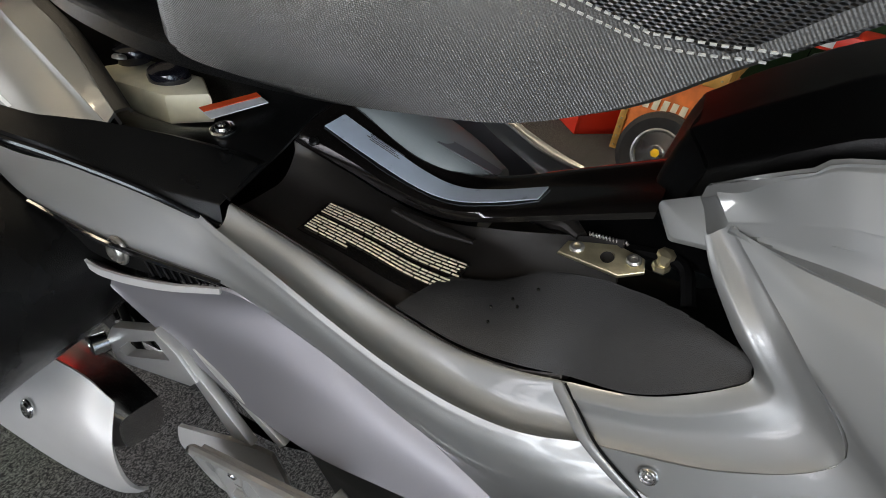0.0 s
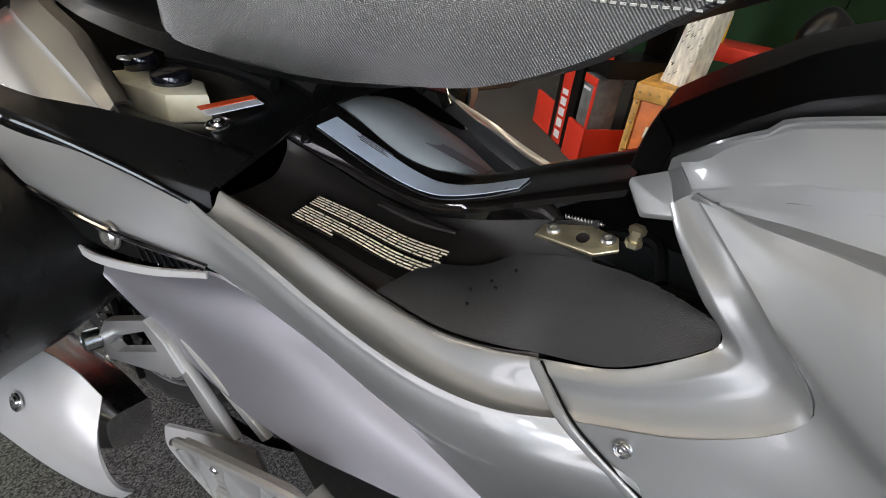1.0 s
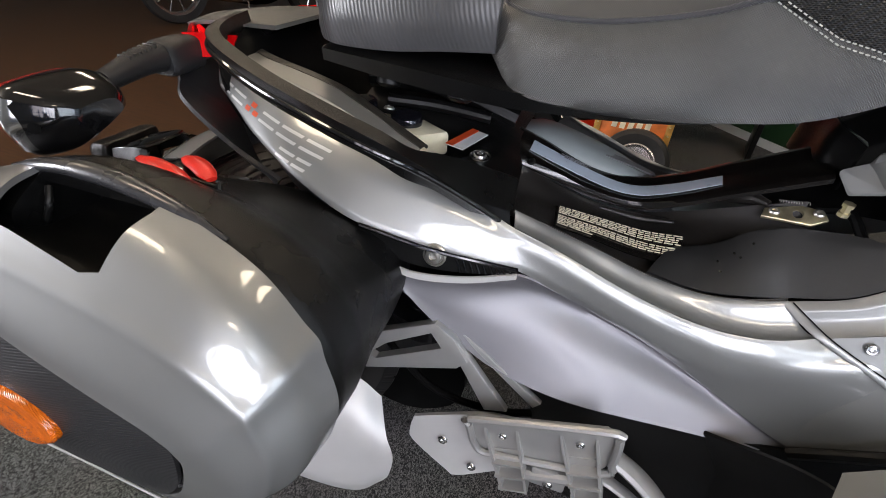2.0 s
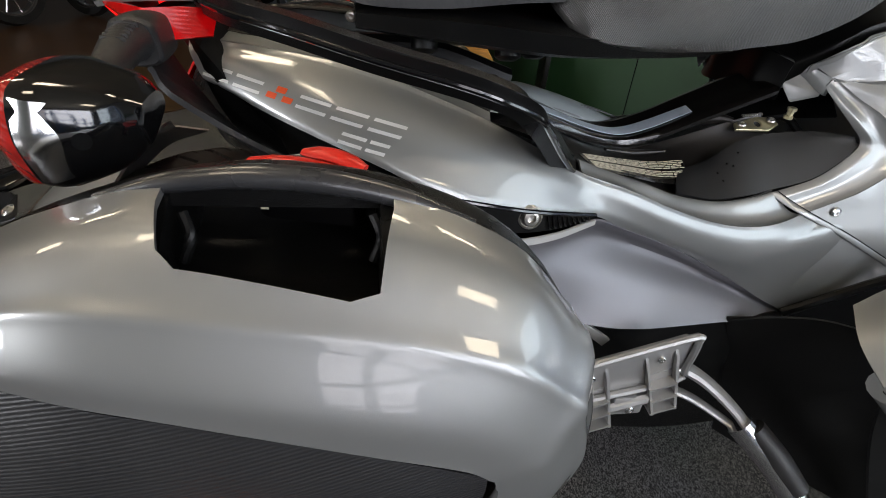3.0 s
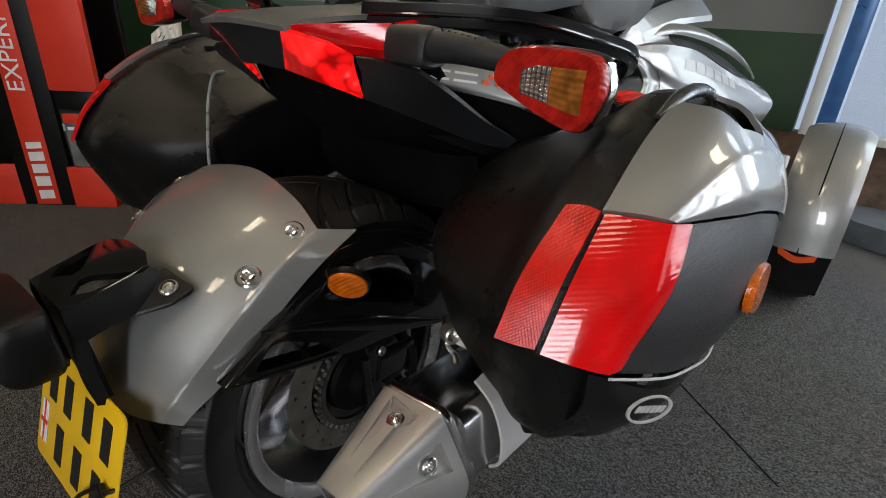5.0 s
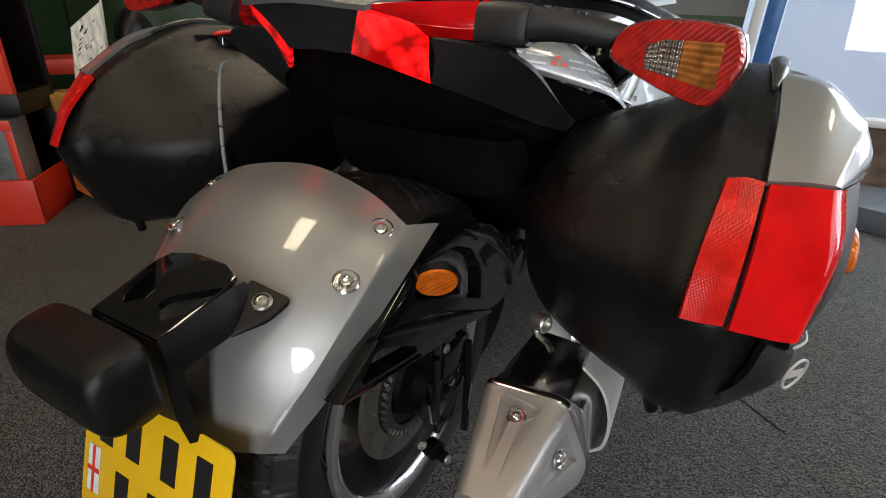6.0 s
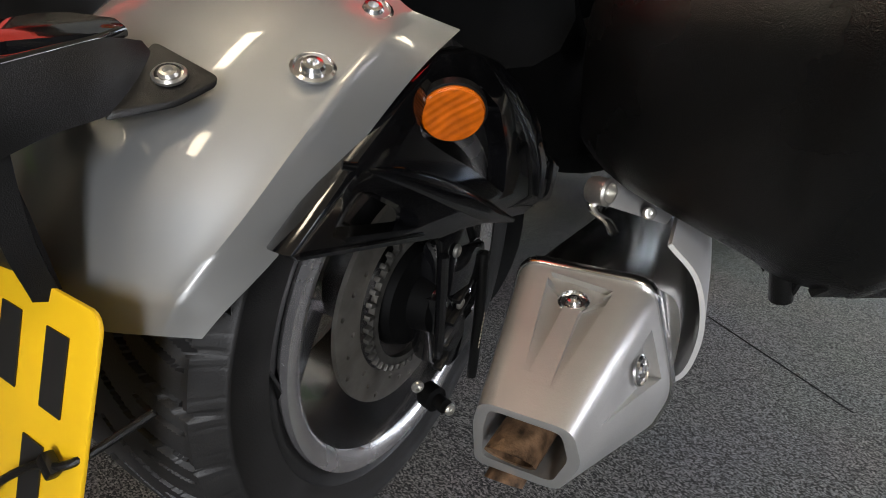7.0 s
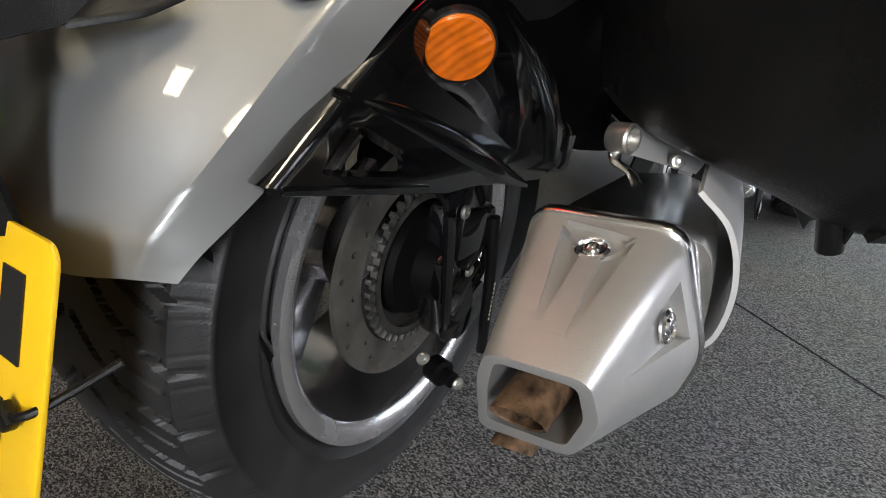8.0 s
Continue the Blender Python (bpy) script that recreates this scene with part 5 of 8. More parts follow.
    def stripe(bm, u0, u1, v0, v1):
        n = max(2, int((u1 - u0) / 0.006))
        for i in range(n):
            e0, e1 = u0 + (u1 - u0) * i / n, u0 + (u1 - u0) * (i + 1) / n
            bm.faces.new([bm.verts.new(on_flank(*q)) for q in ((e0, v0), (e1, v0), (e1, v1), (e0, v1))])
        bmesh.ops.remove_doubles(bm, verts=bm.verts[:], dist=0.0002)
        return bm

    for u, w, v in ((0.0, 0.034, 0.0), (0.04, 0.034, 0.0), (0.118, 0.034, 0.0), (0.158, 0.034, 0.0), (0.198, 0.034, 0.0), (0.178, 0.026, -0.02), (0.208, 0.02, -0.02)):
        h = 0.014 if v == 0 else 0.012
        for v0, v1 in ((v, v + 0.0034), (v + h - 0.0034, v + h)):
            part("logo_bar", stripe(bmesh.new(), u, u + w, v0, v1), LOGO, root, "silver bar in place of a letter")
    for u, v in ((0.082, 0.001), (0.090, 0.009), (0.101, 0.001)):
        part("logo_dot", stripe(bmesh.new(), u, u + 0.0115, v, v + 0.0062), ORANGE_RED, root, "small red dot")
    # black trim under the tail panel and down to the rear
    bm = bmesh.new()
    sheet(bm, rows_of(f, [[(0.05, -0.17, 0.80), (0.12, -0.225, 0.782), (0.2, -0.275, 0.757), (0.29, -0.305, 0.72), (0.36, -0.30, 0.69)], [(0.08, -0.15, 0.73), (0.15, -0.20, 0.70), (0.23, -0.24, 0.67), (0.3, -0.26, 0.63), (0.37, -0.26, 0.6)]]), 30, 10, 0.004, f(IN))
    part("under_trim", bm, BLACK, root, "black trim below the tail panel")


# the body silver made darker and lilac: shade and tinted light in the colour
SHADED_SILVER = material("shaded_silver_paint", (0.21, 0.204, 0.218), 0.46, 0.6, 0.04, 5, 0.05, 2500, coat=0.12, rough_var=0.03)
both(body_side)


# ---- grab rails ----
def grab_rail(f, s):
    edge = [(0.035, -0.12, 0.884), (0.065, -0.20, 0.886), (0.105, -0.268, 0.886), (0.16, -0.311, 0.881), (0.232, -0.341, 0.868), (0.316, -0.362, 0.853), (0.362, -0.361, 0.839), (0.394, -0.348, 0.824)]
    low = [(x, y + 0.005, z - 0.007) for x, y, z in edge] + [(0.420, -0.313, 0.792), (0.455, -0.274, 0.755), (0.498, -0.237, 0.714)]
    keel = [(x, y + 0.011, z - 0.020) for x, y, z in edge[:7]] + [(0.391, -0.332, 0.796), (0.414, -0.300, 0.774), (0.448, -0.262, 0.738), (0.492, -0.228, 0.704)]
    top = [(x, y + 0.002, z + 0.006) for x, y, z in edge[:7]] + [(0.394, -0.347, 0.828)] + [(0.418, -0.312, 0.798), (0.450, -0.272, 0.760), (0.492, -0.232, 0.734)]
    inner = [(x + 0.006, y + 0.021, z + 0.007) for x, y, z in edge[:7]] + [(0.392, -0.315, 0.824), (0.410, -0.265, 0.803), (0.445, -0.212, 0.777), (0.488, -0.175, 0.752)]
    under = [(x + 0.008, y + 0.024, z - 0.008) for x, y, z in edge[:7]] + [(0.384, -0.305, 0.806), (0.405, -0.245, 0.790), (0.445, -0.195, 0.768), (0.486, -0.16, 0.748)]
    bm = bmesh.new()
    sheet(bm, crease_across(rows_of(f, [keel, low, top, inner, under]), 1, 2, 3), 90, 40, 0.004, f((0.3, -0.3, 0.7)))
    rail = part("grab_rail", bm, RAIL, bike, "black grab rail with a glossy outer bead")
    bm = bmesh.new()
    tube(bm, [f((x, y - 0.001, z)) for x, y, z in low], 0.0035, 10, 80)
    part("bead", bm, GLOSS_BLACK, rail, "glossy bead along the rail")
    # inner trim along the crest of the tail panel
    bm = bmesh.new()
    sheet(bm, crease_across(rows_of(f, [[(0.035, -0.150, 0.8385), (0.116, -0.19, 0.8385), (0.184, -0.212, 0.8345), (0.243, -0.225, 0.8245), (0.306, -0.236, 0.8065), (0.372, -0.246, 0.7835)], [(0.06, -0.122, 0.842), (0.116, -0.158, 0.843), (0.184, -0.18, 0.839), (0.243, -0.194, 0.83), (0.306, -0.214, 0.812), (0.372, -0.236, 0.792)], [(0.06, -0.115, 0.82), (0.116, -0.15, 0.82), (0.184, -0.172, 0.812), (0.243, -0.186, 0.802), (0.306, -0.206, 0.787), (0.372, -0.23, 0.775)]]), 1), 40, 16, 0.003, f((0.25, -0.2, 0.6)))
    part("crest_panel", bm, SILVER, rail, "silver crest of the tail panel")
    bm = bmesh.new()
    crest = ((0.06, -0.122, 0.843), (0.116, -0.158, 0.844), (0.184, -0.18, 0.840), (0.243, -0.194, 0.831), (0.306, -0.214, 0.813), (0.372, -0.236, 0.793))
    sheet(bm, [[f((x, y, z)) for x, y, z in crest], [f((x + 0.004, y + 0.012, z + 0.001)) for x, y, z in crest], [f((x + 0.005, y + 0.016, z - 0.004)) for x, y, z in crest]], 30, 6, 0.003, f((0.25, -0.2, 0.6)))
    part("crest_edge", bm, BROWN_BLACK, rail, "dark edging of the crest")
    bolt(rail, f((0.305, -0.178, 0.812)), f((0, 0.2, 1)), 0.007, STEEL)


RAIL = material("rail_black", (0.005, 0.005, 0.005), 0.3, 0.0, 0.2, 14, 0.35, 1300, spec=0.28)
BROWN_BLACK = material("brown_black_plastic", (0.028, 0.026, 0.023), 0.42, 0.0, 0.15, 12, 0.3, 1300)
both(grab_rail)
bm = bmesh.new()
tube(bm, [(0.06, -0.09, 0.866), (0.055, 0, 0.868), (0.06, 0.09, 0.866)], 0.012, 14, 12, 0.75)
part("rail_cross", bm, GLOSS_BLACK, bike)

# ---- tail: lamps and undertail ----
BLADE = material("dark_grey_blade", (0.014, 0.0145, 0.016), 0.42, 0.0, 0.12, 14, 0.3, 1500, spec=0.4)
# dark plastic with the ceiling's sheen put into its lighter grey
TOP_SHEEN = material("grey_sheen_cover", (0.1, 0.1, 0.095), 0.34, 0.0, 0.12, 14, 0.35, 1500, spec=0.5)
tail = new("tail_unit")
tail.parent = bike
# near-black shell: the shade under the tail is in its colour
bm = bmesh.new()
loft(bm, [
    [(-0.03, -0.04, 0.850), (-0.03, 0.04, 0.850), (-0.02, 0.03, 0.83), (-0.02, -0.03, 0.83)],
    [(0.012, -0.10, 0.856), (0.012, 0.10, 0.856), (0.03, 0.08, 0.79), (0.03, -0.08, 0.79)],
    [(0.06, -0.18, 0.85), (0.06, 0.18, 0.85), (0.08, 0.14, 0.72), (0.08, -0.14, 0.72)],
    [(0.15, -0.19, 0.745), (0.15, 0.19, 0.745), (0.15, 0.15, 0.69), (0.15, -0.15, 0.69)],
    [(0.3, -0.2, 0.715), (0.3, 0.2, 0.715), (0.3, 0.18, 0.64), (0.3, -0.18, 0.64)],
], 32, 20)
part("undertail", bm, DARK, tail, "black undertail shell, shade in its near-black colour")
bm = bmesh.new()
sheet(bm, [[(-0.080, -0.092, 0.858), (-0.093, 0, 0.863), (-0.080, 0.092, 0.858)], [(-0.03, -0.100, 0.869), (-0.01, 0, 0.878), (-0.03, 0.100, 0.869)], [(0.1, -0.118, 0.880), (0.12, 0, 0.888), (0.1, 0.118, 0.880)]], 24, 14, 0.006, (0.05, 0, 0.7))
part("tail_top", bm, TOP_SHEEN, tail, "dark top cover of the tail, ceiling sheen in its grey")
bm = bmesh.new()
sheet(bm, [[(-0.0745, -0.081, 0.853), (-0.082, -0.05, 0.855), (-0.088, 0, 0.857), (-0.082, 0.05, 0.855), (-0.0745, 0.081, 0.853)], [(-0.0595, -0.063, 0.828), (-0.062, -0.036, 0.828), (-0.066, 0, 0.830), (-0.062, 0.036, 0.828), (-0.0595, 0.063, 0.828)], [(-0.050, -0.049, 0.806), (-0.052, -0.026, 0.806), (-0.054, 0, 0.808), (-0.052, 0.026, 0.806), (-0.050, 0.049, 0.806)]], 24, 10, 0.006, (0.1, 0, 0.83))
part("tail_centre", bm, BLADE, tail, "dark grey wedge between the tail lamps")
for s in (1, -1):
    f = lambda p, s=s: (p[0], s * p[1], p[2])  # noqa: E731
    bm = bmesh.new()
    sheet(bm, rows_of(f, [[(-0.075, -0.080, 0.853), (-0.050, -0.107, 0.845), (-0.030, -0.124, 0.838), (-0.006, -0.130, 0.828)], [(-0.060, -0.062, 0.828), (-0.036, -0.088, 0.816), (-0.012, -0.108, 0.807), (0.004, -0.124, 0.802)], [(-0.050, -0.048, 0.806), (-0.024, -0.075, 0.793), (0.002, -0.100, 0.781), (0.019, -0.119, 0.772)]]), 26, 16, 0.006, (0.1, 0, 0.82))
    part("tail_lamp", bm, TAIL_GLOW, tail, "lit red tail lamp lens")
    bm = bmesh.new()
    sheet(bm, rows_of(f, [[(-0.078, -0.084, 0.858), (-0.040, -0.132, 0.864), (0.004, -0.186, 0.868)], [(-0.055, -0.105, 0.850), (-0.026, -0.148, 0.851), (0.004, -0.192, 0.853)], [(-0.033, -0.127, 0.842), (-0.014, -0.160, 0.840), (0.004, -0.196, 0.838)]]), 16, 10, 0.005, (0.1, 0, 0.82))
    part("upper_lens", bm, RED_LENS, tail, "red upper lens sloping under the top cover")
    bm = bmesh.new()
    sheet(bm, rows_of(f, [[(-0.034, -0.126, 0.841), (-0.015, -0.160, 0.839), (0.004, -0.196, 0.837)], [(-0.004, -0.131, 0.828), (0.004, -0.162, 0.827), (0.012, -0.196, 0.826)]]), 12, 6, 0.003, (0.1, 0, 0.75))
    part("lens_ledge", bm, RED_LENS, tail, "red ledge between the two lenses")
    bm = bmesh.new()
    sheet(bm, rows_of(f, [[(0.004, -0.196, 0.869), (0.04, -0.186, 0.872), (0.075, -0.172, 0.871)], [(0.008, -0.200, 0.836), (0.04, -0.196, 0.842), (0.07, -0.188, 0.846)]]), 10, 6, 0.004, (0.1, 0, 0.85))
    part("side_lens", bm, RED_LENS, tail, "red side lens of the tail lamp")
    # flat blade from the lamp down beside the case
    top = [(-0.004, -0.131, 0.826), (0.006, -0.197, 0.820), (0.010, -0.224, 0.816), (0.036, -0.250, 0.794), (0.11, -0.262, 0.752), (0.188, -0.266, 0.719)]
    mid = [(0.006, -0.132, 0.806), (0.020, -0.180, 0.797), (0.028, -0.206, 0.792), (0.055, -0.230, 0.776), (0.12, -0.252, 0.736), (0.182, -0.262, 0.712)]
    low = [(0.020, -0.120, 0.772), (0.040, -0.146, 0.762), (0.052, -0.164, 0.755), (0.078, -0.190, 0.742), (0.13, -0.232, 0.718), (0.176, -0.258, 0.706)]
    bm = bmesh.new()
    sheet(bm, crease_across(crease(rows_of(f, [top, mid, low]), 2, tight=0.15), 1, tight=0.2), 40, 16, 0.006, f((0.1, 0.1, 0.85)))
    part("lamp_side_blade", bm, BLADE, tail, "dark grey blade below the lamp")


# ---- rear indicators ----
def indicator(f, s):
    r = new("rear_indicator")
    r.parent = bike
    bm = bmesh.new()
    loft(bm, [[f((0.010 + a, y, z + b)) for a, b in ((-0.019 * k, -0.017 * k), (-0.019 * k, 0.010 * k), (-0.010 * k, 0.019 * k), (0.010 * k, 0.019 * k), (0.019 * k, 0.010 * k), (0.019 * k, -0.017 * k))] for y, z, k in ((-0.190, 0.846, 1.05), (-0.215, 0.846, 1.12), (-0.243, 0.845, 1.12), (-0.249, 0.845, 1.0))], 36, 12)
    part("socket", bm, GREY_BLACK, r, "dark grey stalk socket", 30)
    bm = bmesh.new()
    tube(bm, [f(p) for p in ((0.011, -0.245, 0.847), (0.014, -0.285, 0.847), (0.020, -0.345, 0.838))], [0.0185, 0.0165, 0.0125], 18)
    stalk = part("stalk", bm, GREY_BLACK, r, "tapered rubber stalk")
    for i in range(6):
        y = -0.262 - i * 0.0085
        bm = bmesh.new()
        box(bm, pose(*f((0.0135 + i * 0.0006, y, 0.8635 - i * 0.0011))), 0.020, 0.0035, 0.005, 0.001)
        part("rib", bm, GREY_BLACK, stalk, "", 25)
    
    def ring(x, k, sh=0.0):
        base = [(-0.056, 0.004), (-0.049, 0.021), (-0.030, 0.031), (0.0, 0.034), (0.045, 0.031), (0.060, 0.023), (0.066, 0.0), (0.058, -0.024), (0.048, -0.040), (0.034, -0.042), (0.0, -0.031), (-0.035, -0.015), (-0.052, -0.006)]
        return [f((x + sh * (a + 0.06), -0.392 - a * k, 0.824 + b * k)) for a, b in base]

    bm = bmesh.new()
    loft(bm, [ring(0.006, 1.0), ring(0.018, 1.02), ring(0.03, 0.96), ring(0.055, 0.74), ring(0.07, 0.42)], 48, 14)
    hs = part("housing", bm, GLOSS_BLACK, r, "gloss black indicator housing")
    bm = bmesh.new()
    loft(bm, [ring(0.008, 1.0), ring(0.0, 0.985), ring(-0.006, 0.93)], 48, 6)
    part("lens_rim", bm, RIM_RED, r, "red lens rim")
    for name, a0, a1, mat_, label in (("lens", -0.020, 0.012, LENS, "clear fluted lens half"), ("amber_lens", 0.0125, 0.047, AMBER_LENS, "amber fluted lens half")):
        bm = bmesh.new()
        rows = []
        for j in range(41):
            v = j / 40
            row = []
            for i in range(9):
                a = a0 + (a1 - a0) * i / 8
                zt, zb = 0.842 - 0.006 * max(0, (-0.004 - a) / 0.016), 0.824 - 0.013 - 0.24 * (a + 0.02) + 0.2 * max(0, a - 0.038)
                rim_drop = 0.004 * (abs(2 * v - 1) ** 6)
                row.append(bm.verts.new(f((-0.0078 + rim_drop + 0.00045 * math.cos(v * 14 * math.pi), -0.392 - a, zt + (zb - zt) * v))))
            rows.append(row)
        for ra, rb in zip(rows, rows[1:]):
            for i in range(8):
                bm.faces.new((ra[i], ra[i + 1], rb[i + 1], rb[i]))
        bmesh.ops.recalc_face_normals(bm, faces=bm.faces[:])
        part(name, bm, mat_, r, label)
    bm = bmesh.new()
    sheet(bm, rows_of(f, [[(0.008, -0.452, 0.848), (0.02, -0.455, 0.847), (0.036, -0.446, 0.843)], [(0.008, -0.4595, 0.822), (0.02, -0.461, 0.822), (0.04, -0.449, 0.822)], [(0.01, -0.448, 0.790), (0.02, -0.449, 0.790), (0.035, -0.440, 0.794)]]), 10, 10, 0.002, f((0.02, -0.39, 0.82)))
    part("end_cap", bm, CHROME, r, "bright end cap")
    bm = bmesh.new()
    turned(bm, [(0.006, -0.004), (0.006, 0.004)], axis(f((0.04, -0.446, 0.82)), f((0.5, -1, 0))), 14)
    part("screw_hole", bm, DARK, r)
    if s < 0:  # this stalk is bent upwards
        base = Matrix.Translation((0.012, 0.2, 0.85))
        r.matrix_world = base @ Matrix.Rotation(radians(13), 4, "X") @ base.inverted()


RIM_RED = ribbed(material("faceted_red_rim", (0.36, 0.012, 0.008), 0.18, 0.0, 0.35, 70, coat=0.6, spec=0.4), 95, 0.35, "DIAGONAL", (0, 0, 0), 0.002)
AMBER_LENS = material("amber_bulb_lens", (0.5, 0.17, 0.03), 0.15, 0.5, 0.5, 60, coat=1.0)
both(indicator)
bm = bmesh.new()
tube(bm, [(0.06, 0.29, 0.765), (0.035, 0.285, 0.76), (0.01, 0.268, 0.72), (-0.004, 0.258, 0.67), (-0.014, 0.248, 0.63), (-0.016, 0.245, 0.59)], 0.003, 8)
part("cable", bm, GREYISH, bike, "pale grey cable hanging beside the case")

# ---- tray under the seat ----
tray = new("under_seat_tray")
tray.parent = bike
R = lambda rows: rows_of(lambda p: p, rows)  # noqa: E731
bm = bmesh.new()
# foot well: outer wall rises to the rim, floor, inner wall up to the shelf
line_a = [(0.496, -0.222, 0.733), (0.554, -0.212, 0.713), (0.608, -0.207, 0.696), (0.671, -0.202, 0.676), (0.737, -0.202, 0.667), (0.791, -0.201, 0.674), (0.832, -0.192, 0.683)]
line_b = [(0.49, -0.208, 0.720), (0.55, -0.196, 0.702), (0.608, -0.190, 0.685), (0.67, -0.188, 0.666), (0.735, -0.188, 0.660), (0.79, -0.188, 0.668), (0.838, -0.182, 0.680)]
line_c = [(0.485, -0.175, 0.715), (0.548, -0.165, 0.70), (0.61, -0.160, 0.688), (0.67, -0.158, 0.680), (0.735, -0.160, 0.684), (0.79, -0.165, 0.694), (0.845, -0.168, 0.704)]
line_d = [(0.482, -0.14, 0.716), (0.545, -0.13, 0.703), (0.61, -0.122, 0.695), (0.67, -0.12, 0.692), (0.735, -0.122, 0.702), (0.79, -0.13, 0.715), (0.845, -0.142, 0.73)]
line_e = [(0.478, -0.116, 0.735), (0.54, -0.104, 0.715), (0.60, -0.097, 0.700), (0.66, -0.092, 0.696), (0.725, -0.099, 0.711), (0.785, -0.108, 0.735), (0.84, -0.118, 0.752)]
line_f = [(0.474, -0.110, 0.748), (0.53, -0.091, 0.722), (0.585, -0.083, 0.704), (0.645, -0.078, 0.697), (0.72, -0.087, 0.722), (0.78, -0.099, 0.750), (0.835, -0.110, 0.775)]
sheet(bm, R([line_a, line_b, line_c, line_d, line_e, line_f]), 60, 36, 0.004, (0.65, -0.16, 0.4))
part("well", bm, TRAY, tray, "black moulded foot well")
# the raised lobe at the front of the well
bm = bmesh.new()
line_a = [(0.672, -0.201, 0.679), (0.735, -0.200, 0.669), (0.79, -0.200, 0.677), (0.836, -0.193, 0.685), (0.885, -0.200, 0.706), (0.925, -0.196, 0.735), (0.948, -0.188, 0.754)]
line_b = [(0.68, -0.182, 0.684), (0.738, -0.178, 0.684), (0.787, -0.175, 0.702), (0.832, -0.170, 0.716), (0.87, -0.176, 0.729), (0.908, -0.178, 0.747), (0.946, -0.182, 0.758)]
line_c = [(0.69, -0.164, 0.690), (0.742, -0.158, 0.698), (0.786, -0.154, 0.722), (0.828, -0.151, 0.737), (0.864, -0.158, 0.746), (0.90, -0.166, 0.757), (0.946, -0.180, 0.763)]
line_d = [(0.70, -0.150, 0.694), (0.745, -0.142, 0.707), (0.785, -0.139, 0.735), (0.823, -0.138, 0.749), (0.86, -0.144, 0.756), (0.895, -0.156, 0.763), (0.945, -0.178, 0.765)]
line_e = [(0.71, -0.135, 0.684), (0.75, -0.126, 0.690), (0.788, -0.126, 0.705), (0.825, -0.126, 0.715), (0.865, -0.13, 0.725), (0.90, -0.14, 0.735), (0.945, -0.165, 0.745)]
sheet(bm, crease_across(R([line_a, line_b, line_c, line_d, line_e]), 3), 44, 34, 0.004, (0.83, -0.15, 0.5))
part("lobe", bm, LOBE, tray, "matt grey-black front lobe of the well")
for x, y, z in ((0.752, -0.168, 0.697), (0.768, -0.160, 0.709), (0.775, -0.166, 0.708), (0.786, -0.152, 0.724), (0.756, -0.18, 0.690)):
    bm = bmesh.new()
    turned(bm, [(0.0017, 0.0), (0.0014, 0.001), (0.0004, 0.0016)], axis((x, y, z), (0, -0.4, 0.9)), 10)
    part("water_drop", bm, GLOSS_BLACK, tray)
# shelf along the spine with the bent label on it
bm = bmesh.new()
line_a = [(0.455, -0.110, 0.750), (0.53, -0.090, 0.724), (0.585, -0.082, 0.706), (0.645, -0.078, 0.701), (0.70, -0.085, 0.721), (0.76, -0.097, 0.755), (0.85, -0.110, 0.803)]
line_b = [(0.452, -0.104, 0.763), (0.53, -0.085, 0.737), (0.585, -0.077, 0.720), (0.645, -0.073, 0.713), (0.70, -0.080, 0.732), (0.76, -0.092, 0.765), (0.85, -0.105, 0.813)]
line_c = [(0.455, -0.05, 0.764), (0.53, -0.035, 0.738), (0.585, -0.03, 0.722), (0.645, -0.03, 0.716), (0.70, -0.035, 0.736), (0.76, -0.045, 0.768), (0.85, -0.06, 0.815)]
line_d = [(0.46, -0.01, 0.764), (0.53, 0.0, 0.740), (0.585, 0.0, 0.724), (0.645, 0.0, 0.72), (0.70, 0.0, 0.738), (0.76, -0.005, 0.77), (0.85, -0.01, 0.818)]
line_e = [(0.47, 0.0, 0.70), (0.53, 0.008, 0.69), (0.585, 0.01, 0.68), (0.645, 0.01, 0.68), (0.70, 0.008, 0.70), (0.76, 0.0, 0.73), (0.85, 0.0, 0.78)]
sheet(bm, R([line_a, line_b, line_c, line_d, line_e]), 44, 24, 0.004, (0.6, -0.04, 0.5))
part("shelf", bm, GLOSSY, tray, "gloss black shelf")
bm = bmesh.new()
lab = [[(0.484, -0.070, 0.7535), (0.53, -0.069, 0.739), (0.60, -0.066, 0.719), (0.645, -0.064, 0.7155), (0.69, -0.066, 0.730), (0.746, -0.071, 0.759)], [(0.484, -0.033, 0.7555), (0.535, -0.033, 0.739), (0.60, -0.034, 0.7205), (0.645, -0.035, 0.7175), (0.69, -0.038, 0.732), (0.748, -0.047, 0.762)]]
sheet(bm, [[(x, y, z + 0.0022) for x, y, z in r] for r in lab], 40, 6, 0.001, (0.6, -0.04, 0.5))
part("paper_label", bm, BLUEWHITE, tray, "long pale blue paper label bent over the shelf")
bm = bmesh.new()
bars(bm, (0.515, -0.040, 0.7515), (0.12, 0.0, -0.032), (-0.0, -1, 0.0), [(0.1, 0.5), (0.12, 0.42), (0.1, 0.46), (0.15, 0.5)], 0.0012, 0.002, -0.0006)
part("label_print", bm, INK, tray)
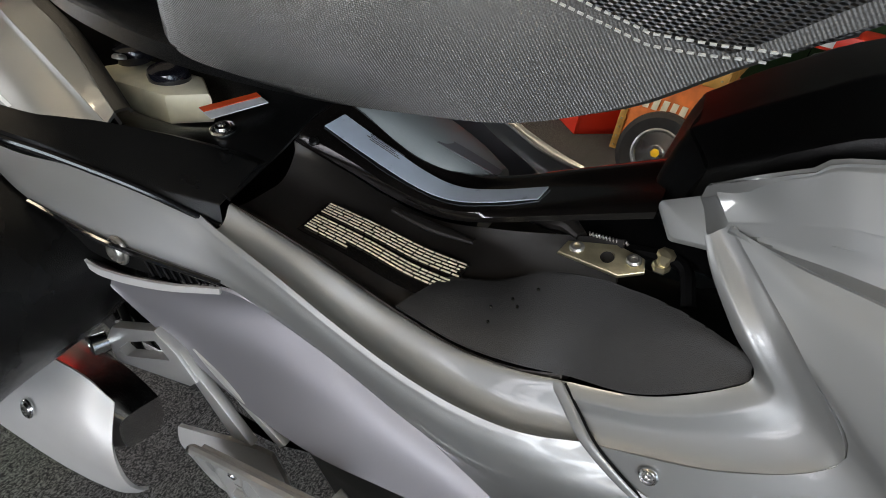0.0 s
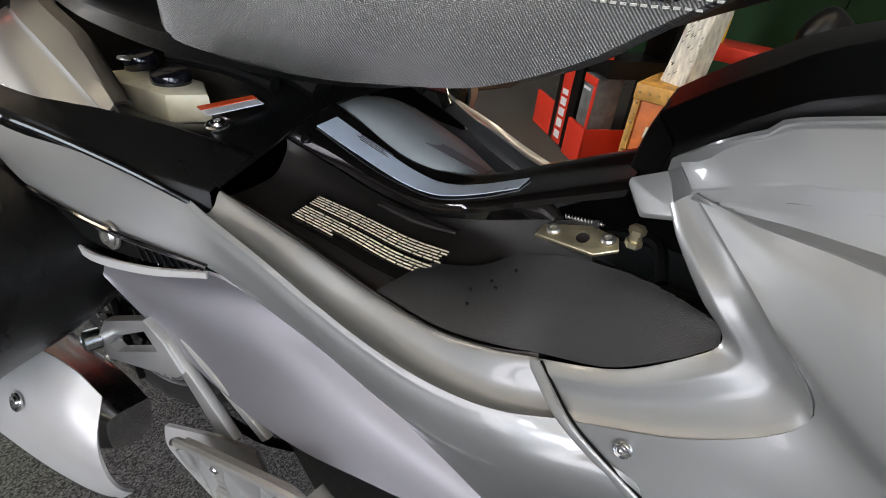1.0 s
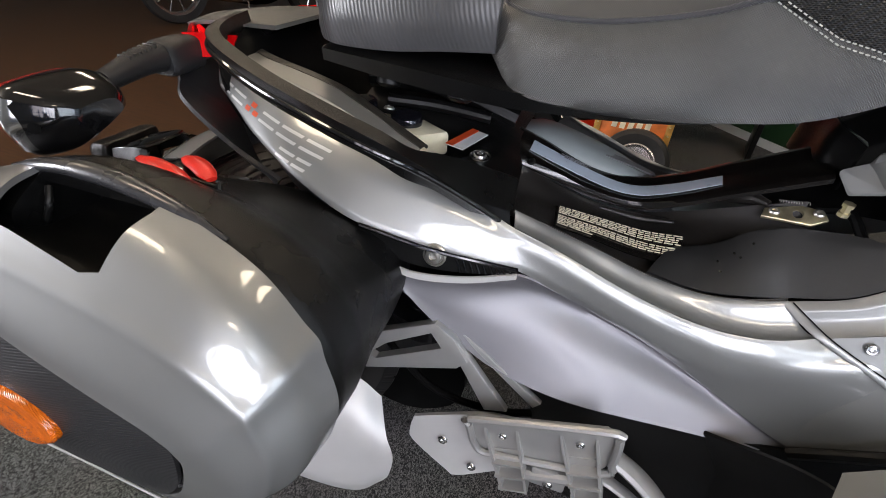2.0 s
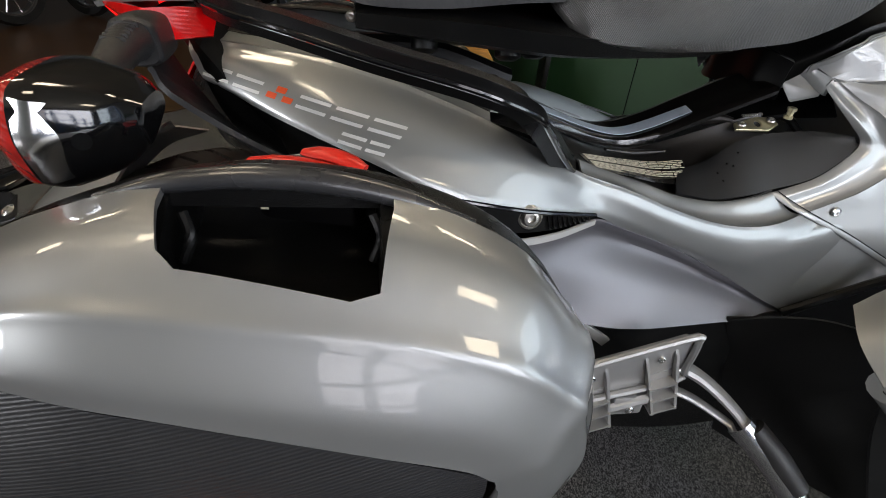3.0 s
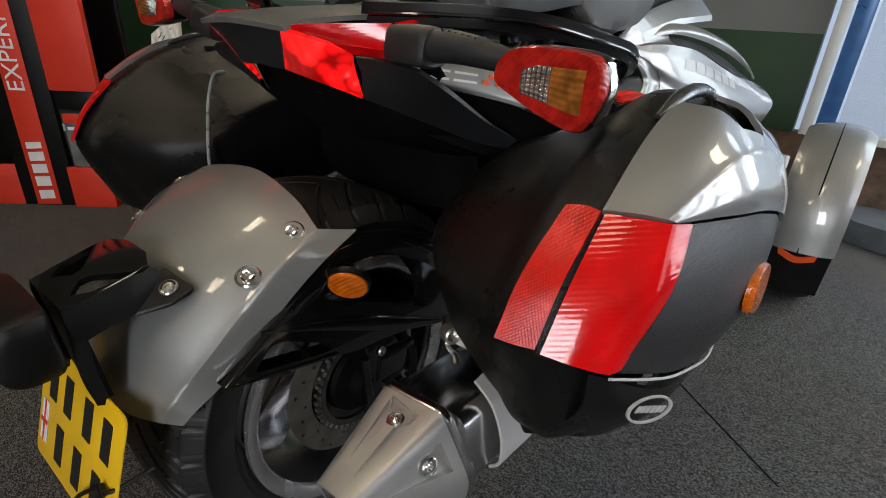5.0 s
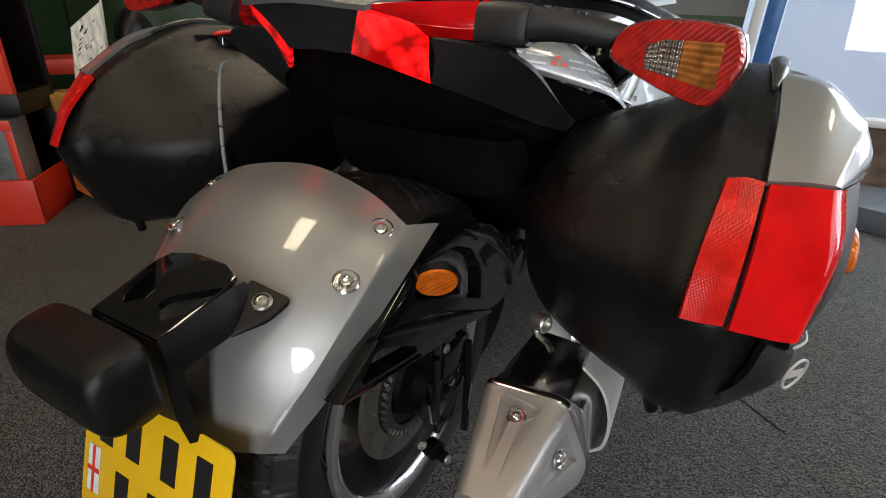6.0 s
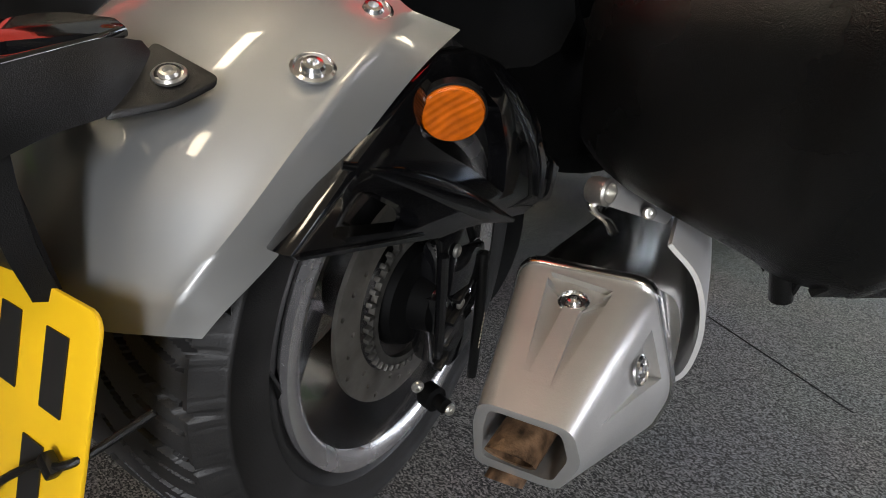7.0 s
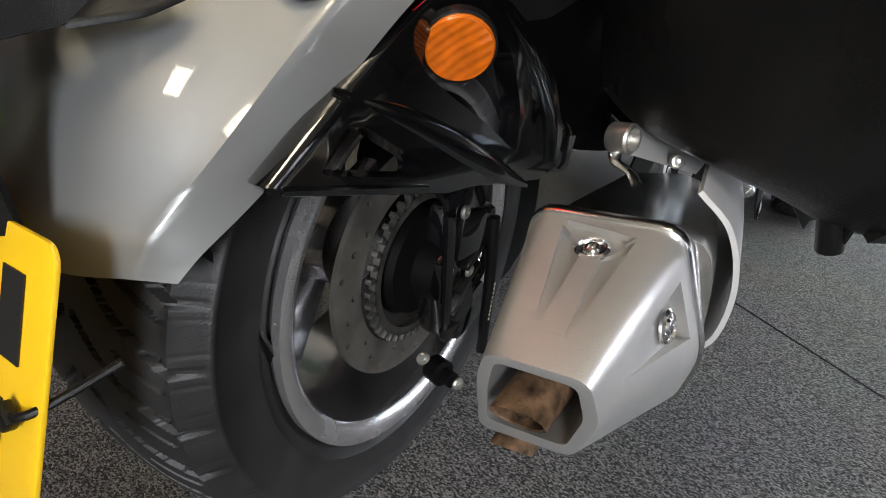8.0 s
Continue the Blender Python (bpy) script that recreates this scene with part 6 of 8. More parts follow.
# warning print in the well
bm = bmesh.new()
o, al, dn = Vector((0.541, -0.136, 0.7085)), Vector((0.158, 0.012, -0.012)), Vector((0.0, -1, -0.06)).normalized()
g = net([[(0.542, -0.138, 0.7065), (0.60, -0.131, 0.6985), (0.66, -0.130, 0.6935), (0.712, -0.135, 0.700)], [(0.546, -0.19, 0.7045), (0.61, -0.182, 0.691), (0.66, -0.18, 0.6815), (0.706, -0.178, 0.680)]], 40, 14)
rnd = random.Random(3)
for j in range(12):
    if j == 5:
        continue
    i = 1
    stop = 38 if j < 10 else 12
    while i < stop:
        w = rnd.choice((1, 2, 2, 3))
        a, b = g[j][i], g[j][min(i + w, 39)]
        c, d = a.lerp(g[j + 1][i], 0.42), b.lerp(g[j + 1][min(i + w, 39)], 0.42)
        k = a.lerp(b, 0.84)
        kk = c.lerp(d, 0.84)
        up = Vector((0, 0, 0.0035))
        plate(bm, [a + up, k + up, kk + up, c + up], (0, 0, 0.0006))
        i += w
part("warning_print", bm, PRINT, tray, "rows of pale warning print")
bm = bmesh.new()
g2 = [[p + Vector((0, 0, 0.002)) for p in r] for r in (g[0], g[6], g[13])]
sheet(bm, [[r[0], r[13], r[26], r[39]] for r in g2], 30, 8, 0.001, (0.6, -0.15, 0.5))
part("print_film", bm, GLOSSY, tray, "clear glossy print film")
# moulded step and little mounts
bm = bmesh.new()
tube(bm, [(0.60, -0.10, 0.704), (0.65, -0.098, 0.70), (0.70, -0.10, 0.705)], [0.004, 0.008, 0.004], 10, 10, 0.6)
part("moulding", bm, TRAY, tray)
bm = bmesh.new()
tube(bm, [(0.745, -0.072, 0.742), (0.78, -0.086, 0.756), (0.80, -0.10, 0.757)], [0.006, 0.012, 0.006], 10, 10, 0.8)
part("moulding", bm, TRAY, tray)
for p in ((0.765, -0.085, 0.758), (0.492, -0.098, 0.748)):
    bolt(tray, p, (0, -0.5, 0.85), 0.006, BLACK)
# latch
latch = new("seat_latch")
latch.parent = tray
bm = bmesh.new()
lo = [(0.788, -0.126, 0.748), (0.792, -0.113, 0.754), (0.832, -0.109, 0.765), (0.856, -0.113, 0.764), (0.860, -0.123, 0.758), (0.842, -0.130, 0.750)]
plate(bm, lo, (0.0, -0.001, 0.004), 0.001)
ob = part("latch_plate", bm, BRASS, latch, "yellow zinc latch plate with holes")
bm = bmesh.new()
for p in ((0.828, -0.119, 0.760),):
    turned(bm, [(0.006, -0.02), (0.006, 0.02)], axis(p, (0, -0.3, 1)), 16)
holed(ob, bm)
for p in ((0.802, -0.119, 0.7565), (0.849, -0.119, 0.7645)):
    bolt(latch, p, (-0.2, -0.3, 1), 0.0065, STEEL, "rivet")
bm = bmesh.new()
pts = []
for i in range(97):
    t = i / 96
    pts.append(Vector((0.806 + 0.034 * t, -0.108 + 0.0016 * math.cos(t * 75), 0.768 + 0.004 * t + 0.0016 * math.sin(t * 75))))
tube(bm, pts, 0.0006, 5, 192)
part("spring", bm, STEEL, latch, "small coil spring")
bm = bmesh.new()
turned(bm, [(0.007, 0), (0.007, 0.005), (0.005, 0.0055), (0.005, 0.012), (0.007, 0.0125), (0.007, 0.017), (0.003, 0.018)], axis((0.869, -0.126, 0.772), (0, -0.1, 1)), 6)
part("nut", bm, BRASS, latch, "brass-coloured nut and bolt")
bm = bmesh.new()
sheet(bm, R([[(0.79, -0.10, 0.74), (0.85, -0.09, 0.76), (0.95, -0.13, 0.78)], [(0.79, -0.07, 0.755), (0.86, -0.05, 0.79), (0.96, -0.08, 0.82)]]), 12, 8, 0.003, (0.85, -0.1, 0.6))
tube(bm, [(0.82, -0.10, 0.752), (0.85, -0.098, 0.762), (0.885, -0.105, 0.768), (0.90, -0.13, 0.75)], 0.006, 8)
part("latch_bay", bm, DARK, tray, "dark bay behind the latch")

# ---- covers and bottles behind the tray ----
bm = bmesh.new()
line_a = [(0.22, -0.215, 0.805), (0.30, -0.225, 0.792), (0.38, -0.232, 0.778), (0.44, -0.232, 0.76), (0.495, -0.222, 0.737)]
line_b = [(0.20, -0.182, 0.775), (0.28, -0.184, 0.76), (0.36, -0.18, 0.758), (0.43, -0.178, 0.766), (0.49, -0.178, 0.746)]
line_c = [(0.20, -0.13, 0.735), (0.28, -0.13, 0.725), (0.36, -0.135, 0.735), (0.43, -0.14, 0.765), (0.485, -0.135, 0.755)]
line_d = [(0.20, -0.085, 0.745), (0.28, -0.085, 0.735), (0.37, -0.09, 0.75), (0.43, -0.09, 0.768), (0.475, -0.10, 0.758)]
line_e = [(0.22, -0.04, 0.80), (0.30, -0.04, 0.79), (0.38, -0.045, 0.785), (0.43, -0.04, 0.778), (0.465, -0.04, 0.765)]
line_f = [(0.22, 0.1, 0.80), (0.30, 0.1, 0.79), (0.38, 0.1, 0.785), (0.43, 0.1, 0.778), (0.465, 0.1, 0.765)]
sheet(bm, R([line_a, line_b, line_c, line_d, line_e, line_f]), 40, 30, 0.004, (0.35, -0.1, 0.5))
part("inner_cover", bm, BLACK, bike, "black moulded cover beside the fluid bottles")
bot = new("fluid_bottle")
bot.parent = bike
bm = bmesh.new()
plate(bm, [(0.225, -0.155, 0.745), (0.26, -0.175, 0.745), (0.345, -0.165, 0.745), (0.375, -0.13, 0.745), (0.33, -0.10, 0.745), (0.24, -0.105, 0.745)], (0, 0, 0.036), 0.006)
part("bottle", bm, CREAM, bot, "cream translucent fluid bottle")
for p, r in (((0.312, -0.130, 0.784), 0.022), ((0.240, -0.121, 0.790), 0.021)):
    bm = bmesh.new()
    n = 40
    prof = [(r, 0.0), (r * 1.03, 0.004), (r * 1.03, 0.012), (r * 0.94, 0.016), (r * 0.55, 0.0175), (r * 0.2, 0.017)]
    turned(bm, prof, axis((p[0], p[1], p[2] - 0.006), (0, -0.15, 1)), n)
    part("cap", bm, BLUE_CAP, bot, "gloss black screw cap")
bolt(bike, (0.432, -0.166, 0.768), (0, -0.2, 1), 0.009, CHROME, "cover_bolt", 0.014)
bm = bmesh.new()
plate(bm, [(0.378, -0.150, 0.7695), (0.398, -0.086, 0.7735), (0.424, -0.094, 0.7725), (0.405, -0.158, 0.7685)], (0, 0, 0.0012))
wl = part("warning_label", bm, WHITE, bike, "white warning label with an orange-red band")
bm = bmesh.new()
plate(bm, [(0.378, -0.150, 0.7709), (0.398, -0.086, 0.7749), (0.4085, -0.0892, 0.7745), (0.3888, -0.1532, 0.7705)], (0, 0, 0.0008))
part("label_band", bm, ORANGE_RED, wl)
# inside of the far body: silver inner side of the left panel, seen over the tray
bm = bmesh.new()
tube(bm, [(0.27, -0.10, 0.80), (0.34, -0.08, 0.797), (0.42, -0.07, 0.79)], 0.009, 10)
part("hose", bm, BLACK, bike, "black hose beside the bottles")
bm = bmesh.new()
tube(bm, [(0.22, -0.05, 0.82), (0.33, -0.03, 0.815), (0.45, -0.02, 0.78)], 0.02, 10)
part("hose", bm, BLACK, bike, "black hose beside the bottles")
bm = bmesh.new()
loft(bm, [[(0.455, -0.005, 0.755), (0.455, 0.09, 0.745), (0.455, 0.09, 0.66), (0.455, 0.0, 0.66)], [(0.50, -0.008, 0.757), (0.50, 0.10, 0.745), (0.50, 0.10, 0.65), (0.50, -0.005, 0.65)], [(0.60, -0.008, 0.735), (0.60, 0.09, 0.722), (0.60, 0.09, 0.64), (0.60, -0.005, 0.64)], [(0.665, 0.0, 0.712), (0.665, 0.07, 0.702), (0.665, 0.07, 0.64), (0.665, 0.0, 0.64)]], 40, 24)
part("fluid_tank", bm, GREYISH, bike, "pale grey fluid tank under the seat")
bm = bmesh.new()
sheet(bm, R([[(0.592, 0.004, 0.7425), (0.63, 0.006, 0.734), (0.672, 0.012, 0.722)], [(0.594, 0.024, 0.7420), (0.632, 0.026, 0.733), (0.672, 0.030, 0.720)]]), 14, 5, 0.0015, (0.63, 0.02, 0.5))
part("barcode_label", bm, INK, bike, "small dark label with pale print")
# dark frame filling the middle of the vehicle, deep shade put into its colour
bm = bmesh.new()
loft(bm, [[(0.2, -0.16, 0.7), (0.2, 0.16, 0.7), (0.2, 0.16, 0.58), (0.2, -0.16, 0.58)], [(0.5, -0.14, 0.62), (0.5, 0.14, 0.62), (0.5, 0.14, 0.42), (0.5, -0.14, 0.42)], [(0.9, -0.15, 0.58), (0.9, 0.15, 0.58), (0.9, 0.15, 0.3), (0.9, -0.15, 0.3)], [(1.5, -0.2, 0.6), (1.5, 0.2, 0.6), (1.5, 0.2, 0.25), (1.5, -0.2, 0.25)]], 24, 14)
part("chassis", bm, DARK, bike, "stand-in engine and frame, shade in its near-black colour")

# ---- black console and front body ----
bm = bmesh.new()
low = [(0.871, -0.094, 0.848), (0.899, -0.117, 0.874), (0.923, -0.124, 0.892), (0.96, -0.128, 0.912), (1.1, -0.145, 0.955), (1.3, -0.16, 1.0)]
high = [(0.849, -0.052, 0.860), (0.886, -0.055, 0.889), (0.917, -0.054, 0.910), (0.96, -0.053, 0.935), (1.1, -0.05, 0.985), (1.3, -0.045, 1.04)]
half = [[(x - 0.003, y + 0.004, z - 0.035) for x, y, z in low], low, [(x - 0.002, y + 0.007, z + 0.004) for x, y, z in low], high]
sheet(bm, crease_across(half + [[(x + 0.004, y * 0.5, z + 0.002) for x, y, z in high]] + [[(x, -y, z) for x, y, z in row] for row in half[::-1]], 1, 3, 5, 7), 40, 60, 0.005, (1.0, 0, 0.7))
part("console", bm, BLACK, bike, "black console in front of the seat")
bm = bmesh.new()
rim_line = [(0.871, -0.094, 0.847), (0.860, -0.073, 0.853), (0.849, -0.052, 0.859), (0.852, 0.0, 0.861), (0.849, 0.052, 0.859), (0.871, 0.094, 0.847)]
sheet(bm, [rim_line, [(x - 0.006, y, z - 0.022) for x, y, z in rim_line], [(x - 0.012, y * 1.04, 0.792) for x, y, z in rim_line]], 30, 12, 0.005, (1.0, 0, 0.8))
part("console_end", bm, BLACK, bike, "black rounded end of the console")


def front_side(f, s):
    root = new("front_fairing")
    root.parent = bike
    # bracket tab at the fairing's rear corner and the shelf's end face
    bm = bmesh.new()
    plate(bm, rounded([f((0.848, -0.112, 0.821)), f((0.878, -0.108, 0.836)), f((0.893, -0.141, 0.814)), f((0.866, -0.120, 0.798))], 0.004), (0, 0, -0.004), 0.001)
    part("corner_tab", bm, SILVER, root, "silver corner tab", 25)
    bm = bmesh.new()
    plate(bm, [f((0.875, -0.117, 0.849)), f((0.8945, -0.144, 0.838)), f((0.893, -0.1445, 0.812)), f((0.873, -0.105, 0.825))], (0.006, 0, 0), 0.0015)
    part("shelf_end", bm, SILVER, root, "silver end face of the shelf", 25)
    # shelf on top of the fairing: bevelled inner edge, sloping face, crease and ledge
    inner = [(0.876, -0.119, 0.850), (0.900, -0.138, 0.874), (0.924, -0.1415, 0.890), (0.946, -0.143, 0.903), (1.1, -0.160, 0.945), (1.3, -0.18, 0.98)]
    fold = [(0.8945, -0.1435, 0.838), (0.917, -0.1495, 0.850), (0.938, -0.157, 0.861), (0.961, -0.164, 0.870), (1.1, -0.195, 0.905), (1.3, -0.235, 0.925)]
    ledge = [(0.897, -0.1455, 0.829), (0.920, -0.1525, 0.841), (0.942, -0.160, 0.851), (0.965, -0.1675, 0.859), (1.1, -0.200, 0.890), (1.3, -0.24, 0.91)]
    bm = bmesh.new()
    sheet(bm, crease_across(rows_of(f, [[(x, y + 0.003, z - 0.012) for x, y, z in inner], inner, [tuple(a + (c - a) * 0.2 + (0, -0.001, 0.0012)[k] for k, (a, c) in enumerate(zip(p, q))) for p, q in zip(inner, fold)], fold, ledge]), 1, 2, 3, tight=0.07), 50, 40, 0.004, f((1.1, 0, 0.7)))
    part("top_shelf", bm, SILVER, root, "silver stepped top shelf")
    bm = bmesh.new()
    sheet(bm, rows_of(f, [[(0.897, -0.1452, 0.829), (0.931, -0.1558, 0.846), (0.965, -0.1672, 0.859), (1.06, -0.190, 0.881)], [(0.897, -0.146, 0.833), (0.932, -0.158, 0.838), (0.973, -0.174, 0.845), (1.06, -0.200, 0.855)], [(0.897, -0.149, 0.838), (0.935, -0.166, 0.837), (0.985, -0.191, 0.843), (1.06, -0.221, 0.842)]]), 20, 6, 0.003, f((1.0, 0, 0.7)))
    part("shelf_fillet", bm, SILVER, root, "silver fillet below the shelf")
    # scoop round the recess: narrow lip, sunken valley, crease of the outer face
    bm = bmesh.new()
    line_a = [(0.884, -0.150, 0.826), (0.898, -0.165, 0.808), (0.925, -0.182, 0.781), (0.947, -0.187, 0.760), (0.935, -0.194, 0.742), (0.892, -0.198, 0.706), (0.832, -0.197, 0.681)]
    line_d = [(0.897, -0.149, 0.838), (0.926, -0.169, 0.818), (0.962, -0.200, 0.794), (1.004, -0.216, 0.750), (0.980, -0.2235, 0.719), (0.93, -0.2255, 0.687), (0.872, -0.2245, 0.661)]
    rows = [line_a]
    for k, dy in ((0.06, -0.0015), (0.22, -0.003), (0.34, -0.001), (0.6, 0.0035), (0.86, 0.003)):
        rows.append([(a[0] + (d[0] - a[0]) * k, a[1] + (d[1] - a[1]) * k + dy * (0.4 if i == 0 else 1.0), a[2] + (d[2] - a[2]) * k) for i, (a, d) in enumerate(zip(line_a, line_d))])
    rows.append(line_d)
    sheet(bm, rows_of(f, rows), 70, 40, 0.004, f((0.93, 0, 0.6)))
    part("recess_scoop", bm, SILVER, root, "silver scoop with a narrow lip round the recess")
    # the big outer face with its round eyebrow
    bm = bmesh.new()
    line_a = [(0.897, -0.149, 0.838), (0.935, -0.167, 0.836), (0.985, -0.192, 0.842), (1.06, -0.222, 0.841), (1.16, -0.255, 0.828), (1.30, -0.29, 0.79), (1.45, -0.32, 0.755), (1.60, -0.34, 0.735), (1.74, -0.35, 0.715)]
    line_b = [(0.926, -0.170, 0.818), (0.968, -0.196, 0.818), (1.02, -0.225, 0.810), (1.09, -0.254, 0.797), (1.19, -0.285, 0.775), (1.32, -0.317, 0.745), (1.46, -0.345, 0.718), (1.60, -0.37, 0.70), (1.76, -0.385, 0.685)]
    line_c = [(0.962, -0.201, 0.794), (1.005, -0.226, 0.775), (1.05, -0.248, 0.760), (1.11, -0.270, 0.745), (1.20, -0.299, 0.725), (1.33, -0.333, 0.705), (1.47, -0.362, 0.685), (1.61, -0.387, 0.668), (1.77, -0.405, 0.655)]
    line_d = [(1.004, -0.217, 0.750), (1.035, -0.236, 0.735), (1.075, -0.255, 0.718), (1.13, -0.276, 0.703), (1.22, -0.305, 0.685), (1.34, -0.338, 0.668), (1.47, -0.365, 0.652), (1.61, -0.39, 0.635), (1.76, -0.40, 0.62)]
    line_e = [(0.955, -0.2265, 0.702), (0.995, -0.236, 0.682), (1.045, -0.250, 0.665), (1.10, -0.268, 0.655), (1.20, -0.298, 0.65), (1.33, -0.335, 0.64), (1.47, -0.362, 0.625), (1.6, -0.38, 0.60), (1.73, -0.385, 0.58)]
    line_f = [(0.873, -0.2255, 0.661), (0.942, -0.2405, 0.634), (1.0, -0.2505, 0.607), (1.06, -0.263, 0.588), (1.16, -0.290, 0.606), (1.30, -0.325, 0.616), (1.44, -0.345, 0.60), (1.55, -0.355, 0.57), (1.66, -0.36, 0.54)]
    sheet(bm, rows_of(f, [line_a, line_b, line_c, line_d, line_e, line_f]), 80, 40, 0.004, f((1.2, 0, 0.6)))
    face = BVHTree.FromBMesh(bm)
    part("outer_face", bm, SILVER, root, "large silver fairing face")
    # eyebrow over a black mesh duct
    bm = bmesh.new()
    sheet(bm, rows_of(f, [
        [(0.98, -0.155, 0.875), (1.08, -0.195, 0.895), (1.22, -0.24, 0.885), (1.38, -0.285, 0.85), (1.52, -0.315, 0.80), (1.62, -0.335, 0.755)],
        [(0.985, -0.165, 0.868), (1.08, -0.215, 0.88), (1.22, -0.265, 0.868), (1.38, -0.308, 0.832), (1.52, -0.335, 0.785), (1.62, -0.345, 0.745)],
        [(0.985, -0.17, 0.862), (1.08, -0.215, 0.868), (1.22, -0.262, 0.85), (1.38, -0.302, 0.815), (1.52, -0.33, 0.775), (1.62, -0.343, 0.74)],
    ]), 40, 12, 0.008, f((1.2, 0, 0.7)))
    part("eyebrow", bm, SILVER, root, "silver eyebrow over the duct")
    bm = bmesh.new()
    sheet(bm, rows_of(f, [[(0.99, -0.16, 0.858), (1.1, -0.2, 0.862), (1.25, -0.25, 0.84), (1.4, -0.29, 0.80), (1.6, -0.33, 0.74)], [(0.99, -0.18, 0.845), (1.1, -0.23, 0.838), (1.25, -0.27, 0.81), (1.4, -0.305, 0.77), (1.6, -0.338, 0.73)]]), 30, 8, 0.004, f((1.2, 0, 0.7)))
    part("duct_mesh", bm, MESHY, root, "black mesh in the duct")
    # seam between strip and fairing: dark groove with a bright edge
    SEAM = [(0.831, -0.1985, 0.681), (0.850, -0.211, 0.671), (0.870, -0.2245, 0.662), (0.897, -0.2325, 0.651), (0.942, -0.2405, 0.633), (1.0, -0.2505, 0.606), (1.052, -0.258, 0.581)]
    bm = bmesh.new()
    tube(bm, [f((x + 0.006, y - 0.0012, z + 0.002)) for x, y, z in SEAM], 0.0013, 8, 40)
    part("seam", bm, DARK, root)
    bm = bmesh.new()
    sheet(bm, rows_of(f, [[(x + dx, y - dy, z + dx * 0.35 + 0.0012) for x, y, z in SEAM] for dx, dy in ((-0.008, 0.0), (-0.0065, 0.0028), (-0.001, 0.0036), (0.0035, 0.003), (0.0046, 0.0))]), 40, 14, 0.002, f((0.93, 0, 0.6)))
    part("seam_roll", bm, SILVER, root, "raised bright band beside the seam")
    bolt(root, f((0.917, -0.2315, 0.667)), f((-0.1, -1, 0.25)), 0.0045, CHROME, "bolt", 0.0072)
    bolt(root, f((1.04, -0.2575, 0.608)), f((-0.1, -1, 0.25)), 0.0055, DARK, "bolt", 0.008)
    # logo outline as plain bars
    a, d, up = Vector((1.075, -0.2495, 0.782)), Vector((0.94, -0.285, -0.17)).normalized(), Vector((0.15, 0.42, 0.89)).normalized()
    n_ = d.cross(up).normalized()
    n_ = n_ if n_.y < 0 else -n_
    for i in range(6):
        bm = bmesh.new()
        grid = []
        for v in range(5):
            row = []
            for u in range(7):
                q = a + d * (0.056 * i + 0.046 * u / 6 + 0.0015 * v) + up * (0.0075 * v)
                got = face.ray_cast(Vector(f(q + n_ * 0.08)), -Vector(f(n_)), 0.2)[0]
                row.append(bm.verts.new((got if got else Vector(f(q))) + Vector(f(n_)) * 0.0012))
            grid.append(row)
        for ra, rb in zip(grid, grid[1:]):
            for u in range(6):
                bm.faces.new((ra[u], ra[u + 1], rb[u + 1], rb[u]))
        part("logo_bar", bm, LOGO_DIM, root, "dull silver bar in place of a letter")
    # black arch edge and lower flap in front of the rider's foot
    bm = bmesh.new()
    tube(bm, [f(p) for p in ((0.90, -0.245, 0.49), (0.96, -0.262, 0.535), (1.03, -0.282, 0.585), (1.10, -0.298, 0.608), (1.2, -0.315, 0.618), (1.33, -0.335, 0.615))], 0.008, 8)
    part("arch_edge", bm, BLACK, root, "black edge of the arch")
    bm = bmesh.new()
    sheet(bm, rows_of(f, [[(0.80, -0.25, 0.485), (0.9, -0.30, 0.52), (0.97, -0.36, 0.53)], [(0.84, -0.24, 0.40), (0.94, -0.32, 0.40), (1.02, -0.40, 0.40)], [(0.88, -0.25, 0.22), (0.97, -0.33, 0.2), (1.05, -0.42, 0.2)]]), 14, 14, 0.005, f((1.2, -0.2, 0.4)))
    part("foot_guard", bm, BLACK, root, "black guard ahead of the footrest")
    # wing over the front suspension
    bm = bmesh.new()
    sheet(bm, rows_of(f, [
        [(0.90, -0.335, 0.575), (0.945, -0.34, 0.612), (1.02, -0.35, 0.64), (1.15, -0.37, 0.655), (1.30, -0.40, 0.64), (1.42, -0.43, 0.60)],
        [(0.885, -0.38, 0.545), (0.945, -0.40, 0.60), (1.03, -0.42, 0.632), (1.15, -0.44, 0.645), (1.29, -0.46, 0.63), (1.40, -0.48, 0.59)],
        [(0.89, -0.43, 0.515), (0.955, -0.455, 0.56), (1.03, -0.48, 0.58), (1.14, -0.50, 0.59), (1.25, -0.51, 0.585), (1.35, -0.515, 0.555)],
    ]), 36, 20, 0.006, f((1.1, -0.3, 0.4)))
    part("wing", bm, SILVER, root, "silver wing over the front suspension")
    bm = bmesh.new()
    tube(bm, [f(p) for p in ((0.90, -0.43, 0.515), (0.97, -0.455, 0.45), (1.06, -0.475, 0.39), (1.14, -0.49, 0.355), (1.23, -0.505, 0.38), (1.30, -0.515, 0.46), (1.345, -0.515, 0.555))], [0.024, 0.022, 0.021, 0.020, 0.019, 0.018, 0.016], 14, 60, 1.3, (0, 1, 0))
    part("wing_loop", bm, SILVER, root, "silver loop framing the wing opening")
    bm = bmesh.new()
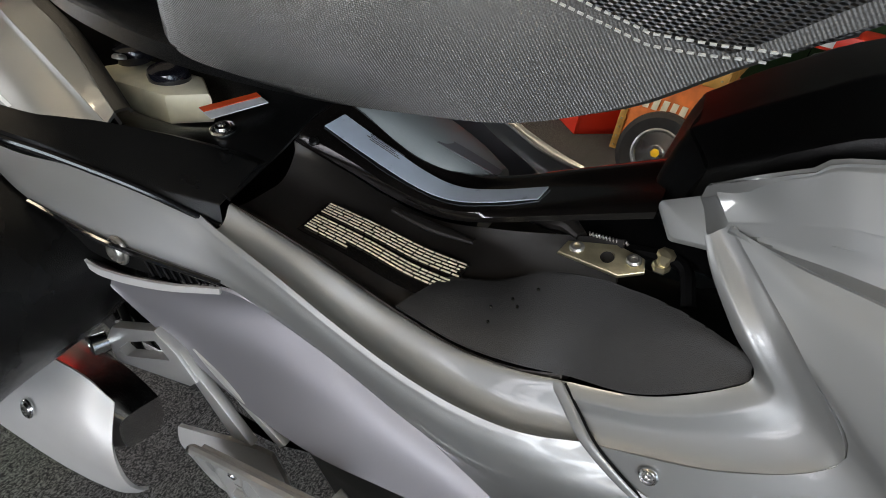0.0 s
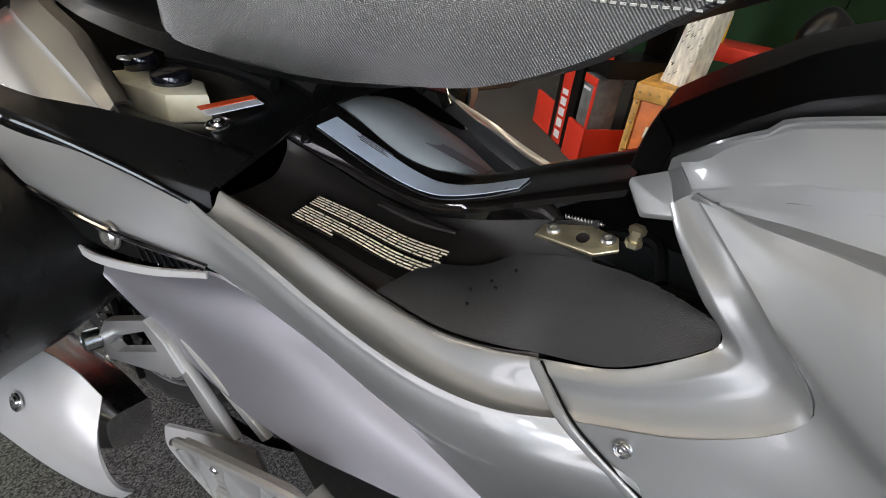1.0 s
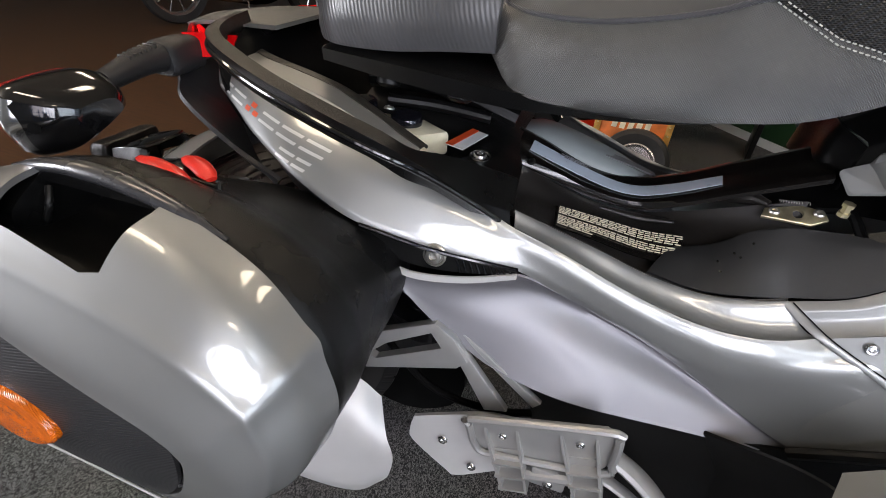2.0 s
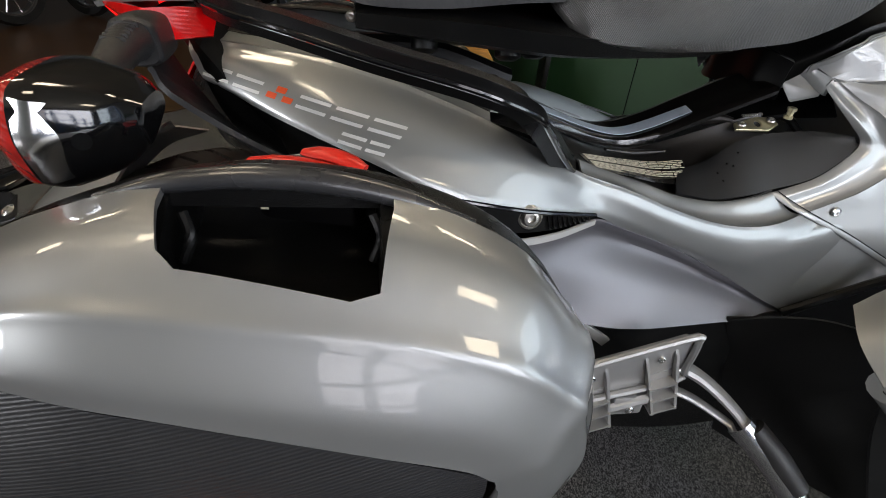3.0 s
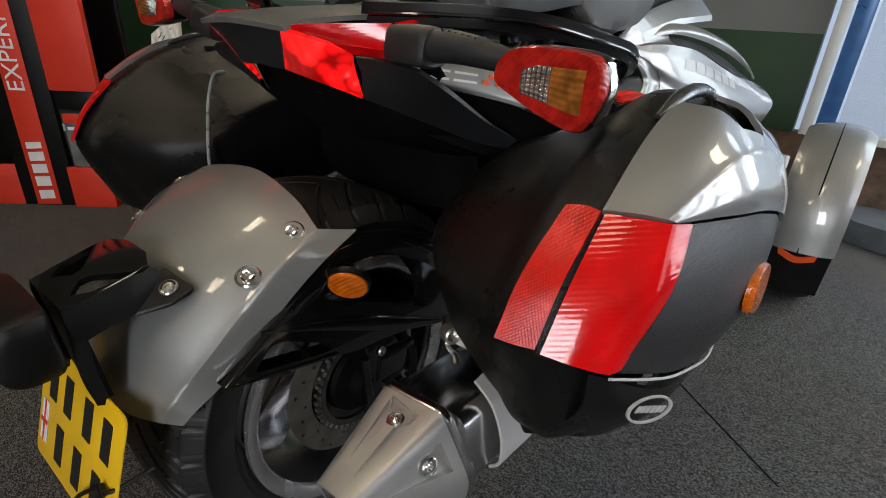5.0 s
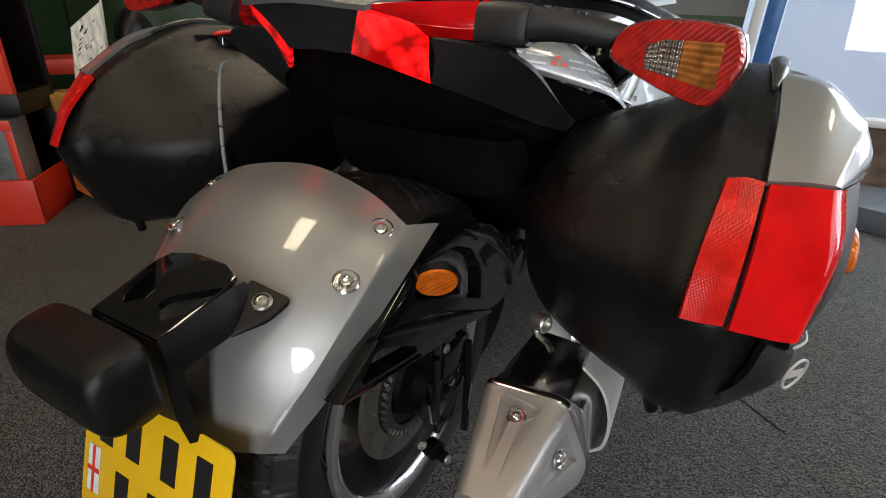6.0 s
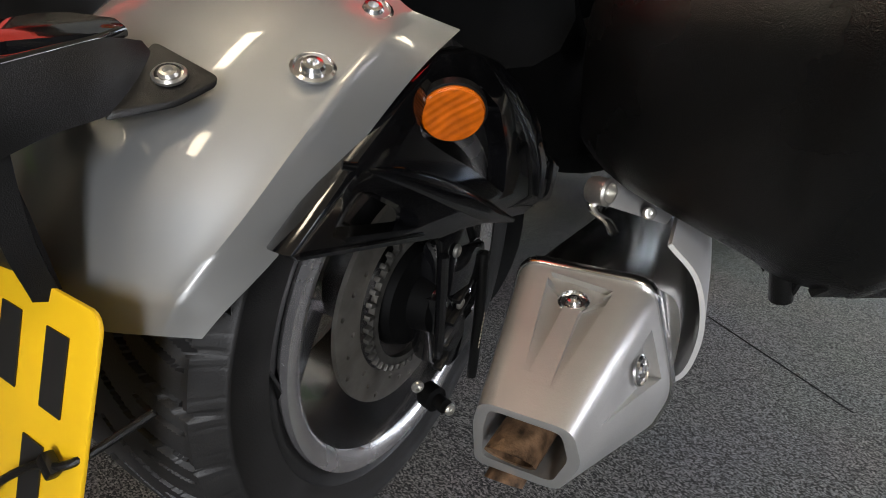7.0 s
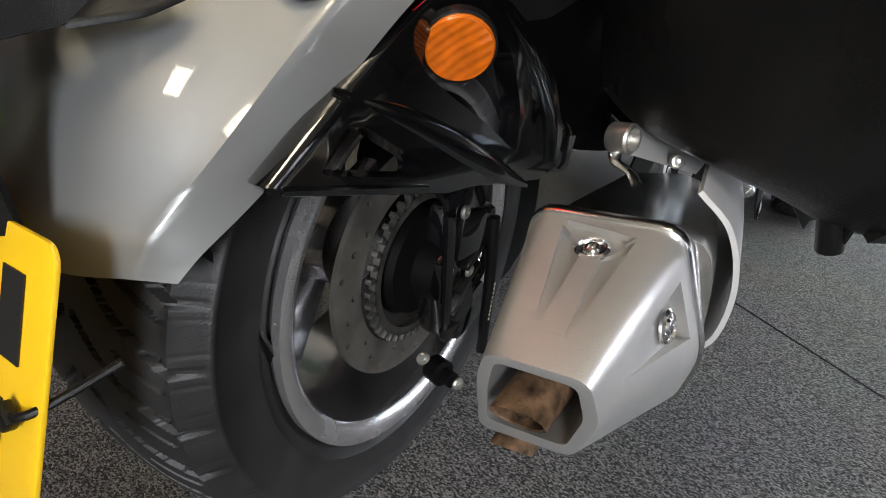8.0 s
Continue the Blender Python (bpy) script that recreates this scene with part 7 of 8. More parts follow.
    sheet(bm, rows_of(f, [[(0.89, -0.435, 0.51), (1.0, -0.46, 0.42), (1.14, -0.49, 0.345)], [(0.93, -0.44, 0.40), (1.02, -0.46, 0.33), (1.11, -0.48, 0.30)], [(1.02, -0.47, 0.20), (1.05, -0.475, 0.18), (1.08, -0.48, 0.21)], [(1.03, -0.482, 0.155), (1.035, -0.483, 0.152), (1.04, -0.484, 0.158)]]), 14, 18, 0.005, f((1.1, -0.3, 0.4)))
    part("splash_flap", bm, BLACK, root, "black curved splash flap")
    # suspension arms
    bm = bmesh.new()
    for p, q in (((1.45, -0.2, 0.42), (1.70, -0.52, 0.36)), ((1.85, -0.2, 0.42), (1.72, -0.52, 0.36)), ((1.45, -0.2, 0.30), (1.70, -0.52, 0.22)), ((1.85, -0.2, 0.30), (1.72, -0.52, 0.22)), ((1.62, -0.2, 0.55), (1.70, -0.48, 0.26))):
        bm = bmesh.new()
        tube(bm, [f(p), f(q)], 0.018, 10)
        part("suspension_arm", bm, DARK, root, "black suspension arm")


both(front_side)
# front wheels with mudguards
for s in (-1, 1):
    fw = wheel(bike, "front_wheel", Vector((1.72, s * 0.635, 0.29)), 0.29, 0.085, 0.19, 180)
    bm = bmesh.new()
    rows = []
    for a in (185, 160, 135, 110, 85, 55):
        d = Vector((math.cos(radians(a)), 0, math.sin(radians(a))))
        c0 = Vector((1.72, s * 0.635, 0.29))
        rows.append([c0 + d * 0.312 + Vector((0, -0.095, 0)), c0 + d * 0.328 + Vector((0, -0.06, 0)), c0 + d * 0.336, c0 + d * 0.328 + Vector((0, 0.06, 0)), c0 + d * 0.312 + Vector((0, 0.095, 0))])
    sheet(bm, rows, 24, 30, 0.005, (1.72, s * 0.635, 0.29))
    mg = part("mudguard", bm, SILVER, fw, "silver mudguard over the wheel")
    bm = bmesh.new()
    tube(bm, [Vector((1.72, s * 0.635, 0.29)) + Vector((math.cos(radians(a)), 0, math.sin(radians(a)))) * 0.3355 for a in (185, 150, 120, 90, 60)], 0.0022, 6)
    part("mudguard_seam", bm, DARK, mg)
    bm = bmesh.new()
    c0 = Vector((1.72, s * 0.635, 0.29))
    sheet(bm, [[c0 + Vector((-0.325, -0.055, -0.028)), c0 + Vector((-0.331, 0, -0.045)), c0 + Vector((-0.325, 0.055, -0.028))], [c0 + Vector((-0.322, -0.05, -0.05)), c0 + Vector((-0.328, 0, -0.066)), c0 + Vector((-0.322, 0.05, -0.05))]], 12, 5, 0.006, c0)
    part("rear_reflector", bm, ORANGE_RED, mg, "red reflector strip")
    bm = bmesh.new()
    sheet(bm, [[c0 + Vector((-0.31, -0.09, -0.03)), c0 + Vector((-0.32, 0, -0.04)), c0 + Vector((-0.31, 0.09, -0.03))], [c0 + Vector((-0.29, -0.085, -0.17)), c0 + Vector((-0.30, 0, -0.18)), c0 + Vector((-0.29, 0.085, -0.17))]], 10, 6, 0.005, c0)
    part("mud_flap", bm, BLACK, mg, "black lower flap")
# nose between the front wheels
bm = bmesh.new()
loft(bm, [[(1.3, -0.3, 0.66), (1.3, 0, 0.9), (1.3, 0.3, 0.66), (1.3, 0.2, 0.35), (1.3, -0.2, 0.35)], [(1.6, -0.32, 0.62), (1.6, 0, 0.8), (1.6, 0.32, 0.62), (1.6, 0.2, 0.32), (1.6, -0.2, 0.32)], [(2.0, -0.2, 0.5), (2.0, 0, 0.6), (2.0, 0.2, 0.5), (2.0, 0.12, 0.3), (2.0, -0.12, 0.3)]], 30, 14)
part("nose", bm, SILVER, bike, "silver nose cowl")

# ---- seat, raised on its hinge ----
seat = new("seat")
seat.parent = bike


def seat_ring(x, yo, zb, zt, tuck=0.05):
    """One cross ring of the seat: bottom edge zb, piping zt, half width yo."""
    h = [(x, 0, zb + 0.045), (x, -yo + tuck, zb + 0.012), (x, -yo + 0.006, zb), (x, -yo, zb + 0.022), (x, -yo + 0.004, zb + 0.06), (x, -yo + 0.022, zt), (x, -yo + 0.05, zt + 0.03), (x, -yo * 0.4, zt + 0.055)]
    return h + [(x, 0, zt + 0.06)] + [(a, -b, c) for a, b, c in h[:0:-1]]


ST = [(0.44, 0.21, 0.90, 0.955), (0.475, 0.235, 0.872, 0.952), (0.54, 0.24, 0.866, 0.953), (0.63, 0.236, 0.872, 0.968), (0.69, 0.226, 0.878, 0.990), (0.755, 0.218, 0.888, 1.0), (0.815, 0.214, 0.912, 1.03), (0.86, 0.21, 0.944, 1.06), (0.93, 0.205, 0.99, 1.10), (1.05, 0.19, 1.06, 1.17), (1.15, 0.16, 1.13, 1.22)]
bm = bmesh.new()
loft(bm, [seat_ring(*a) for a in ST], 64, 60)
part("cushion", bm, SEAT_GREY, seat, "grey-black vinyl seat cushion", 60)

# ---- foot gear on both sides ----
def foot_gear(f, s):
    root = new("footrest_set")
    root.parent = bike
    # heel guard
    bm = bmesh.new()
    sheet(bm, rows_of(f, [[(0.412, -0.300, 0.392), (0.46, -0.298, 0.415), (0.52, -0.290, 0.434), (0.56, -0.28, 0.43)], [(0.408, -0.302, 0.365), (0.46, -0.300, 0.37), (0.53, -0.29, 0.375), (0.58, -0.28, 0.37)], [(0.415, -0.302, 0.338), (0.46, -0.299, 0.325), (0.53, -0.29, 0.325), (0.58, -0.28, 0.33)], [(0.482, -0.298, 0.280), (0.50, -0.295, 0.285), (0.545, -0.288, 0.31), (0.58, -0.28, 0.322)]]), 24, 18, 0.006, f((0.5, -0.1, 0.35)))
    hg = part("heel_guard", bm, WHITE_SILVER, root, "pale silver heel guard")
    bolt(hg, f((0.462, -0.302, 0.365)), f((0, -1, 0.1)), 0.0075, CHROME)
    bolt(hg, f((0.511, -0.297, 0.318)), f((0, -1, 0.1)), 0.0075, CHROME)
    # folded passenger footboard seen from below: plate with a rim, two ribbed boxes and a pivot
    fb = new("footboard")
    fb.parent = root
    o = Vector((0.610, -0.315, 0.435))
    u, v = Vector((0.95, 0.0, 0.31)).normalized(), Vector((-0.28, -0.12, 0.95)).normalized()
    v = (v - u * v.dot(u)).normalized()
    w = u.cross(v).normalized()
    w = w if w.y < 0 else -w
    P3 = lambda a, b, c=0.0: Vector(f(o + u * a + v * b + w * c))  # noqa: E731
    bm = bmesh.new()
    ol = [(-0.098, 0.055), (-0.085, 0.066), (0.085, 0.066), (0.098, 0.052), (0.085, 0.0), (0.07, -0.025), (-0.07, -0.012), (-0.098, 0.0)]
    plate(bm, [P3(a, b) for a, b in ol], P3(0, 0, 0.006) - P3(0, 0, 0), 0.0015)
    part("board", bm, MATT_SILVER, fb, "silver cast footboard")
    bm = bmesh.new()
    loop = [P3(a, b, 0.010) for a, b in ol] + [P3(*ol[0], 0.010)]
    tube(bm, loop, 0.0055, 8, 64)
    part("rim", bm, MATT_SILVER, fb, "raised rim of the footboard")
    for a0 in (-0.055, 0.048):
        bm = bmesh.new()
        for da in (-0.024, 0.020):
            plate(bm, [P3(a0 + da, 0.045, 0.005), P3(a0 + da * 0.8, -0.075, 0.005), P3(a0 + da * 0.8, -0.075, 0.028), P3(a0 + da, 0.03, 0.012)], (P3(0.004, 0, 0) - P3(0, 0, 0)))
        for b0, h in ((-0.073, 0.028), (-0.045, 0.026), (-0.02, 0.022)):
            plate(bm, [P3(a0 - 0.022, b0, 0.004), P3(a0 + 0.02, b0, 0.004), P3(a0 + 0.02, b0, h), P3(a0 - 0.022, b0, h)], (P3(0, 0.004, 0) - P3(0, 0, 0)))
        plate(bm, [P3(a0 - 0.02, -0.072, 0.004), P3(a0 + 0.018, -0.072, 0.004), P3(a0 + 0.018, 0.0, 0.004), P3(a0 - 0.02, 0.0, 0.004)], (P3(0, 0, 0.003) - P3(0, 0, 0)))
        part("rib_box", bm, MATT_SILVER, fb, "ribbed cast box")
        bolt(fb, P3(a0, 0.03, 0.006), P3(0, 0, 1) - P3(0, 0, 0), 0.006, CHROME)
    bm = bmesh.new()
    box(bm, Matrix.Translation(P3(-0.004, -0.05, 0.006)), 0.05, 0.024, 0.036, 0.004)
    tube(bm, [P3(-0.035, -0.045, 0.012), P3(0.03, -0.045, 0.012)], 0.010, 10)
    part("pivot", bm, MATT_SILVER, fb, "cast pivot block")
    bolt(fb, P3(-0.004, -0.052, 0.02), P3(0, 0, 1) - P3(0, 0, 0), 0.007, CHROME)
    # carrier arms behind
    # cast carrier: an arm with a window, a wide strut and a thin stay
    for nm, ol, y0, th in (("carrier_arm", [(0.305, 0.486), (0.337, 0.531), (0.43, 0.581), (0.457, 0.563), (0.480, 0.528), (0.466, 0.512), (0.318, 0.455)], -0.297, 0.014), ("carrier_strut", [(0.432, 0.578), (0.457, 0.563), (0.545, 0.455), (0.513, 0.445)], -0.293, 0.012), ("carrier_stay", [(0.445, 0.573), (0.47, 0.562), (0.588, 0.478), (0.578, 0.466), (0.50, 0.528)], -0.282, 0.010)):
        bm = bmesh.new()
        plate(bm, [f((x, y0, z)) for x, z in ol], (0, s * th, 0), 0.002)
        ca = part(nm, bm, MATT_SILVER, root, "silver cast carrier", 25)
        if nm == "carrier_arm":
            bm = bmesh.new()
            plate(bm, [f((x, -0.33, z)) for x, z in ((0.332, 0.489), (0.362, 0.521), (0.426, 0.563), (0.442, 0.541), (0.345, 0.484))], (0, s * 0.08, 0))
            holed(ca, bm)
    bm = bmesh.new()
    turned(bm, [(0.014, -0.006), (0.014, 0.012), (0.009, 0.014), (0.008, 0.006)], axis(f((0.304, -0.30, 0.486)), f((-0.3, -1, 0.1))), 20)
    part("pivot_boss", bm, CHROME, root, "bright pivot boss")
    bolt(root, f((0.395, -0.285, 0.615)), f((0, -1, 0.1)), 0.010, CHROME)
    # rider's footpeg ahead
    fp = new("footpeg")
    fp.parent = root
    bm = bmesh.new()
    tube(bm, [f(q) for q in ((0.66, -0.29, 0.455), (0.74, -0.305, 0.42), (0.80, -0.335, 0.375), (0.83, -0.36, 0.34))], [0.014, 0.016, 0.014, 0.012], 10, 20, 0.6)
    tube(bm, [f(q) for q in ((0.66, -0.29, 0.40), (0.74, -0.305, 0.375), (0.82, -0.345, 0.335))], [0.010, 0.010, 0.008], 10, 16, 0.6)
    part("arm", bm, MATT_SILVER, fp, "silver peg arm")
    bm = bmesh.new()
    tube(bm, [f(q) for q in ((0.81, -0.345, 0.355), (0.86, -0.39, 0.305), (0.898, -0.428, 0.256))], [0.022, 0.021, 0.020], 14)
    part("peg", bm, CHROME, fp, "bright metal peg")
    bm = bmesh.new()
    tube(bm, [f(q) for q in ((0.828, -0.357, 0.356), (0.860, -0.391, 0.322), (0.889, -0.421, 0.286))], [0.019, 0.021, 0.018], 12, 14, 0.85)
    part("rubber", bm, RUBBER, fp, "black rubber pad")
    bm = bmesh.new()
    turned(bm, [(0.022, -0.004), (0.022, 0.01), (0.017, 0.014)], axis(f((0.899, -0.429, 0.254)), f((0.55, -0.55, -0.6))), 18)
    part("end_cap", bm, CHROME, fp)
    # belly panel below the strip
    bm = bmesh.new()
    sheet(bm, rows_of(f, [[(0.56, -0.262, 0.505), (0.68, -0.255, 0.490), (0.80, -0.245, 0.478), (0.92, -0.24, 0.49)], [(0.58, -0.24, 0.40), (0.70, -0.24, 0.38), (0.82, -0.24, 0.37), (0.94, -0.24, 0.38)], [(0.60, -0.2, 0.20), (0.72, -0.2, 0.18), (0.84, -0.2, 0.17), (0.96, -0.2, 0.18)]]), 24, 16, 0.005, f((0.75, 0, 0.4)))
    part("belly_panel", bm, BLACK, root, "black belly panel")


both(foot_gear)
bm = bmesh.new()
tube(bm, [(0.32, -0.22, 0.46), (0.42, -0.25, 0.41), (0.52, -0.25, 0.40), (0.58, -0.24, 0.41)], 0.006, 8)
part("drive_cable", bm, DARK, bike, "black cable under the body side")
# seat dressing: front weave, stitching, piping, pan and hinge
def seat_skin(name, x0, x1, lo, hi, mat_, label, lift=0.002, nu=30, nv=12):
    """A patch of the seat's right and left flank between two heights (0 bottom, 1 piping)."""
    for s in (1, -1):
        rows = []
        for k in range(6):
            f_ = lo + (hi - lo) * k / 5
            r = []
            for i in range(9):
                x = x0[k] + (x1[k] - x0[k]) * i / 8 if isinstance(x0, (list, tuple)) else x0 + (x1 - x0) * i / 8
                yo, zb, zt = (np.interp(x, [a[0] for a in ST], [a[j] for a in ST]) for j in (1, 2, 3))
                prof = [(0.006, 0.0), (0.0, 0.022), (0.004, 0.06), (0.022, None)]
                zz = zb + (zt - zb) * f_
                h = zz - zb
                full = zt - zb
                iy = np.interp(h, [0, 0.022, 0.06, full], [0.006, 0.0, 0.004, 0.022])
                r.append((x, s * (-yo + iy - lift), zz))
            rows.append(r)
        bm = bmesh.new()
        sheet(bm, rows, nu, nv, 0.0015, (0.7, 0, 0.98))
        part(name, bm, mat_, seat, label, 60)


lean = [0.868, 0.838, 0.806, 0.772, 0.734, 0.694]
seat_skin("front_weave", lean, [1.14] * 6, 0.03, 1.0, SEAT_CARBON, "carbon-look woven front flank")
for s in (1, -1):
    for off in (0.0, 0.008):
        n = 34
        for i in range(n):
            t0, t1 = i / n, (i + 0.62) / n
            q = []
            for t in (t0, t1):
                x = 0.868 + (0.694 - 0.868) * t + off
                yo, zb, zt = (np.interp(x, [a[0] for a in ST], [a[j] for a in ST]) for j in (1, 2, 3))
                h = (zt - zb) * (0.03 + 0.97 * t)
                iy = np.interp(h, [0, 0.022, 0.06, zt - zb], [0.006, 0.0, 0.004, 0.022])
                q.append((x, s * (-yo + iy - 0.004), zb + h))
            if i == 0:
                bm_s = bmesh.new()
            tube(bm_s, q, 0.0008, 5)
        ob = part("stitching", bm_s, THREAD, seat, "pale stitching")
        tagged(ob, kind="stuff")
    bm = bmesh.new()
    line = []
    for x in (0.445, 0.48, 0.54, 0.60, 0.65, 0.69, 0.75):
        yo, zb, zt = (np.interp(x, [a[0] for a in ST], [a[j] for a in ST]) for j in (1, 2, 3))
        line.append((x, s * (-yo + 0.022), zt + 0.002))
    tube(bm, line, 0.003, 8, 40)
    part("piping", bm, SEAT_DARK, seat, "dark piping")
# rear tongue of the seat with its ribbed flank and the plastic pan below
bm = bmesh.new()
loft(bm, [seat_ring(0.19, 0.15, 0.885, 0.915, 0.04), seat_ring(0.23, 0.2, 0.888, 0.93, 0.04), seat_ring(0.31, 0.222, 0.893, 0.938, 0.04), seat_ring(0.39, 0.232, 0.905, 0.945, 0.04), seat_ring(0.445, 0.225, 0.91, 0.952, 0.04)], 48, 24)
part("rear_tongue", bm, SEAT_RIB, seat, "grey ribbed rear tongue of the seat", 60)
for k in (1, -1):
    for dz in (0.0, 0.007):
        bm = bmesh.new()
        tube(bm, [(0.20, k * -0.140, 0.919 + dz), (0.23, k * -0.182, 0.934 + dz), (0.31, k * -0.203, 0.942 + dz), (0.39, k * -0.213, 0.949 + dz), (0.44, k * -0.206, 0.956 + dz)], 0.0022, 8, 30)
        part("piping", bm, SEAT_DARK, seat, "dark double piping")
bm = bmesh.new()
loft(bm, [[(0.22, -0.17, 0.885), (0.22, 0.17, 0.885), (0.22, 0.16, 0.86), (0.22, -0.16, 0.86)], [(0.35, -0.2, 0.89), (0.35, 0.2, 0.89), (0.35, 0.18, 0.852), (0.35, -0.18, 0.852)], [(0.5, -0.205, 0.885), (0.5, 0.205, 0.885), (0.5, 0.18, 0.848), (0.5, -0.18, 0.848)], [(0.7, -0.19, 0.895), (0.7, 0.19, 0.895), (0.7, 0.16, 0.87), (0.7, -0.16, 0.87)], [(0.9, -0.17, 0.99), (0.9, 0.17, 0.99), (0.9, 0.15, 0.96), (0.9, -0.15, 0.96)]], 30, 24)
part("seat_pan", bm, BLACK, seat, "black plastic seat pan")
for x, y in ((0.30, -0.165), (0.40, -0.175), (0.44, -0.15)):
    bm = bmesh.new()
    turned(bm, [(0.016, 0), (0.016, 0.016), (0.010, 0.02)], axis((x, y, 0.858), (0, -0.3, -1)), 16)
    part("buffer", bm, BLACK, seat, "black rubber buffer")
bolt(seat, (0.215, -0.175, 0.874), (0, -1, 0), 0.006, STEEL)

# ---- things in the shop behind ----
# oil display stand: red with black uprights
SO, SU = Vector((0.21, 2.077, 0)), Vector((0.68, -0.733, 0))
SN = Vector((-0.733, -0.68, 0))


def sp(a, z, d=0.0):
    """A place on the stand's front: along, up and out."""
    return SO + SU * a + SN * d + Vector((0, 0, z))


def panel(bm, a0, a1, z0, z1, d0, d1, bev=0.002):
    return plate(bm, [sp(a0, z0, d0), sp(a1, z0, d0), sp(a1, z1, d0), sp(a0, z1, d0)], SN * (d1 - d0), bev)


stand = thing("oil_display_stand", "red and black oil display stand on the carpet", "display stand")
bm = bmesh.new()
panel(bm, -0.16, 0.066, 0, 1.6, -0.03, 0.0)
part("upright", bm, BLACK, stand, "black upright board")
bm = bmesh.new()
panel(bm, -0.105, -0.002, 0.004, 1.58, 0.001, 0.005)
part("red_strip", bm, DISPLAY_RED, stand, "red strip with pale lettering")
for z, w in ((0.03, 0.05), (0.09, 0.055), (0.15, 0.05), (0.205, 0.05), (0.26, 0.035)):
    bm = bmesh.new()
    plate(bm, [sp(-0.085, z, 0.005), sp(-0.022, z + 0.004, 0.005), sp(-0.022, z + 0.004 + w * 0.8, 0.005), sp(-0.085, z + w * 0.8, 0.005)], SN * 0.001)
    part("letter_bar", bm, WHITE, stand, "white bar in place of a brand letter")
txt = bpy.data.curves.new("strip_text", "FONT")
txt.body, txt.size, txt.extrude = "EXPERI", 0.095, 0.0006
tm = Matrix((( SU.x * 0, -SU.x, SN.x, 0), (SU.y * 0, -SU.y, SN.y, 0), (1, 0, 0, 0), (0, 0, 0, 1)))
tob = bpy.data.objects.new("strip_lettering", txt)
scene.collection.objects.link(tob)
tob.matrix_world = Matrix.Translation(sp(-0.025, 0.50, 0.0058)) @ tm
bpy.context.view_layer.update()
tme = bpy.data.meshes.new_from_object(tob.evaluated_get(bpy.context.evaluated_depsgraph_get()))
tme.transform(tob.matrix_world)
tme.materials.append(WHITE)
bpy.data.objects.remove(tob)
lt = new("strip_lettering", tme)
lt.parent = stand
bm = bmesh.new()
panel(bm, 0.066, 0.245, 0.0, 0.185, 0.0, 0.02)
panel(bm, 0.235, 0.245, 0.0, 0.185, -0.3, 0.0)
panel(bm, 0.066, 0.245, 0.0, 0.02, -0.3, 0.0)
part("lower_bin", bm, DISPLAY_RED, stand, "red lower bin")
bm = bmesh.new()
panel(bm, -0.40, -0.16, 0.0, 0.185, -0.02, 0.0)
part("far_bin", bm, DISPLAY_RED, stand, "red lower bin")
bm = bmesh.new()
panel(bm, 0.068, 0.26, 0.512, 1.6, -0.03, 0.005)
part("upper_panel", bm, DISPLAY_RED, stand, "plain red upper panel")
bm = bmesh.new()
panel(bm, -0.45, -0.16, 0.42, 1.6, -0.03, 0.0)
part("far_panel", bm, DISPLAY_RED, stand, "plain red upper panel")
bm = bmesh.new()
panel(bm, 0.06, 0.26, 0.43, 0.51, -0.3, -0.02)
panel(bm, 0.06, 0.26, 0.0, 1.6, -0.33, -0.3)
panel(bm, -0.45, -0.16, 0.0, 1.6, -0.33, -0.3)
part("back_board", bm, BLACK, stand, "black back board and shelf")
# small boxed goods in the bin
pk = thing("boxed_battery", "boxed battery in a red and grey carton in the bin", "carton")
bm = bmesh.new()
panel(bm, 0.085, 0.215, 0.022, 0.415, -0.14, -0.01, 0.003)
part("carton", bm, PACK, pk, "grey carton")
bm = bmesh.new()
panel(bm, 0.086, 0.214, 0.375, 0.414, -0.0098, -0.006, 0.001)
panel(bm, 0.188, 0.214, 0.03, 0.372, -0.0098, -0.006, 0.001)
part("red_band", bm, DISPLAY_RED, pk, "red printed bands")
bm = bmesh.new()
panel(bm, 0.098, 0.165, 0.345, 0.358, -0.0098, -0.0065, 0)
part("print_bar", bm, WHITE, pk, "white print bar")
bm = bmesh.new()
panel(bm, 0.192, 0.212, 0.05, 0.16, -0.0057, -0.004, 0)
part("print_bar", bm, WHITE, pk, "white print bar")
# orange crate with brass studs, a wheel leaning on it, a white bent sheet on top
crate = thing("orange_crate", "worn orange wooden crate with brass-edged lid", "crate")
cm = pose(0.76, 1.98, 0, 0, 0, -8)
bm = bmesh.new()
box(bm, cm @ pose(0, 0, 0.22), 0.34, 0.40, 0.36, 0.006)
part("body", bm, CRATE, crate, "orange body")
bm = bmesh.new()
box(bm, cm @ pose(0, 0, 0.435), 0.37, 0.43, 0.07, 0.008)
part("lid", bm, CRATE_TOP, crate, "yellow-brown worn lid")
for sx in (-1, 1):
    bm = bmesh.new()
    box(bm, cm @ pose(sx * 0.165, -0.203, 0.22), 0.03, 0.012, 0.38, 0.002)
    part("corner_batten", bm, CRATE_TOP, crate, "studded corner batten")
bm = bmesh.new()
for i in range(9):
    turned(bm, [(0.005, 0), (0.004, 0.004)], cm @ axis((-0.16 + i * 0.04, -0.217, 0.435), (0, -1, 0)), 8)
    for sx in (-1, 1):
        turned(bm, [(0.005, 0), (0.004, 0.004)], cm @ axis((sx * 0.165, -0.21, 0.05 + i * 0.042), (0, -1, 0)), 8)
tagged(part("studs", bm, BRASS, crate, "brass studs"), kind="stuff")
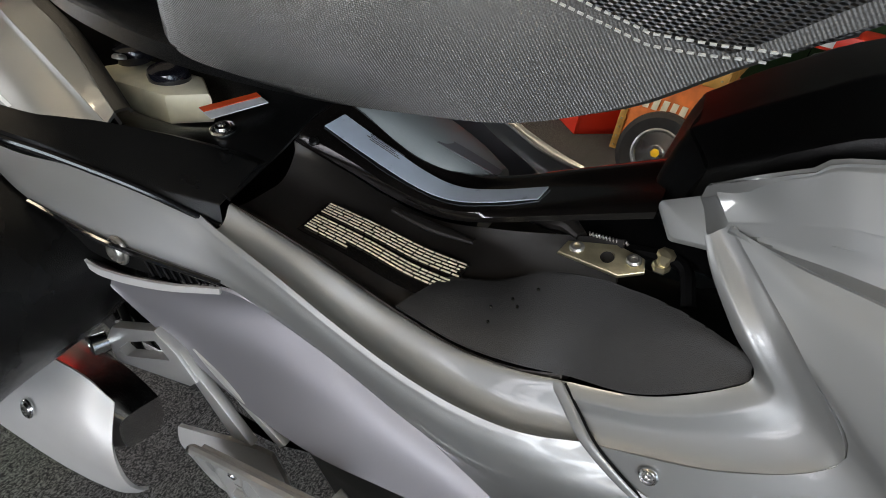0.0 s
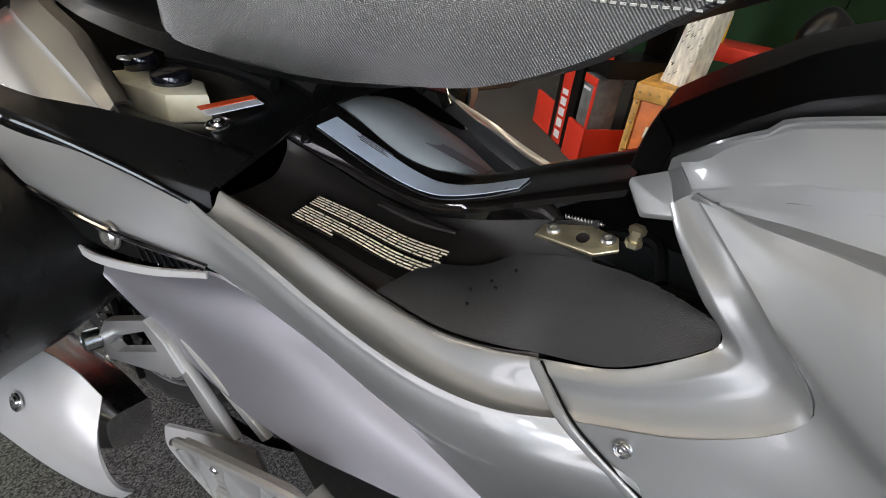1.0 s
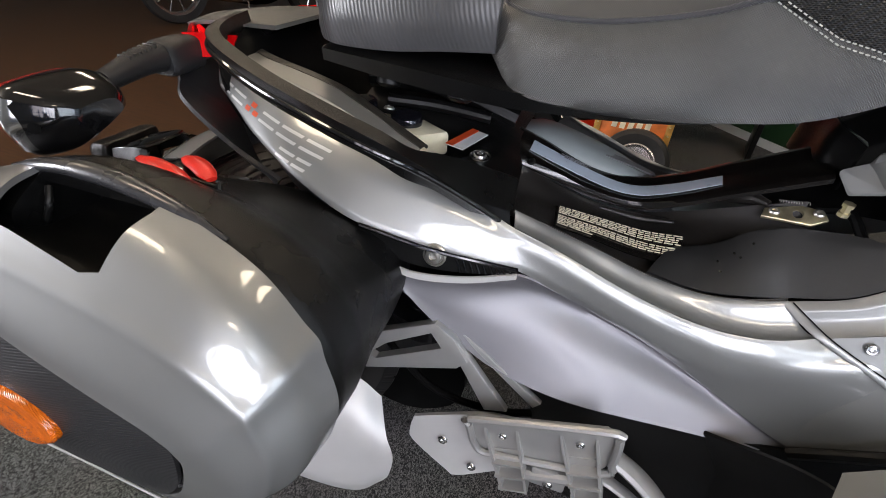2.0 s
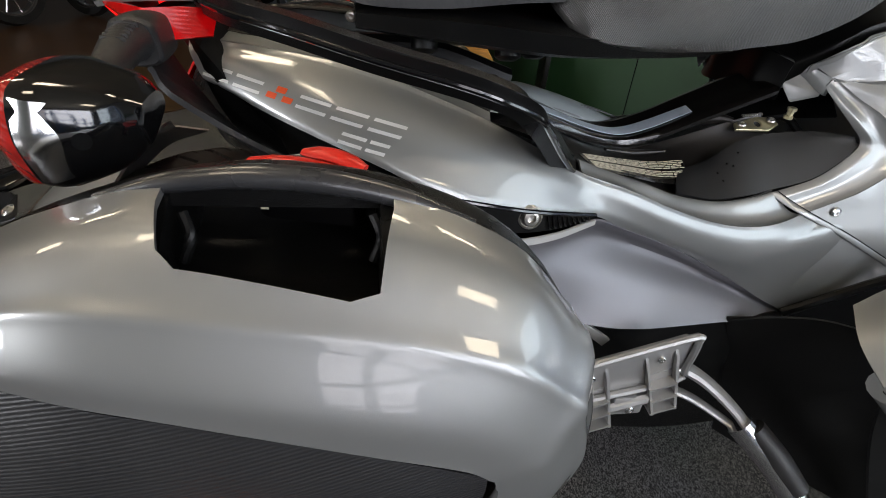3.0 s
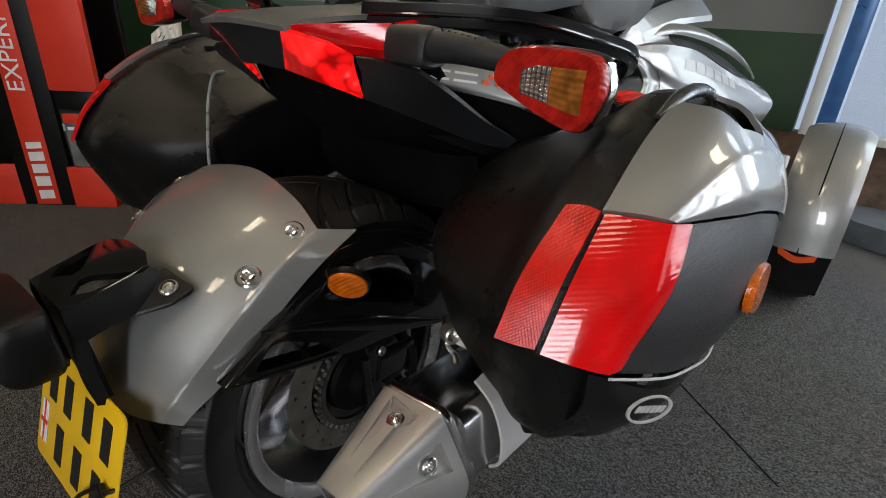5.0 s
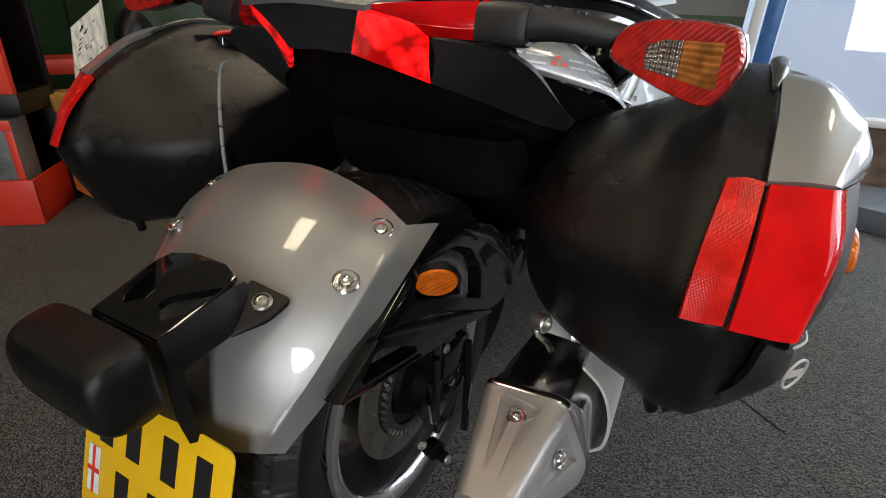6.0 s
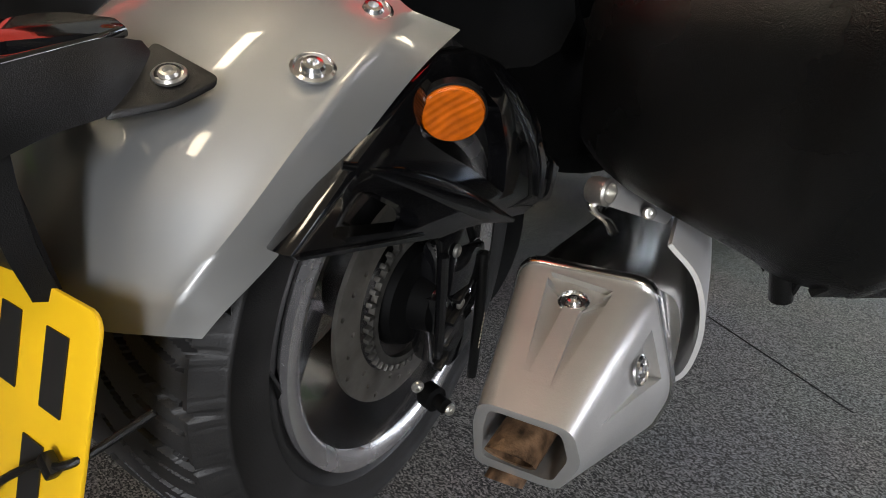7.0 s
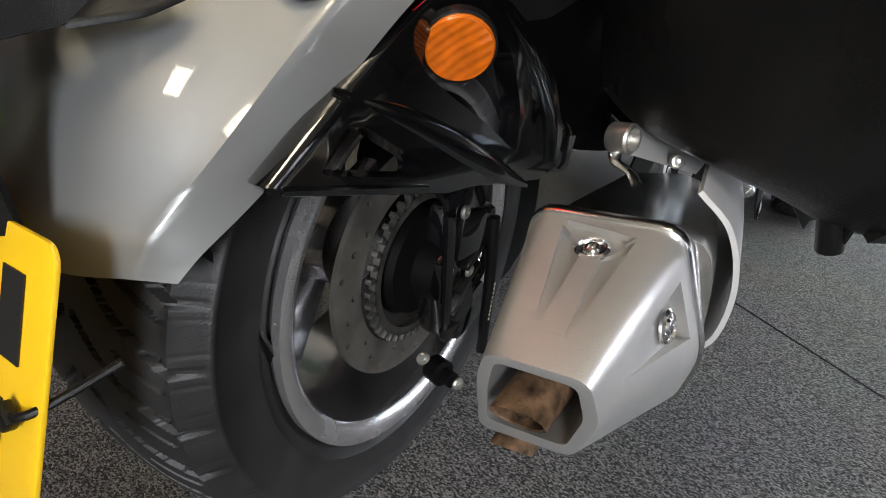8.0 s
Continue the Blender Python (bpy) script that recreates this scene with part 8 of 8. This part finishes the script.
for i in range(5):
    bm = bmesh.new()
    plate(bm, [cm @ Vector((-0.10 + i * 0.038, -0.203, 0.25)), cm @ Vector((-0.075 + i * 0.038, -0.203, 0.25)), cm @ Vector((-0.07 + i * 0.038, -0.203, 0.30)), cm @ Vector((-0.095 + i * 0.038, -0.203, 0.30))], (0, -0.003, 0))
    part("letter_bar", bm, CREAM, crate, "pale bar in place of a letter")
lw = thing("small_wheel", "small black wheel with a yellow hub beside the orange crate", "wheel")
wc, wn = Vector((0.765, 1.58, 0.158)), Vector((-0.1, -1, 0.28)).normalized()
bm = bmesh.new()
turned(bm, [(0.097, -0.03), (0.137, -0.038), (0.156, -0.022), (0.16, 0), (0.156, 0.022), (0.137, 0.038), (0.097, 0.03)], axis(wc, wn), 48, True)
part("tyre", bm, RUBBER, lw, "black tyre")
bm = bmesh.new()
turned(bm, [(0.1, 0.0), (0.1, 0.028), (0.09, 0.03), (0.08, 0.012), (0.03, 0.014), (0.028, 0.03), (0.012, 0.032)], axis(wc, wn), 40)
part("rim", bm, CHROME, lw, "bright rim")
bm = bmesh.new()
turned(bm, [(0.018, 0.03), (0.018, 0.036), (0.004, 0.038)], axis(wc, wn), 6)
part("hub_cap", bm, YELLOW, lw, "yellow hub cap")
ws = thing("bent_white_sheet", "bent white metal sheet with dark scratches standing on the crate", "metal sheet")
bm = bmesh.new()
plate(bm, [cm @ Vector(p) for p in ((-0.13, -0.08, 0.47), (-0.02, -0.13, 0.47), (0.02, -0.13, 0.84), (-0.09, -0.08, 0.74))], (0.0, 0.006, 0))
plate(bm, [cm @ Vector(p) for p in ((-0.02, -0.13, 0.47), (0.03, -0.05, 0.47), (0.06, -0.05, 0.90), (0.02, -0.13, 0.84))], (-0.006, 0.0, 0))
part("sheet", bm, SCRATCHED, ws, "white metal")
bm = bmesh.new()
rnd = random.Random(8)
for i in range(26):
    u_, z_ = rnd.uniform(0.08, 0.92), rnd.uniform(0.03, 0.9)
    lo_, hi_ = Vector((-0.13, -0.08, 0.47)).lerp(Vector((-0.02, -0.13, 0.47)), u_), Vector((-0.09, -0.08, 0.74)).lerp(Vector((0.02, -0.13, 0.84)), u_)
    p_ = lo_.lerp(hi_, z_) + Vector((-0.0006, -0.0012, 0))
    plate(bm, [cm @ (p_ + Vector(q)) for q in ((0, 0, 0), (0.010, -0.0045, 0.012), (0.012, -0.0055, 0.016), (0.001, -0.0005, 0.006))], (0, -0.0004, 0))
tagged(part("scratches", bm, DARK, ws), kind="stuff")
# red shelf board behind the crate
rs = thing("red_shelf", "red shelf board with pale bars on its edge behind the crate", "shelf")
bm = bmesh.new()
box(bm, pose(1.0, 2.55, 0.56, 0, 0, -10), 0.95, 0.3, 0.02, 0.003)
box(bm, pose(0.975, 2.4, 0.54, 0, 0, -10), 0.95, 0.012, 0.07, 0.003)
part("board", bm, DISPLAY_RED, rs)
for k in (-0.45, 0.45):
    bm = bmesh.new()
    box(bm, pose(1.0, 2.55, 0, 0, 0, -10) @ pose(k, 0.05, 0.275), 0.03, 0.25, 0.55, 0.003)
    part("leg", bm, BLACK, rs)
bm = bmesh.new()
for i in range(3):
    box(bm, pose(0.975, 2.4, 0.54, 0, 0, -10) @ pose(0.12 + i * 0.07, -0.0075, 0), 0.05, 0.003, 0.045)
part("letter_bars", bm, WHITE, rs, "white bars in place of the brand name")
# bottle with a yellow cap on the far side
yb = thing("yellow_bottle", "yellow plastic oil bottle on the shelf", "bottle")
bm = bmesh.new()
turned(bm, [(0.04, 0.57), (0.042, 0.60), (0.042, 0.70), (0.02, 0.74), (0.02, 0.765)], pose(0.74, 2.56, 0), 20)
part("bottle", bm, YELLOW, yb)
bm = bmesh.new()
turned(bm, [(0.022, 0.765), (0.022, 0.79), (0.018, 0.792)], pose(0.74, 2.56, 0), 16)
part("cap", bm, BLACK, yb)
# a dark cushion-like bag by the green wall
bg = thing("black_helmet_bag", "black round bag on the shelf by the green wall", "bag")
bm = bmesh.new()
r0 = bmesh.ops.create_uvsphere(bm, u_segments=24, v_segments=14, radius=1.0, matrix=pose(1.16, 2.3, 0.69, 0, 0, 20) @ Matrix.Diagonal((0.11, 0.08, 0.12, 1)))
for v_ in bm.verts:
    v_.co += Vector((0, 0, 0.008 * math.sin(v_.co.x * 40)))
part("bag_body", bm, BLACK, bg)


# parked motorcycles on the wooden floor
def parked_bike(x, y, turn, tint):
    m = pose(x, y, 0.006, 0, 0, turn)
    root = thing("parked_motorcycle", "dark motorcycle parked on the wooden floor", "motorcycle", group="parked motorcycles")
    for sx, nm in ((-0.68, "rear_wheel"), (0.70, "front_wheel")):
        w = new(nm)
        w.parent = root
        wm = m @ pose(sx, 0, 0.30) @ ROT
        bm = bmesh.new()
        turned(bm, [(0.22, -0.05), (0.28, -0.055), (0.30, 0), (0.28, 0.055), (0.22, 0.05)], wm, 40, True)
        part("tyre", bm, RUBBER, w)
        bm = bmesh.new()
        turned(bm, [(0.222, -0.03), (0.222, 0.03), (0.20, 0.03), (0.20, -0.03)], wm, 40, True)
        for i in range(10):
            a = 2 * math.pi * i / 10
            tube(bm, [wm @ Vector((0.03 * math.cos(a), 0.03 * math.sin(a), 0)), wm @ Vector((0.205 * math.cos(a), 0.205 * math.sin(a), 0))], 0.008, 6)
        part("rim", bm, ALLOY, w)
    bm = bmesh.new()
    loft(bm, [[m @ Vector(p) for p in r] for r in ([(-0.75, -0.06, 0.78), (-0.75, 0.06, 0.78), (-0.75, 0.05, 0.74), (-0.75, -0.05, 0.74)], [(-0.3, -0.13, 0.84), (-0.3, 0.13, 0.84), (-0.3, 0.1, 0.66), (-0.3, -0.1, 0.66)], [(0.0, -0.15, 0.86), (0.0, 0.15, 0.86), (0.0, 0.12, 0.62), (0.0, -0.12, 0.62)], [(0.3, -0.14, 1.0), (0.3, 0.14, 1.0), (0.3, 0.1, 0.75), (0.3, -0.1, 0.75)])], 20, 16)
    part("seat_and_tank", bm, tint, root)
    bm = bmesh.new()
    loft(bm, [[m @ Vector(p) for p in r] for r in ([(-0.35, -0.14, 0.6), (-0.35, 0.14, 0.6), (-0.35, 0.14, 0.25), (-0.35, -0.14, 0.25)], [(0.1, -0.18, 0.62), (0.1, 0.18, 0.62), (0.1, 0.18, 0.2), (0.1, -0.18, 0.2)], [(0.36, -0.12, 0.6), (0.36, 0.12, 0.6), (0.36, 0.12, 0.26), (0.36, -0.12, 0.26)])], 16, 10)
    part("engine", bm, DARK, root)
    for sy in (-0.09, 0.09):
        bm = bmesh.new()
        tube(bm, [m @ Vector((0.70, sy, 0.30)), m @ Vector((0.48, sy, 0.98))], 0.024, 10)
        part("fork_leg", bm, CHROME, root)
    bm = bmesh.new()
    tube(bm, [m @ Vector(p) for p in ((0.36, -0.36, 1.04), (0.46, -0.15, 1.06), (0.46, 0.15, 1.06), (0.36, 0.36, 1.04))], 0.014, 8)
    part("handlebar", bm, DARK, root)
    bm = bmesh.new()
    tube(bm, [m @ Vector(p) for p in ((0.2, -0.16, 0.28), (-0.2, -0.2, 0.24), (-0.7, -0.22, 0.34))], [0.025, 0.04, 0.045], 12)
    part("silencer", bm, CHROME, root)
    bm = bmesh.new()
    turned(bm, [(0.09, 0), (0.085, 0.05), (0.05, 0.07)], m @ axis((0.6, 0, 0.9), (1, 0, 0)), 24)
    part("headlamp", bm, CHROME, root)
    bm = bmesh.new()
    tube(bm, [m @ Vector((-0.05, -0.12, 0.3)), m @ Vector((-0.12, -0.3, 0.02))], 0.012, 8)
    part("side_stand", bm, CHROME, root)


parked_bike(-1.75, 5.0, -25, GREEN_TANK)
parked_bike(-1.0, 5.6, 20, GLOSS_BLACK)
parked_bike(-3.0, 3.9, 60, GLOSS_BLACK)
